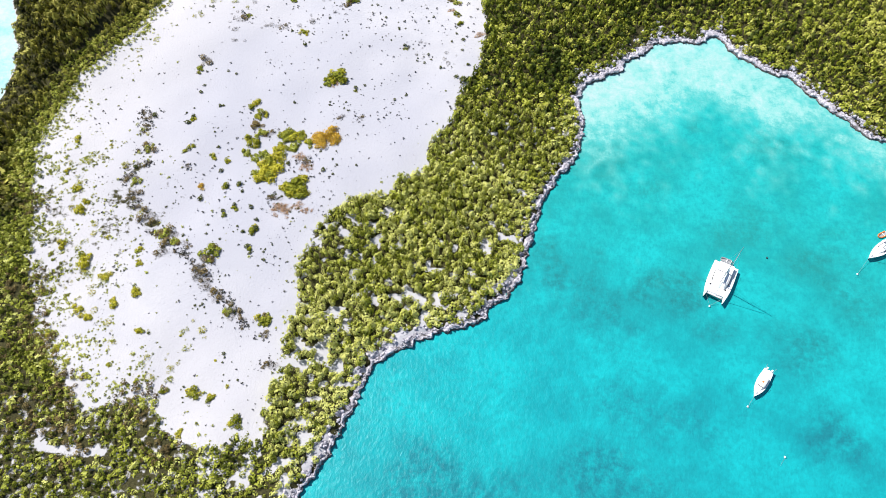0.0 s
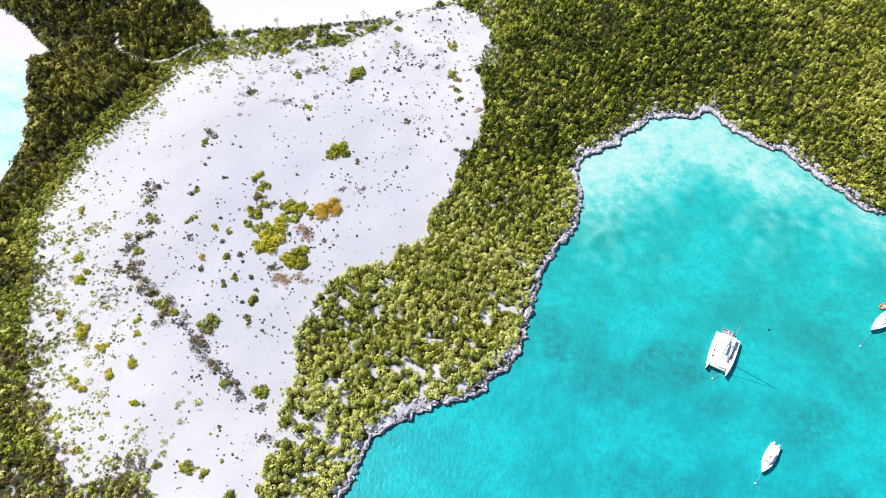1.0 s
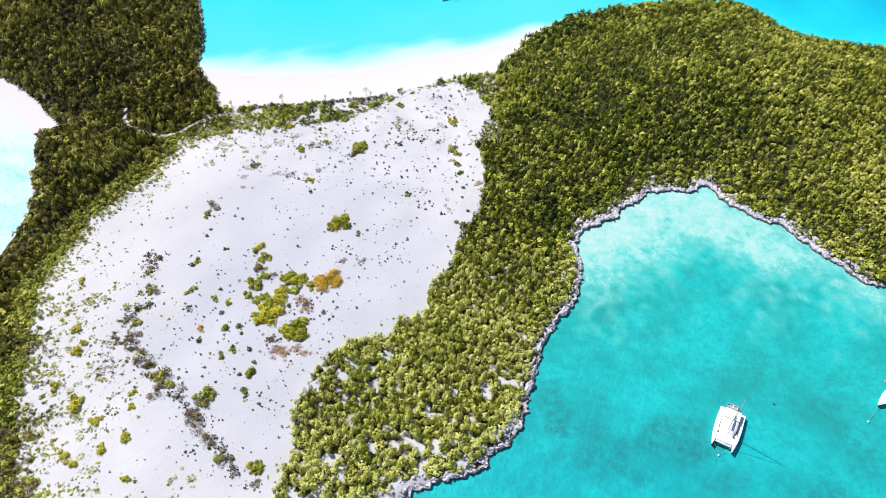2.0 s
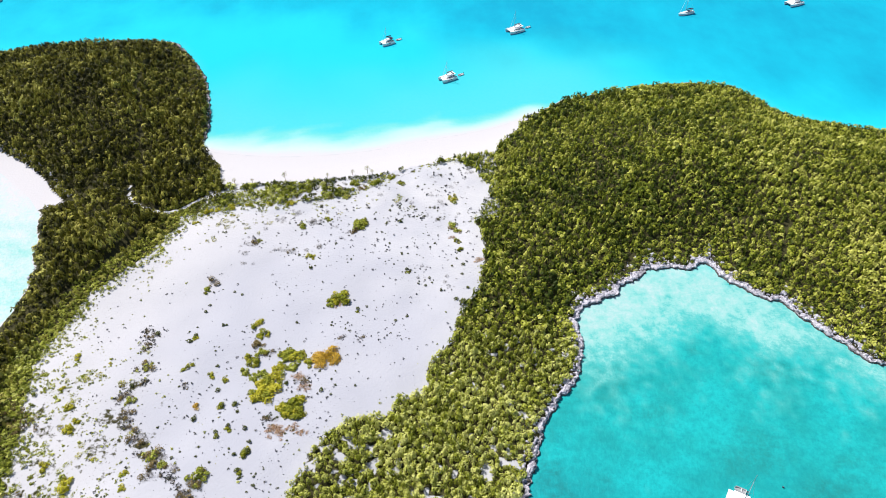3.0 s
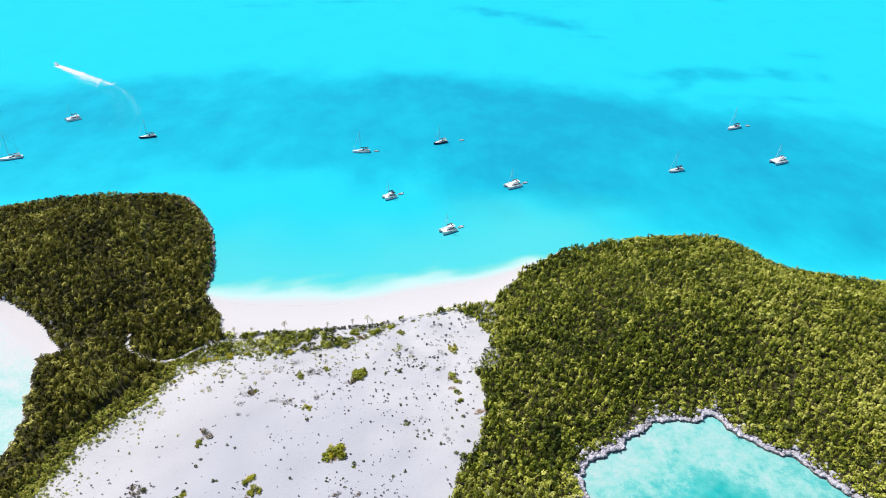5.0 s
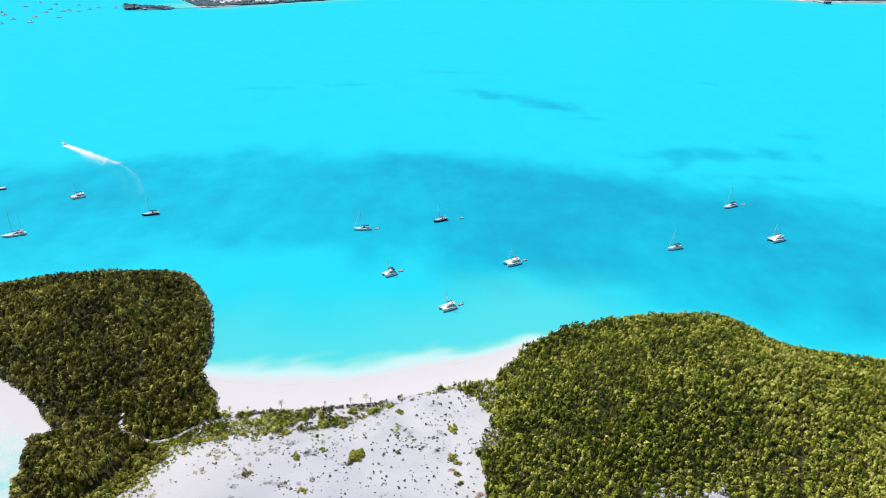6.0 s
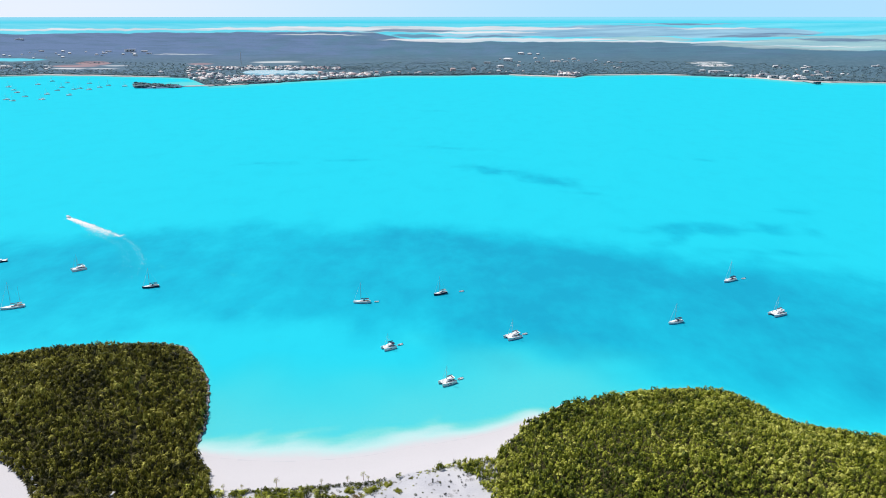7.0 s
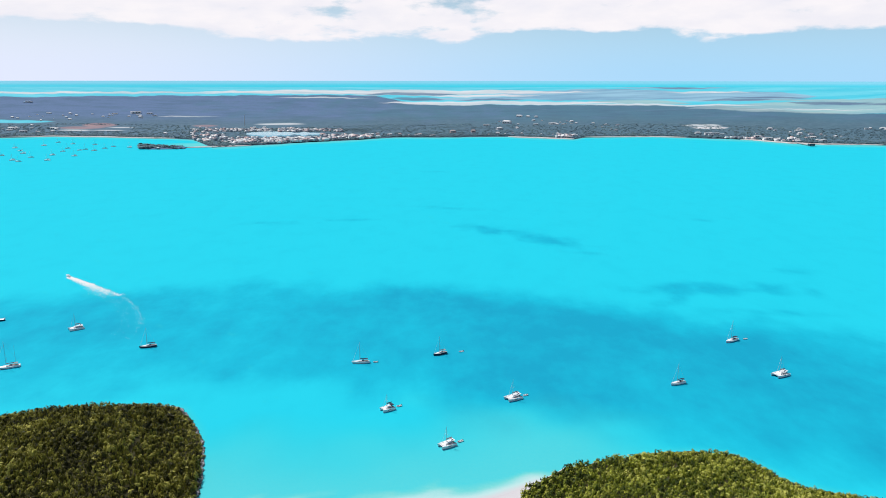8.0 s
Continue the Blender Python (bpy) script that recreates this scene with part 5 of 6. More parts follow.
for k, (x, y, r) in enumerate([(75, 187.5, 1.5), (76, 190, 1.2), (75.5, 192.5, 0.9), (84, 188.5, 1.2), (90, 188, 1.4), (96, 189.5, 1.6), (97, 192, 1.3), (98, 194.5, 1.0), (103, 180, 1.2), (116, 170, 1.4), (118, 172.5, 1.1), (123, 159, 1.3),
                                (132, 146, 1.4), (134, 148.5, 1.0), (47, 169, 1.5), (45, 171, 1.2), (52, 173, 1.2), (61, 178, 1.2), (68, 184, 1.3), (42, 148, 1.1), (-22, 72, 1.4), (-24, 74, 1.0), (-2, 82, 1.1), (10, 87, 1.2)]):
    boulder(x, y, r, k + 20, "pale weathered limestone outcrop above the ledge", "outcrops round the bay")


# ---- boats; built with the bow along +x, the waterline at z = 0 ----
def ring_hull(length, beam, freeboard, draft, y0=0.0, stern=0.72, n=14, m=9):
    secs = []
    for i in range(n):
        s = i / (n - 1)
        b_ = beam / 2 * (stern + (1 - stern) * math.sin(min(s / 0.45, 1) * math.pi / 2)) * (1 - max(0, (s - 0.45) / 0.55) ** 2.1 * 0.985)
        x = -length / 2 + length * s
        top = freeboard * (1 + 0.22 * s * s)
        ring = []
        for k in range(m):
            a = math.pi * k / (m - 1)
            z = -math.sin(a) * (draft + top) + top
            ring.append((x + 0.06 * length * s * max(z, 0) / freeboard * (s > 0.6), y0 + b_ * math.cos(a) * (1 if abs(math.cos(a)) > 0.9 else 0.97), z))
        secs.append(ring)
    return loft(secs)


def wires(pairs, r, parent, name="stay", mat=None):
    for a, b_ in pairs:
        part(name, tube(a, b_, r, None, 5), mat or M_WIRE, parent)


def catamaran(length=13.5, beam=7.4, canvas=None, net=True, tall=1.28, panels=3):
    L, B = length, beam
    ob = new("catamaran")
    for s in (-1, 1):
        h = part("hull", ring_hull(L, 0.25 * B, 1.35, 0.5, s * 0.375 * B, 0.85), M_GEL, ob, "white catamaran hull")
        part("hull_window", box(-0.12 * L, 0.16 * L, s * 0.49 * B - 0.03, s * 0.49 * B + 0.03, 0.75, 1.0), M_GLASS, h)
        part("stern_step", box(-0.52 * L, -0.44 * L, s * 0.375 * B - 0.55, s * 0.375 * B + 0.55, 0.25, 0.55, 0.05), M_GEL, ob)
    part("bridge_deck", box(-0.44 * L, 0.39 * L, -0.40 * B, 0.40 * B, 0.75, 1.5, 0.12), M_DECK, ob, "white non-skid deck")
    roof = [[(x, w * c, z) for c, z in ((-1, 1.45), (-0.93, 2.1), (-0.72, 2.42), (0, 2.52), (0.72, 2.42), (0.93, 2.1), (1, 1.45))] for x, w in ((-0.24 * L, 0.34 * B), (0.02 * L, 0.335 * B), (0.13 * L, 0.28 * B))]
    roof.append([(0.21 * L, 0.24 * B * c, 1.45 + 0.12 * (1 - abs(c))) for c in (-1, -0.93, -0.72, 0, 0.72, 0.93, 1)])
    part("coachroof", loft(roof), M_GEL, ob, "smooth white coachroof")
    for s in (-1, 1):
        part("saloon_window", box(-0.2 * L, 0.08 * L, s * 0.325 * B - 0.06, s * 0.325 * B + 0.06, 1.72, 2.12, 0.03), M_GLASS, ob)
    part("windscreen", box(0.115 * L, 0.15 * L, -0.2 * B, 0.2 * B, 1.7, 2.1, 0.04), M_GLASS, ob)
    part("hardtop", box(-0.45 * L, -0.2 * L, -0.30 * B, 0.30 * B, 2.62, 2.74, 0.06), canvas or M_GEL, ob, "cockpit roof")
    for sx in (-0.43, -0.24):
        for sy in (-1, 1):
            part("roof_post", tube((sx * L, sy * 0.27 * B, 1.4), (sx * L, sy * 0.27 * B, 2.65), 0.05), M_ALLOY, ob)
    part("cockpit_floor", box(-0.43 * L, -0.25 * L, -0.27 * B, 0.27 * B, 1.505, 1.53), M_TEAK, ob)
    for k in range(panels):
        part("solar_panel", box(-0.36 * L, -0.29 * L, (-0.22 + 0.15 * k) * B, (-0.09 + 0.15 * k) * B, 2.745, 2.78), M_SOLAR, ob, "dark solar panel")
    for k, (hx, hy) in enumerate(((0.19, 0.3), (0.19, -0.3), (0.04, 0.1), (0.04, -0.1))[: 4 if panels else 2]):
        part("deck_hatch", box(hx * L - 0.22, hx * L + 0.22, hy * B - 0.22, hy * B + 0.22, 1.5 if k < 2 else 2.49, 1.56 if k < 2 else 2.54, 0.02), M_GLASS, ob)
    if net:
        part("trampoline", box(0.395 * L, 0.45 * L, -0.28 * B, 0.28 * B, 1.3, 1.34), M_NET, ob, "grey trampoline netting")
    part("crossbeam", tube((0.455 * L, -0.37 * B, 1.38), (0.455 * L, 0.37 * B, 1.38), 0.09), M_ALLOY, ob)
    top = tall * L
    part("mast", tube((0.08 * L, 0, 2.4), (0.06 * L, 0, top), 0.10, 0.055, 10), M_ALLOY, ob, "tall bare alloy mast")
    part("boom", tube((0.07 * L, 0, 3.6), (-0.34 * L, 0, 3.75), 0.10), M_ALLOY, ob)
    bag = M_GEL if panels == 0 else M_GREYCANVAS
    part("sail_bag", loft([[(x, w * math.cos(a), 3.95 + 0.3 * math.sin(a)) for a in np.arange(8) * math.pi / 4] for x, w in ((0.06 * L, 0.16), (-0.1 * L, 0.24), (-0.33 * L, 0.13))]), canvas or bag, ob, "furled sail in its bag")
    part("spreader", tube((0.07 * L, -0.9, 0.62 * top), (0.07 * L, 0.9, 0.62 * top), 0.035, None, 5), M_ALLOY, ob)
    wires([((0.06 * L, 0, top * 0.96), (0.42 * L, 0, 1.4)), ((0.06 * L, 0, top * 0.93), (-0.06 * L, 0.47 * B, 1.4)), ((0.06 * L, 0, top * 0.93), (-0.06 * L, -0.47 * B, 1.4))], 0.022, ob)
    part("furled_jib", tube((0.41 * L, 0, 1.8), (0.10 * L, 0, top * 0.88), 0.07, 0.04, 6), M_GEL, ob)
    for s in (-1, 1):
        part("guard_rail", tube((-0.4 * L, s * 0.485 * B, 2.0), (0.40 * L, s * 0.43 * B, 2.05), 0.018, None, 5), M_WIRE, ob)
        for k in range(6):
            part("stanchion", tube((-0.4 * L + 0.16 * L * k, s * (0.485 - 0.011 * k) * B, 1.3), (-0.4 * L + 0.16 * L * k, s * (0.485 - 0.011 * k) * B, 2.03), 0.02, None, 5), M_WIRE, ob)
    return ob


def monohull(length=11.5, hull_mat=None, canvas=None, ketch=False, name="sailing_yacht"):
    L, B = length, length * 0.31
    ob = new(name)
    part("hull", ring_hull(L, B, 1.15, 0.6, 0, 0.62), hull_mat or M_GEL, ob)
    deck = [[(-L / 2 + L * s, c * B / 2 * 0.97 * (0.62 + 0.38 * math.sin(min(s / 0.45, 1) * math.pi / 2)) * (1 - max(0, (s - 0.45) / 0.55) ** 2.1 * 0.985), 1.16 * (1 + 0.22 * s * s) + 0.05 * (1 - abs(c)) + dz)
             for c, dz in ((-1, 0), (0, 0.02), (1, 0), (1, -0.08), (0, -0.08), (-1, -0.08))] for s in np.linspace(0.01, 0.985, 10)]
    part("deck", loft(deck), M_DECK if hull_mat is None else M_TEAK if ketch else M_DECK, ob)
    cab = [[(x, w * c, 1.15 + h * z) for c, z in ((-1, 0), (-0.9, 0.8), (-0.6, 1), (0.6, 1), (0.9, 0.8), (1, 0))] for x, w, h in ((-0.12 * L, 0.30 * B, 0.62), (0.1 * L, 0.29 * B, 0.6), (0.24 * L, 0.2 * B, 0.42), (0.30 * L, 0.14 * B, 0.12))]
    part("cabin", loft(cab), M_GEL, ob, "low white cabin")
    for s in (-1, 1):
        part("cabin_window", box(-0.08 * L, 0.14 * L, s * 0.285 * B - 0.03, s * 0.285 * B + 0.03, 1.38, 1.56), M_GLASS, ob)
    part("cockpit", box(-0.40 * L, -0.14 * L, -0.2 * B, 0.2 * B, 1.2, 1.27, 0.03), M_TEAK, ob)
    for s in (-1, 1):
        part("coaming", box(-0.4 * L, -0.13 * L, s * 0.27 * B - 0.12, s * 0.27 * B + 0.12, 1.15, 1.55, 0.06), M_GEL, ob)
    cv = canvas or M_CANVAS
    hood = [[(x, 0.30 * B * math.cos(a), 1.5 + h * math.sin(a)) for a in np.linspace(0, math.pi, 7)] for x, h in ((-0.16 * L, 0.85), (-0.09 * L, 0.8), (-0.05 * L, 0.25))]
    part("sprayhood", loft(hood), cv, ob, "canvas sprayhood")
    part("bimini", loft([[(x, 0.32 * B * c, 2.75 + 0.18 * (1 - c * c) - e) for c, e in ((-1, 0), (-0.5, 0), (0.5, 0), (1, 0), (1, 0.06), (-1, 0.06))] for x in (-0.4 * L, -0.3 * L, -0.2 * L)]), cv, ob, "canvas bimini over the cockpit")
    for sx in (-0.38, -0.22):
        for s in (-1, 1):
            part("bimini_pole", tube((sx * L, s * 0.31 * B, 1.3), (sx * L, s * 0.31 * B, 2.8), 0.025, None, 5), M_WIRE, ob)
    top = 1.32 * L
    part("mast", tube((0.08 * L, 0, 1.5), (0.07 * L, 0, top), 0.11, 0.07, 8), M_ALLOY, ob, "tall bare alloy mast")
    part("boom", tube((0.07 * L, 0, 2.75), (-0.28 * L, 0, 2.95), 0.08), M_ALLOY, ob)
    part("sail_cover", loft([[(x, w * math.cos(a), 2.98 + 0.24 * math.sin(a)) for a in np.arange(8) * math.pi / 4] for x, w in ((0.06 * L, 0.14), (-0.1 * L, 0.18), (-0.27 * L, 0.10))]), cv, ob, "furled sail under a canvas cover")
    part("spreader", tube((0.075 * L, -0.7, 0.6 * top), (0.075 * L, 0.7, 0.6 * top), 0.03, None, 5), M_ALLOY, ob)
    part("furled_jib", tube((0.49 * L, 0, 1.5), (0.08 * L, 0, 0.95 * top), 0.06, 0.03, 6), M_GEL, ob)
    wires([((0.07 * L, 0, top), (-0.49 * L, 0, 1.2)), ((0.07 * L, 0, 0.98 * top), (0.02 * L, 0.46 * B, 1.2)), ((0.07 * L, 0, 0.98 * top), (0.02 * L, -0.46 * B, 1.2))], 0.018, ob)
    if ketch:
        part("mizzen_mast", tube((-0.32 * L, 0, 1.3), (-0.33 * L, 0, 0.8 * top), 0.09, 0.05, 8), M_ALLOY, ob)
    for s in (-1, 1):
        part("guard_rail", tube((-0.45 * L, s * 0.36 * B, 1.8), (0.1 * L, s * 0.47 * B, 1.85), 0.016, None, 5), M_WIRE, ob)
        part("guard_rail", tube((0.1 * L, s * 0.47 * B, 1.85), (0.47 * L, s * 0.08 * B, 2.0), 0.016, None, 5), M_WIRE, ob)
    return ob


def motorboat(length=9.0, hull_mat=None, cabin=True):
    L, B = length, length * 0.36
    ob = new("motorboat")
    part("hull", ring_hull(L, B, 1.05, 0.4, 0, 0.8), hull_mat or M_GEL, ob)
    part("deck", loft([[(-L / 2 + L * s, c * B / 2 * 0.95 * (0.8 + 0.2 * math.sin(min(s / 0.45, 1) * math.pi / 2)) * (1 - max(0, (s - 0.45) / 0.55) ** 2.1 * 0.985), 1.08 * (1 + 0.22 * s * s) + 0.12 * (1 - abs(c)) + dz)
                        for c, dz in ((-1, 0), (0, 0), (1, 0), (1, -0.1), (0, -0.1), (-1, -0.1))] for s in np.linspace(0.02, 0.98, 10)]), M_DECK, ob)
    if cabin:
        part("cabin", loft([[(x, w * c, 1.15 + h * z) for c, z in ((-1, 0), (-0.88, 0.85), (-0.6, 1), (0.6, 1), (0.88, 0.85), (1, 0))] for x, w, h in ((-0.2 * L, 0.36 * B, 0.95), (0.1 * L, 0.34 * B, 0.9), (0.28 * L, 0.2 * B, 0.25))]), M_GEL, ob)
        part("windscreen", box(0.16 * L, 0.2 * L, -0.22 * B, 0.22 * B, 1.45, 1.75, 0.03), M_GLASS, ob)
        part("hatch", box(0.0, 0.5, -0.25, 0.25, 2.05, 2.1, 0.02), M_ORANGE, ob, "small reddish hatch")
    for s in (-0.22, 0.22):
        e = part("outboard_engine", box(-0.54 * L, -0.47 * L, s * B - 0.22, s * B + 0.22, 0.7, 1.6, 0.1), M_GEL, ob, "white outboard engine")
        part("engine_leg", box(-0.52 * L, -0.49 * L, s * B - 0.08, s * B + 0.08, -0.5, 0.72), M_BLACK, e)
    for s in (-1, 1):
        part("fishing_rod", tube((-0.42 * L, s * 0.3 * B, 1.2), (-0.6 * L, s * 0.42 * B, 2.2), 0.03, 0.02, 5), M_ALLOY, ob)
        part("bow_rail", tube((0.0, s * 0.47 * B, 1.75), (0.48 * L, s * 0.05 * B, 1.95), 0.02, None, 5), M_WIRE, ob)
    return ob


def dinghy(tube_mat=None, engine=True):
    ob = new("dinghy")
    r, pts = 0.21, [(-1.5, 0.62), (0.4, 0.62), (1.1, 0.5), (1.5, 0.16)]
    for s in (-1, 1):
        part("side_tube", loft([[(x - 0, s * y + r * math.cos(a) * (0.8 if i == 3 else 1), 0.28 + 0.08 * (i > 1) + r * math.sin(a)) for a in np.arange(8) * math.pi / 4] for i, (x, y) in enumerate(pts)]), tube_mat or M_RUBBER, ob)
    part("floor", box(-1.45, 1.2, -0.5, 0.5, 0.05, 0.2, 0.02), M_GREYCANVAS, ob)
    part("transom", box(-1.5, -1.4, -0.5, 0.5, 0.1, 0.55, 0.02), M_GEL, ob)
    part("thwart", box(-0.4, -0.1, -0.5, 0.5, 0.36, 0.42, 0.02), M_GEL, ob)
    if engine:
        part("outboard_engine", box(-1.85, -1.5, -0.15, 0.15, 0.45, 0.95, 0.06), M_BLACK, ob)
    return ob


def moored(ob, bow, stern, label, category, group, z=0.0):
    d = Vector((bow[0] - stern[0], bow[1] - stern[1]))
    ob.matrix_world = pose((bow[0] + stern[0]) / 2, (bow[1] + stern[1]) / 2, z, 0, 0, math.degrees(math.atan2(d.y, d.x)))
    return tagged(ob, label, category, group)


def buoy(x, y, colour=None):
    ob = new("mooring_buoy")
    bm = bmesh.new()
    bmesh.ops.create_uvsphere(bm, u_segments=14, v_segments=9, radius=0.28)
    for v in bm.verts:
        v.co.z = v.co.z * 0.8 + 0.12
    part("float", bm, colour or M_GEL, ob)
    part("pick_up_ring", tube((0, 0, 0.35), (0, 0, 0.62), 0.06), M_ALLOY, ob)
    ob.matrix_world = pose(x, y, 0)
    tagged(ob, "dark mooring buoy floating on the water" if colour else "round white mooring buoy floating on the water", "buoy", "mooring buoys")


def mooring_line(a, b_):
    ob = new("mooring_line", None)
    part("rope", tube(a, b_, 0.025, None, 5), M_GREYCANVAS, ob)
    tagged(ob, "pale mooring rope from a bow to the water", "rope", "mooring lines")


BAYB, OUTER = "boats in the bay", "boats off the beach"
moored(catamaran(11.6, 6.9, None, True, 1.75, 0), (72.6, 86.8), (78.2, 96.6), "white sailing catamaran moored over turquoise water", "catamaran", BAYB)
buoy(71.4, 84.7)
for off in (-2.4, 2.4):
    mooring_line((72.8 + off * 0.85, 87.4 - off * 0.5, 1.3), (71.5, 84.9, 0.15))
moored(dinghy(M_GREYCANVAS), (77.0, 98.9), (79.8, 97.3), "grey covered dinghy hung at a catamaran's stern", "dinghy", "dinghies", 0.9)
moored(motorboat(8.2), (77.4, 59.6), (82.4, 65.8), "white motor cruiser moored in the bay", "motorboat", BAYB)
buoy(75.2, 56.8)
mooring_line((77.2, 59.3, 1.2), (75.2, 56.8, 0.15))
moored(monohull(11.4, None, M_CANVAS), (118.6, 98.4), (128.2, 104.4), "white sailing yacht with dark canvas covers", "sailing yacht", BAYB)
mooring_line((118.0, 98.0, 1.3), (114.2, 93.8, 0.1))
buoy(114.0, 93.6)
moored(dinghy(M_ORANGE), (123.6, 105.4), (126.2, 106.6), "orange dinghy beside the moored yacht", "dinghy", "dinghies")

moored(monohull(10.6), (-53, 428), (-43, 429), "white sailing yacht with a dark bimini at anchor", "sailing yacht", OUTER)
moored(monohull(9.6, M_NAVY, M_GREYCANVAS), (-1.8, 440.4), (6.4, 445.4), "dark-hulled sailing yacht at anchor", "sailing yacht", OUTER)
moored(catamaran(7.4, 4.6, M_CANVAS), (-29.6, 359.9), (-23.8, 363.8), "small white catamaran with blue canvas at anchor", "catamaran", OUTER)
moored(catamaran(9.3, 5.8), (39.4, 373.1), (47.0, 377.5), "large white catamaran with a white hardtop", "catamaran", OUTER)
moored(catamaran(8.2, 5.0), (2.0, 320.0), (8.4, 324.1), "white catamaran anchored in pale water off the beach", "catamaran", OUTER)
moored(monohull(10.0), (138, 393), (147.5, 397), "white sailing yacht with navy canvas at anchor", "sailing yacht", OUTER)
moored(monohull(11.6), (198, 463), (208, 469), "white sailing yacht with navy bimini and hood", "sailing yacht", OUTER)
moored(catamaran(10.2, 6.2), (204.6, 404.9), (213.6, 409.5), "broad white catamaran anchored in blue water", "catamaran", OUTER)
moored(monohull(10.4, M_NAVY, M_CANVAS), (-198.5, 455), (-188.5, 459), "navy-hulled yacht with dark canvas at anchor", "sailing yacht", OUTER)
moored(catamaran(9.4, 5.2), (-262.6, 490), (-255.4, 495.6), "white catamaran at anchor in open water", "catamaran", OUTER)
moored(monohull(13.2, None, M_GREYCANVAS, True, "ketch"), (-273, 418.5), (-260.5, 425), "white two-masted ketch at anchor", "ketch", OUTER)
moored(motorboat(11.0, M_NAVY), (-332, 508), (-322, 513), "dark-hulled motorboat at anchor", "motorboat", OUTER)
moored(motorboat(7.0), (-338.4, 637.6), (-333.2, 632.8), "white speedboat at the head of its wake", "motorboat", OUTER)
buoy(90.5, 99.3, M_NAVY)
buoy(81.2, 44.2)
mooring_line((81.1, 44.0, 0.12), (79.6, 42.2, 0.02))
for bow, stern in (((-40.5, 429.4), (-37.4, 429.8)), ((14.5, 446.8), (17.6, 447.8)), ((-22.0, 365.4), (-19.6, 366.8)), ((49.2, 378.9), (51.6, 380.2)), ((10.4, 325.4), (12.8, 327.0)), ((212.4, 469.6), (215.0, 470.4))):
    moored(dinghy(), bow, stern, "pale grey dinghy trailing behind a yacht", "dinghy", "dinghies")


def wake():
    rng = np.random.RandomState(9)
    head = curve_through([(-334, 633), (-317, 619), (-298, 602), (-281, 586), (-266, 573)], step=1.0)
    tail = curve_through([(-262, 568), (-250, 554), (-238, 536), (-228, 515), (-222, 500), (-220, 486), (-222, 474)], step=1.0)
    quads = []

    def fleck(x, y, along, length, width):
        u = np.array(along) * length
        w = np.array([-along[1], along[0]]) * width
        z = 0.05 + 0.04 * rng.rand()
        quads.append([(x + u[0], y + u[1], z), (x + w[0], y + w[1], z + 0.02), (x - u[0], y - u[1], z), (x - w[0], y - w[1], z + 0.02)])

    def trail(line, offset, spread, count, length, width, keep):
        """Foam drawn out along a line: many thin overlapping flecks."""
        t = np.gradient(line, axis=0)
        t /= np.linalg.norm(t, axis=1)[:, None]
        for i, ((x, y), d) in enumerate(zip(line, t)):
            s = i / len(line)
            for _ in range(count):
                if rng.rand() > keep(s):
                    continue
                o = offset(s) + rng.randn() * spread(s)
                a = 0.25 * rng.randn()
                along = (d[0] * math.cos(a) - d[1] * math.sin(a), d[0] * math.sin(a) + d[1] * math.cos(a))
                fleck(x - d[1] * o, y + d[0] * o, along, length * rng.uniform(0.5, 1.2), width * rng.uniform(0.5, 1.2))

    trail(head, lambda s: 0, lambda s: 1.0 + 1.6 * s, 22, 1.3, 0.34, lambda s: (1 - s) ** 1.2)
    trail(head, lambda s: 0.6 + 3.4 * s, lambda s: 0.6 + 0.8 * s, 10, 1.2, 0.26, lambda s: 1 - 0.5 * s)
    trail(head, lambda s: -0.8 - 5.4 * s, lambda s: 0.7 + 1.6 * s, 10, 1.0, 0.22, lambda s: max(0, 0.9 - 0.9 * s))
    trail(tail, lambda s: 4.0 + 1.5 * s, lambda s: 0.9 + 0.5 * s, 4, 0.8, 0.10, lambda s: 0.62 - 0.58 * s)
    trail(tail, lambda s: -5.0, lambda s: 2.6, 3, 0.7, 0.08, lambda s: 0.45 - 0.42 * s)
    v = np.array(quads).reshape(-1, 3)
    tagged(new("wake_foam", quads_mesh("wake_foam", v, np.arange(len(v)).reshape(-1, 4), M_FOAM)), "white foam wake behind a turning speedboat", "wake", kind="stuff")


wake()

# ---- the low mainland across the water ----
def far_sheet(name, k0, k1, near, far, z, mat, label, category, nk=200, ny=24, seed=1, rough=0.0, ends=True):
    """Flat country between two edges given over the slope k = x / y."""
    k = np.linspace(k0, k1, nk)
    s = np.linspace(0, 1, ny)
    a, b_ = near(k), far(k)
    if ends:
        pinch = np.sqrt(np.clip(1 - np.abs(np.linspace(-1, 1, nk)) ** 3, 0, 1))
        mid = (a + b_) / 2
        a, b_ = mid + (a - mid) * pinch, mid + (b_ - mid) * pinch
    ragged = (drift_noise(k * 4000, 0 * k + seed, 170, seed) + 0.6 * drift_noise(k * 4000, 0 * k + seed, 45, seed + 2) + 0.3 * drift_noise(k * 4000, 0 * k, 14, seed + 4) - 0.95) * rough
    a, b_ = a + ragged * (b_ - a), b_ - ragged * 0.7 * (b_ - a)
    y = a[:, None] + (b_ - a)[:, None] * (s[None] ** 1.6)
    x = k[:, None] * y
    zz = z * ease(s, 0, 0.02)[None] * np.ones_like(x) + 0.3
    px, py, pz = far_point(x, y, zz)
    idx = np.arange(nk * ny).reshape(nk, ny)
    q = np.stack([idx[:-1, :-1], idx[1:, :-1], idx[1:, 1:], idx[:-1, 1:]], -1).reshape(-1, 4)
    me = quads_mesh(name, np.stack([px, py, pz], -1).reshape(-1, 3), q, mat, True)
    return tagged(new(name, me), label, category, kind="structure")


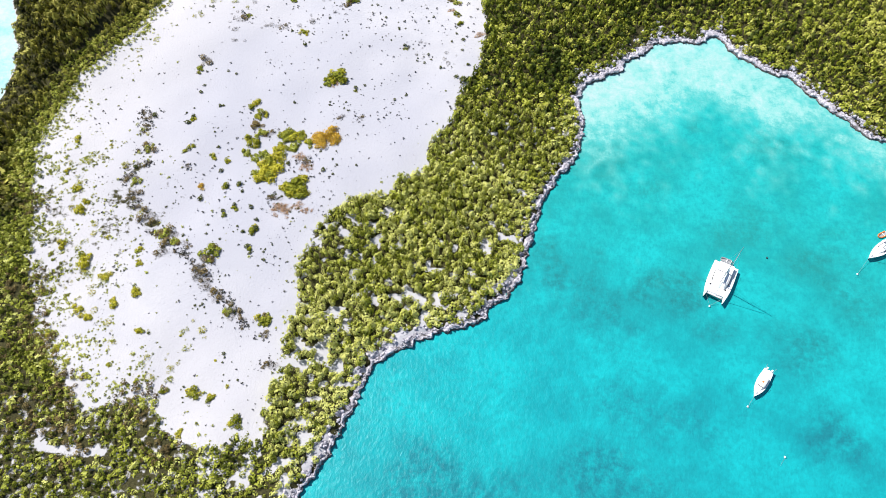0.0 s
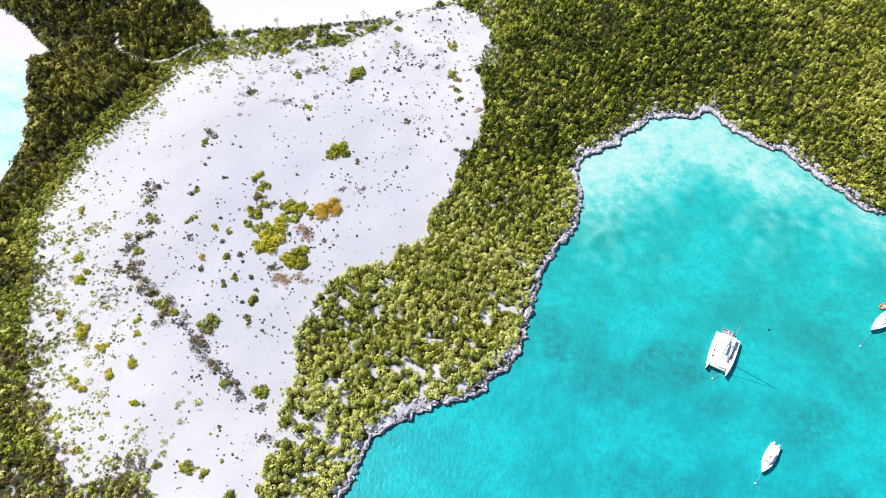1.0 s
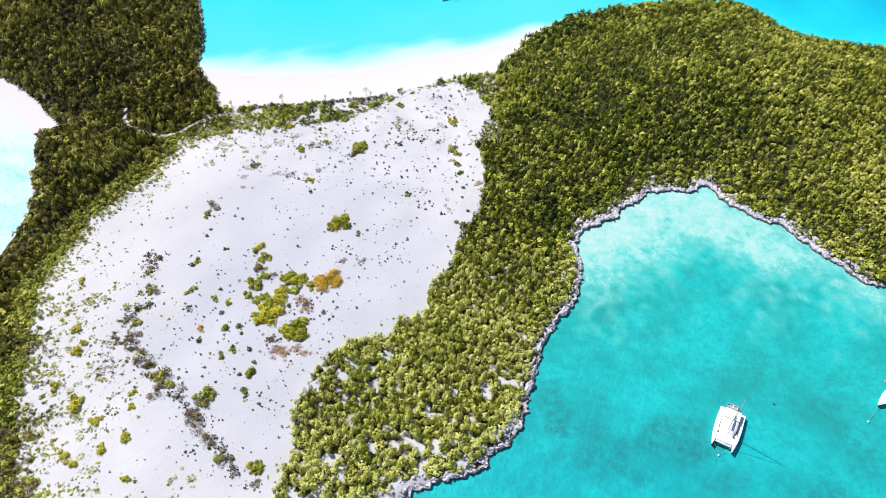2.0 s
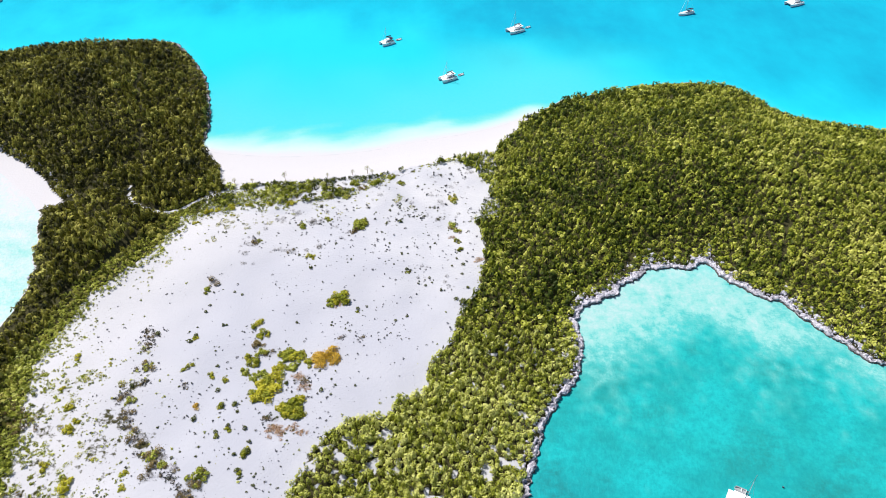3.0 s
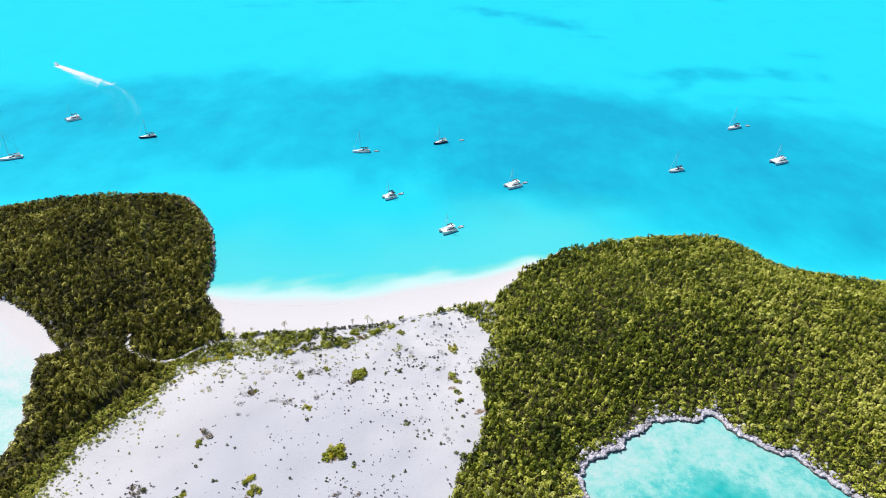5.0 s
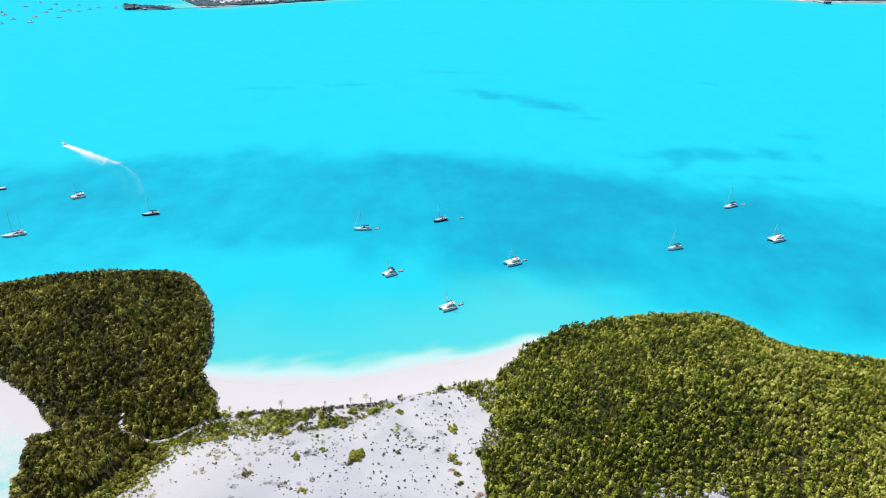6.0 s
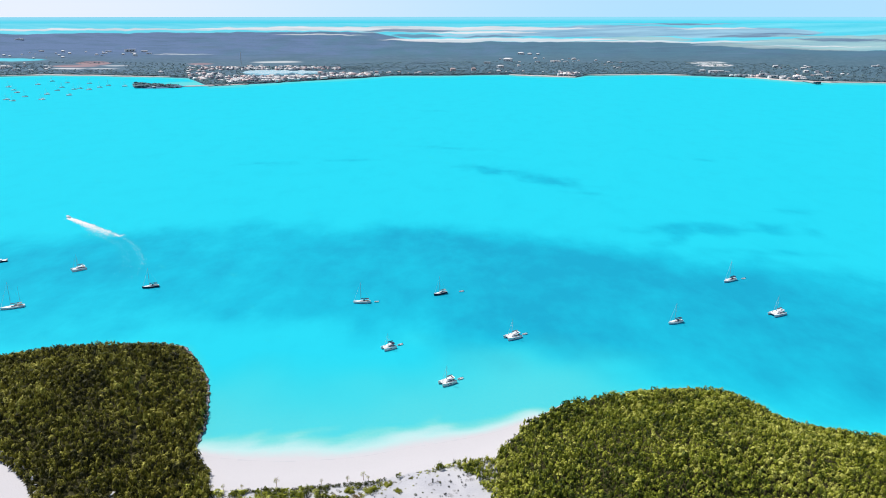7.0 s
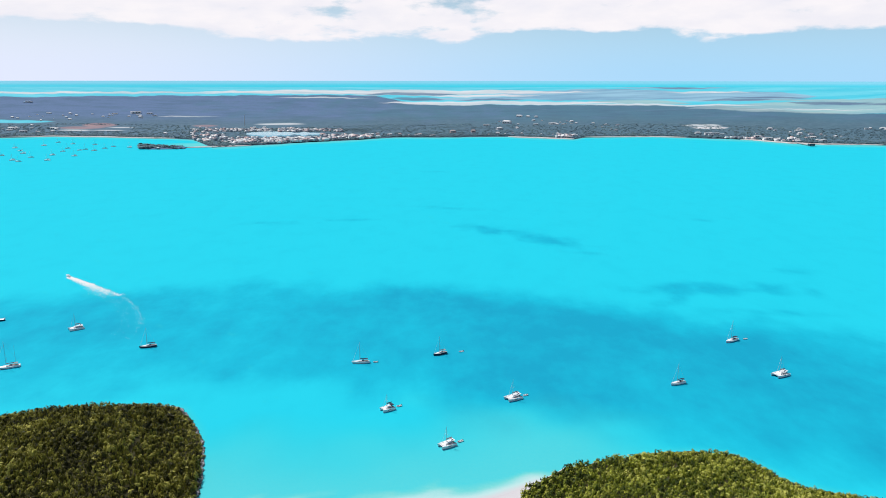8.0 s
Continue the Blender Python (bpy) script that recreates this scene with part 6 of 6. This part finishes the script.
fixed = lambda v: (lambda k: np.full_like(k, float(v)))
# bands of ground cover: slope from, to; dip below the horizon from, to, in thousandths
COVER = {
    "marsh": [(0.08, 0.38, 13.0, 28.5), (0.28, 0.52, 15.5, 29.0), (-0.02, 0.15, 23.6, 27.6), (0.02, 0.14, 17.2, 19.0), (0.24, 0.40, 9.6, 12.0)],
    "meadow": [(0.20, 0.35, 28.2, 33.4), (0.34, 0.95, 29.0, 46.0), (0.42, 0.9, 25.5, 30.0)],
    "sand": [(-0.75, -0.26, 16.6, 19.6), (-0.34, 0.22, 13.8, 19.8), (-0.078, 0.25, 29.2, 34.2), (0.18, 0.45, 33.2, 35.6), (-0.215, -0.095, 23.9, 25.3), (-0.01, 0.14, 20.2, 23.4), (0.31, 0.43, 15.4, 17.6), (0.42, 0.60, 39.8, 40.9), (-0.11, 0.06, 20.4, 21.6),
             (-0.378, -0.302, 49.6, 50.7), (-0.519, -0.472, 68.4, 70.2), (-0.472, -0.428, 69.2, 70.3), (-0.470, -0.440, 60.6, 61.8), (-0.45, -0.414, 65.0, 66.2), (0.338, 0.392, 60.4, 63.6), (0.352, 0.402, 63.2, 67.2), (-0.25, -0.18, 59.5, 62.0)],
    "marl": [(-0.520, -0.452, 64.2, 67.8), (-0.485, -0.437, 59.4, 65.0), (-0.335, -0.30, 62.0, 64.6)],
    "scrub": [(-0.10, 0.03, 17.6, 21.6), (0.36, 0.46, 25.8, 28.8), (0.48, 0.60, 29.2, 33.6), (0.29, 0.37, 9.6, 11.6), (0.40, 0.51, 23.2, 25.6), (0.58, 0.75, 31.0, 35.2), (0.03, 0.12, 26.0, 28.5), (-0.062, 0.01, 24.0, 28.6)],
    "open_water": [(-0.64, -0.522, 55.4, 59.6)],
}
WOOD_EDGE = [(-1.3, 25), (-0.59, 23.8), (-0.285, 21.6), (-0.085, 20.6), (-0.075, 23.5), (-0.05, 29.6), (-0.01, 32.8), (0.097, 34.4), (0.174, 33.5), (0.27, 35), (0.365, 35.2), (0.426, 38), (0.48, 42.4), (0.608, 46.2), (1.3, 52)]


def build_mainland():
    """The mainland and the shoals behind it: one low sheet, cut finely towards the horizon."""
    k = np.concatenate([np.linspace(-1.3, -0.8, 30)[:-1], np.linspace(-0.8, 0.8, 480), np.linspace(0.8, 1.3, 30)[1:]])
    s = np.linspace(0, 1, 130)
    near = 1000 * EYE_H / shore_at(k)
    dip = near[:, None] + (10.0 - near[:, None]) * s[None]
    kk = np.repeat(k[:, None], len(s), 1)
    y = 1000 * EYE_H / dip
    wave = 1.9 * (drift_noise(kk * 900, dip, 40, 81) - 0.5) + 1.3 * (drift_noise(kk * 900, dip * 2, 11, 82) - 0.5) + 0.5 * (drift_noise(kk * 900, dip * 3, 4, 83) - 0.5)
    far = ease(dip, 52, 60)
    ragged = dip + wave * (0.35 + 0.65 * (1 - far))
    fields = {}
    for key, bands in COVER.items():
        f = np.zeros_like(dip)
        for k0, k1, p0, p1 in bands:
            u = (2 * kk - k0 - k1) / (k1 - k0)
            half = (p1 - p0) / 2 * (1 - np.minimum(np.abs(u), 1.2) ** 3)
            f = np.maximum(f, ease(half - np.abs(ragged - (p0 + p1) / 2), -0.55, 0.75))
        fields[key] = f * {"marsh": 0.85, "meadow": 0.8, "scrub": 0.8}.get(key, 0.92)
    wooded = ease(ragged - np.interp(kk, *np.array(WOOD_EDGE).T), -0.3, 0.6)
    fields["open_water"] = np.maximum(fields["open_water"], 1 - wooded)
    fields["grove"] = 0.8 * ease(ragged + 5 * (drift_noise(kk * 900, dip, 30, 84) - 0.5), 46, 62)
    x = kk * y
    z = 2.7 * ease(np.arange(len(s)), 0, 3)[None] * ease(dip, 14, 20) + 0.3
    px, py, pz = far_point(x, y, z)
    idx = np.arange(x.size).reshape(x.shape)
    q = np.stack([idx[:-1, :-1], idx[1:, :-1], idx[1:, 1:], idx[:-1, 1:]], -1).reshape(-1, 4)
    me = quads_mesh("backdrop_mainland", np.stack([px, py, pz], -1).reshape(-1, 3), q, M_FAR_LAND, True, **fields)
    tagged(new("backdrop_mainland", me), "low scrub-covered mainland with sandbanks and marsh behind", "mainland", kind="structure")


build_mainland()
fixed = lambda v: (lambda k: np.full_like(k, float(v)))
far_sheet("lagoon_water", -0.262, -0.155, fixed(2215), fixed(2440), 4.8, M_LAGOON, "pale blue marina lagoon among the houses", "lagoon", 60, 6, 15, 0.7)
far_sheet("shore_beach", 0.098, 0.19, lambda k: shore_at(k) - 9, lambda k: shore_at(k) + 7, 2.4, M_FLAT, "thin pale beach on the far shore", "beach", 90, 4, 18, 0.1)
far_sheet("shore_beach", 0.42, 0.62, lambda k: shore_at(k) - 7, lambda k: shore_at(k) + 6, 2.4, M_FLAT, "thin pale beach on the far shore", "beach", 120, 4, 19, 0.3)
far_sheet("shore_beach", 0.20, 0.345, lambda k: shore_at(k) - 6, lambda k: shore_at(k) + 5, 2.4, M_FLAT, "thin pale beach on the far shore", "beach", 120, 4, 20, 0.3)
far_sheet("shore_beach", -0.60, -0.36, lambda k: shore_at(k) - 7, lambda k: shore_at(k) + 5, 2.4, M_FLAT, "thin pale beach on the far shore", "beach", 120, 4, 21, 0.5)
far_sheet("islet_ground", -0.412, -0.345, fixed(1850), fixed(1935), 2.2, M_FAR_LAND, "small wooded islet off the far town", "islet", 40, 6, 22, 0.2)
far_sheet("spit_ground", -0.345, -0.255, lambda k: 1890 + 60 * (k + 0.345) / 0.09, lambda k: 1905 + 60 * (k + 0.345) / 0.09, 2.0, M_FLAT, "narrow pale sand spit below the town", "spit", 60, 4, 23, 0.2)


def far_scrub():
    rng = np.random.RandomState(31)
    n = 9500
    k = rng.uniform(-0.75, 0.78, n)
    y = shore_at(k) + 18 + 620 * rng.rand(n) ** 1.6
    y = np.minimum(y, np.interp(k, inland_k, inland_y) - 40)
    edge = rng.rand(n) < 0.12
    y[edge] = (shore_at(k) + 16 + 20 * rng.rand(n))[edge]
    out = np.zeros(n, bool)
    for k0, k1, y0, y1 in ((-0.52, -0.42, 2470, 2800), (-0.26, -0.155, 2200, 2450), (-0.66, -0.53, 2860, 3030), (-0.382, -0.285, 3400, 3500), (-0.345, -0.255, 1800, 1935)):
        out |= (k > k0) & (k < k1) & (y > y0) & (y < y1)
    k, y = k[~out], y[~out]
    ki = -0.408 + 0.058 * rng.rand(130) ** 1.4
    k, y = np.concatenate([k, ki]), np.concatenate([y, rng.uniform(1860, 1925, 130)])
    kt = rng.uniform(-0.34, -0.09, 1500)                                # trees between the town's houses
    k, y = np.concatenate([kt, k]), np.concatenate([np.where(rng.rand(1500) < 0.5, shore_at(kt) + 8 + 160 * rng.rand(1500), 2430 + 190 * rng.rand(1500)), y])
    x = k * y
    s = far_scale(np.hypot(x, y))
    px, py, pz = far_point(x, y, 3.2)
    r = rng.uniform(2.0, 4.6, len(x)) * (1 + 0.35 * (y > 3000))
    r[-130:] = rng.uniform(3.5, 6.5, 130) * (1.5 - 0.9 * (ki + 0.408) / 0.058)
    h = rng.uniform(1.0, 2.4, len(x))
    h[-130:] *= 3.2 - 2.4 * (ki + 0.408) / 0.058                  # tallest at the islet's western end
    t = 0.5 + 0.6 * (drift_noise(x, y * 0.5, 130, 61) - 0.5) + rng.normal(0, 0.08, len(x))
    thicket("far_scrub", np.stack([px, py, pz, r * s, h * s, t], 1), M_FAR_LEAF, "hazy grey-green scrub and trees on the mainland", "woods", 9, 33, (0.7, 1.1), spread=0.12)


far_scrub()


def house_kind(w, l, h, wall_mat, roof_mat, roof_h, flat=False):
    ob = new("house")
    part("wall", box(-l / 2, l / 2, -w / 2, w / 2, 0, h), wall_mat, ob)
    if flat:
        part("roof", box(-l / 2 - 0.4, l / 2 + 0.4, -w / 2 - 0.4, w / 2 + 0.4, h + 0.004, h + 0.5, 0.1), roof_mat, ob)
    else:
        o = 0.6
        part("roof", loft([[(x, -w / 2 - o, h), (x, 0, h + (roof_h if abs(x) < l / 2 - 0.3 * w + 1 else 0.06)), (x, w / 2 + o, h), (x, 0, h - 0.25)] for x in (-l / 2 - o, -l / 2 + 0.3 * w, l / 2 - 0.3 * w, l / 2 + o)]), roof_mat, ob)
    for k in range(3):
        part("window", box(-l / 2 + l * (0.15 + 0.28 * k), -l / 2 + l * (0.3 + 0.28 * k), -w / 2 - 0.06, -w / 2 + 0.02, 0.35 * h, 0.7 * h), M_GLASS, ob)
    return ob


HOUSES = [house_kind(9, 13, 4.5, M_WALL, M_ROOF, 2.6), house_kind(10, 18, 6.5, M_WALL, M_ROOF, 3.0), house_kind(8, 11, 4, M_WALL, M_ROOF_TILE, 2.6), house_kind(12, 26, 6, M_WALL, M_ROOF, 0, True), house_kind(10, 15, 7, M_PINK, M_ROOF_TILE, 3.0), house_kind(9, 14, 4.5, M_WALL, M_ROOF_GREY, 2.8)]
HOUSE_LABELS = ["small white house with a pale hipped roof", "two-storey white house with a pale roof", "white cottage with a clay-coloured roof", "long white flat-roofed building", "coral-pink house with a clay-coloured roof", "white house with a grey shingle roof"]
rng_h = np.random.RandomState(8)
used_house = [False] * len(HOUSES)


def settle(kind, k, y, yaw=None, grow=1.0):
    x = k * y
    s = float(far_scale(math.hypot(x, y)))
    px, py, pz = (float(v) for v in far_point(x, y, 3.0))
    yaw = rng_h.uniform(-35, 35) if yaw is None else yaw
    m = pose(px, py, pz, 0, 0, yaw)
    if used_house[kind]:
        ob = copy_thing(HOUSES[kind], m)
    else:
        ob, used_house[kind] = HOUSES[kind], True
        ob.matrix_world = m
    size = s * grow * rng_h.uniform(0.42, 0.92)
    ob.scale = (size * rng_h.uniform(0.8, 1.3), size, size * rng_h.uniform(0.8, 1.1))
    tagged(ob, HOUSE_LABELS[kind], "house", "houses on the far shore")


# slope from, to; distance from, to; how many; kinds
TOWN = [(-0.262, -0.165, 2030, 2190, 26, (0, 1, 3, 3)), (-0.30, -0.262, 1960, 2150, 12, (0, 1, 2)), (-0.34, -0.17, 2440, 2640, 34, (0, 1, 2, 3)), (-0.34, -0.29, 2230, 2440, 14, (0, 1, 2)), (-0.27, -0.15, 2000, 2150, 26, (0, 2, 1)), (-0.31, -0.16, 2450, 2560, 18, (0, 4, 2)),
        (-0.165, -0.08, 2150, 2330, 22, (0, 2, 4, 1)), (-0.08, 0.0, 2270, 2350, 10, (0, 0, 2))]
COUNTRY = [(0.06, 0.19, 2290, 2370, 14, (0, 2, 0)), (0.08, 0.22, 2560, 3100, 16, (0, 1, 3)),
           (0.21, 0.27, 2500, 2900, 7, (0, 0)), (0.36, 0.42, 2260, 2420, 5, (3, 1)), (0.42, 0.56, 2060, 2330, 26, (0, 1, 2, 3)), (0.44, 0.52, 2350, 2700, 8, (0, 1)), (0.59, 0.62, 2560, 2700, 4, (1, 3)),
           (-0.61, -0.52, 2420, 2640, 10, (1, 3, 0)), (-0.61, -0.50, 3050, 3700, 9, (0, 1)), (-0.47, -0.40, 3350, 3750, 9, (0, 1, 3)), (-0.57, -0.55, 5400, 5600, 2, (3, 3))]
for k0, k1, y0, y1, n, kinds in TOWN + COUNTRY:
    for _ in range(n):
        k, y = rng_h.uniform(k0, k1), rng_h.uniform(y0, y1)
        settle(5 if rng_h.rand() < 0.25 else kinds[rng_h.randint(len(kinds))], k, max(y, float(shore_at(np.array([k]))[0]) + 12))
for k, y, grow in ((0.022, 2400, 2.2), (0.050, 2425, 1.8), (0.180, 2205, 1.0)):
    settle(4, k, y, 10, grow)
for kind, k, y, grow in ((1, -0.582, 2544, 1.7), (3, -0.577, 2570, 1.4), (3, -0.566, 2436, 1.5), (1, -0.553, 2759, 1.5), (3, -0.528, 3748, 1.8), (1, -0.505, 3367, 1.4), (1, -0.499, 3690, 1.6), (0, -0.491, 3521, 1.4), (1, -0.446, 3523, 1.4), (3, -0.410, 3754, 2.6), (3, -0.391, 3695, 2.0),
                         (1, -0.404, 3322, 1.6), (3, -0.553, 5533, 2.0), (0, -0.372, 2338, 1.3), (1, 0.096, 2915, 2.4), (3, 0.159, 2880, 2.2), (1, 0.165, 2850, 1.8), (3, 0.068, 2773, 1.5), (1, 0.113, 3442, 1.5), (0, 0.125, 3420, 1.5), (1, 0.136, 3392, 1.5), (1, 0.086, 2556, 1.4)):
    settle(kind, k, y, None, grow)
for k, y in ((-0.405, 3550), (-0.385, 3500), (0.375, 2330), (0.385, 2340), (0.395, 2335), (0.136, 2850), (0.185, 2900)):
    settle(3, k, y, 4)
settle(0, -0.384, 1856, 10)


def village():
    """The crowd of small buildings round the lagoon, too small to tell apart."""
    rng = np.random.RandomState(55)
    for name, mat, share, seed in (("village_buildings", M_WALL, 0.8, 1), ("village_buildings", M_PINK, 0.5, 2), ("village_buildings", M_ROOF_GREY, 0.6, 3)):
        verts, quads = [], []
        for k0, k1, y0, y1, n in ((-0.285, -0.15, 1990, 2190, 80), (-0.335, -0.13, 2440, 2580, 80), (-0.155, -0.09, 2130, 2300, 40), (-0.335, -0.29, 2060, 2300, 26), (0.40, 0.51, 2030, 2200, 18), (0.165, 0.195, 2190, 2290, 14)):
            for _ in range(int(n * share)):
                k = rng.uniform(k0, k1)
                y = max(rng.uniform(y0, y1), float(shore_at(np.array([k]))[0]) + 8)
                l, w, h_, a = rng.uniform(1.8, 6.5), rng.uniform(2, 5), rng.uniform(2.4, 4.5), rng.uniform(-0.6, 0.6)
                foot = [(-l, -w), (l, -w), (l, w), (-l, w)]
                i = len(verts)
                for z, sh in ((3.0, 1), (3.0 + h_, 1), (4.6 + h_, 0.35)):
                    for u, v in foot:
                        v *= sh
                        verts.append((k * y + u * math.cos(a) - v * math.sin(a), y + u * math.sin(a) + v * math.cos(a), z))
                for f in (0, 4):
                    quads += [(i + f + j, i + f + (j + 1) % 4, i + f + 4 + (j + 1) % 4, i + f + 4 + j) for j in range(4)]
                quads.append((i + 8, i + 9, i + 10, i + 11))
        label = ("crowd of small white buildings round the lagoon", "pale pink buildings and sheds round the lagoon", "grey-roofed sheds and cottages round the lagoon")[seed - 1]
        tagged(new(name, quads_mesh(name, verts, quads, mat)), label, "buildings", kind="stuff")


village()


def radio_mast(k, y):
    ob = new("radio_mast")
    for s in (-1, 0, 1):
        part("mast_leg", tube((s * 1.6, abs(s) * 1.2, 0), (s * 0.3, abs(s) * 0.2, 46), 0.4, 0.25, 5), M_WIRE, ob)
    for z in range(6, 46, 8):
        part("brace", tube((-1.6 + z * 0.028, 0.6, z), (1.6 - z * 0.028, 0.6, z + 4), 0.2, None, 5), M_WIRE, ob)
    px, py, pz = (float(v) for v in far_point(k * y, y, 3.0))
    ob.matrix_world = pose(px, py, pz)
    tagged(ob, "thin grey lattice radio mast above the town", "radio mast")


radio_mast(-0.263, 2720)


def pier():
    ob = new("pier")
    part("decking", box(-3, 3, -75, 0, 1.6, 2.2, 0.1), M_GREYCANVAS, ob, "weathered pier decking")
    for y in range(-74, 0, 12):
        for s in (-1, 1):
            part("pile", tube((s * 2.6, y, -1.5), (s * 2.6, y, 1.7), 0.3, None, 6), M_TEAK, ob)
    part("shed", box(-7, 7, -86, -74, 1.5, 7, 0.1), M_NAVY, ob, "dark boat shed at the pier's end")
    part("shed_roof", box(-7.6, 7.6, -86.6, -73.4, 7.01, 7.8, 0.3, 0.15), M_ROOF_TILE, ob)
    y = float(shore_at(np.array([0.499]))[0])
    ob.matrix_world = pose(0.499 * y, y, 0)
    tagged(ob, "dark wooden pier with a shed on the far shore", "pier")


pier()

fleet_a, fleet_b = monohull(12.0), catamaran(12.0, 6.4)
rng_f = np.random.RandomState(21)
first = [True, True]
for k, y in [(-0.586, 1600), (-0.578, 1575), (-0.538, 1600), (-0.50, 1690), (-0.53, 1710), (-0.57, 1750), (-0.54, 1960), (-0.52, 2060), (-0.508, 1880), (-0.515, 1800), (-0.484, 1850), (-0.472, 1820), (-0.457, 1880), (-0.445, 1930), (-0.423, 1910), (-0.58, 1890), (-0.574, 1810), (-0.492, 1830), (-0.60, 1700), (-0.56, 1660), (-0.47, 1990), (-0.50, 2010)]:
    j = int(rng_f.rand() < 0.35)
    src = (fleet_a, fleet_b)[j]
    m = pose(k * y, y, 0, 0, 0, 205 + rng_f.uniform(-12, 12))
    ob = src if first[j] else copy_thing(src, m)
    ob.matrix_world = m
    first[j] = False
    tagged(ob, ("white sailing yacht anchored off the far shore", "white catamaran anchored off the far shore")[j], ("sailing yacht", "catamaran")[j], "boats off the far shore")
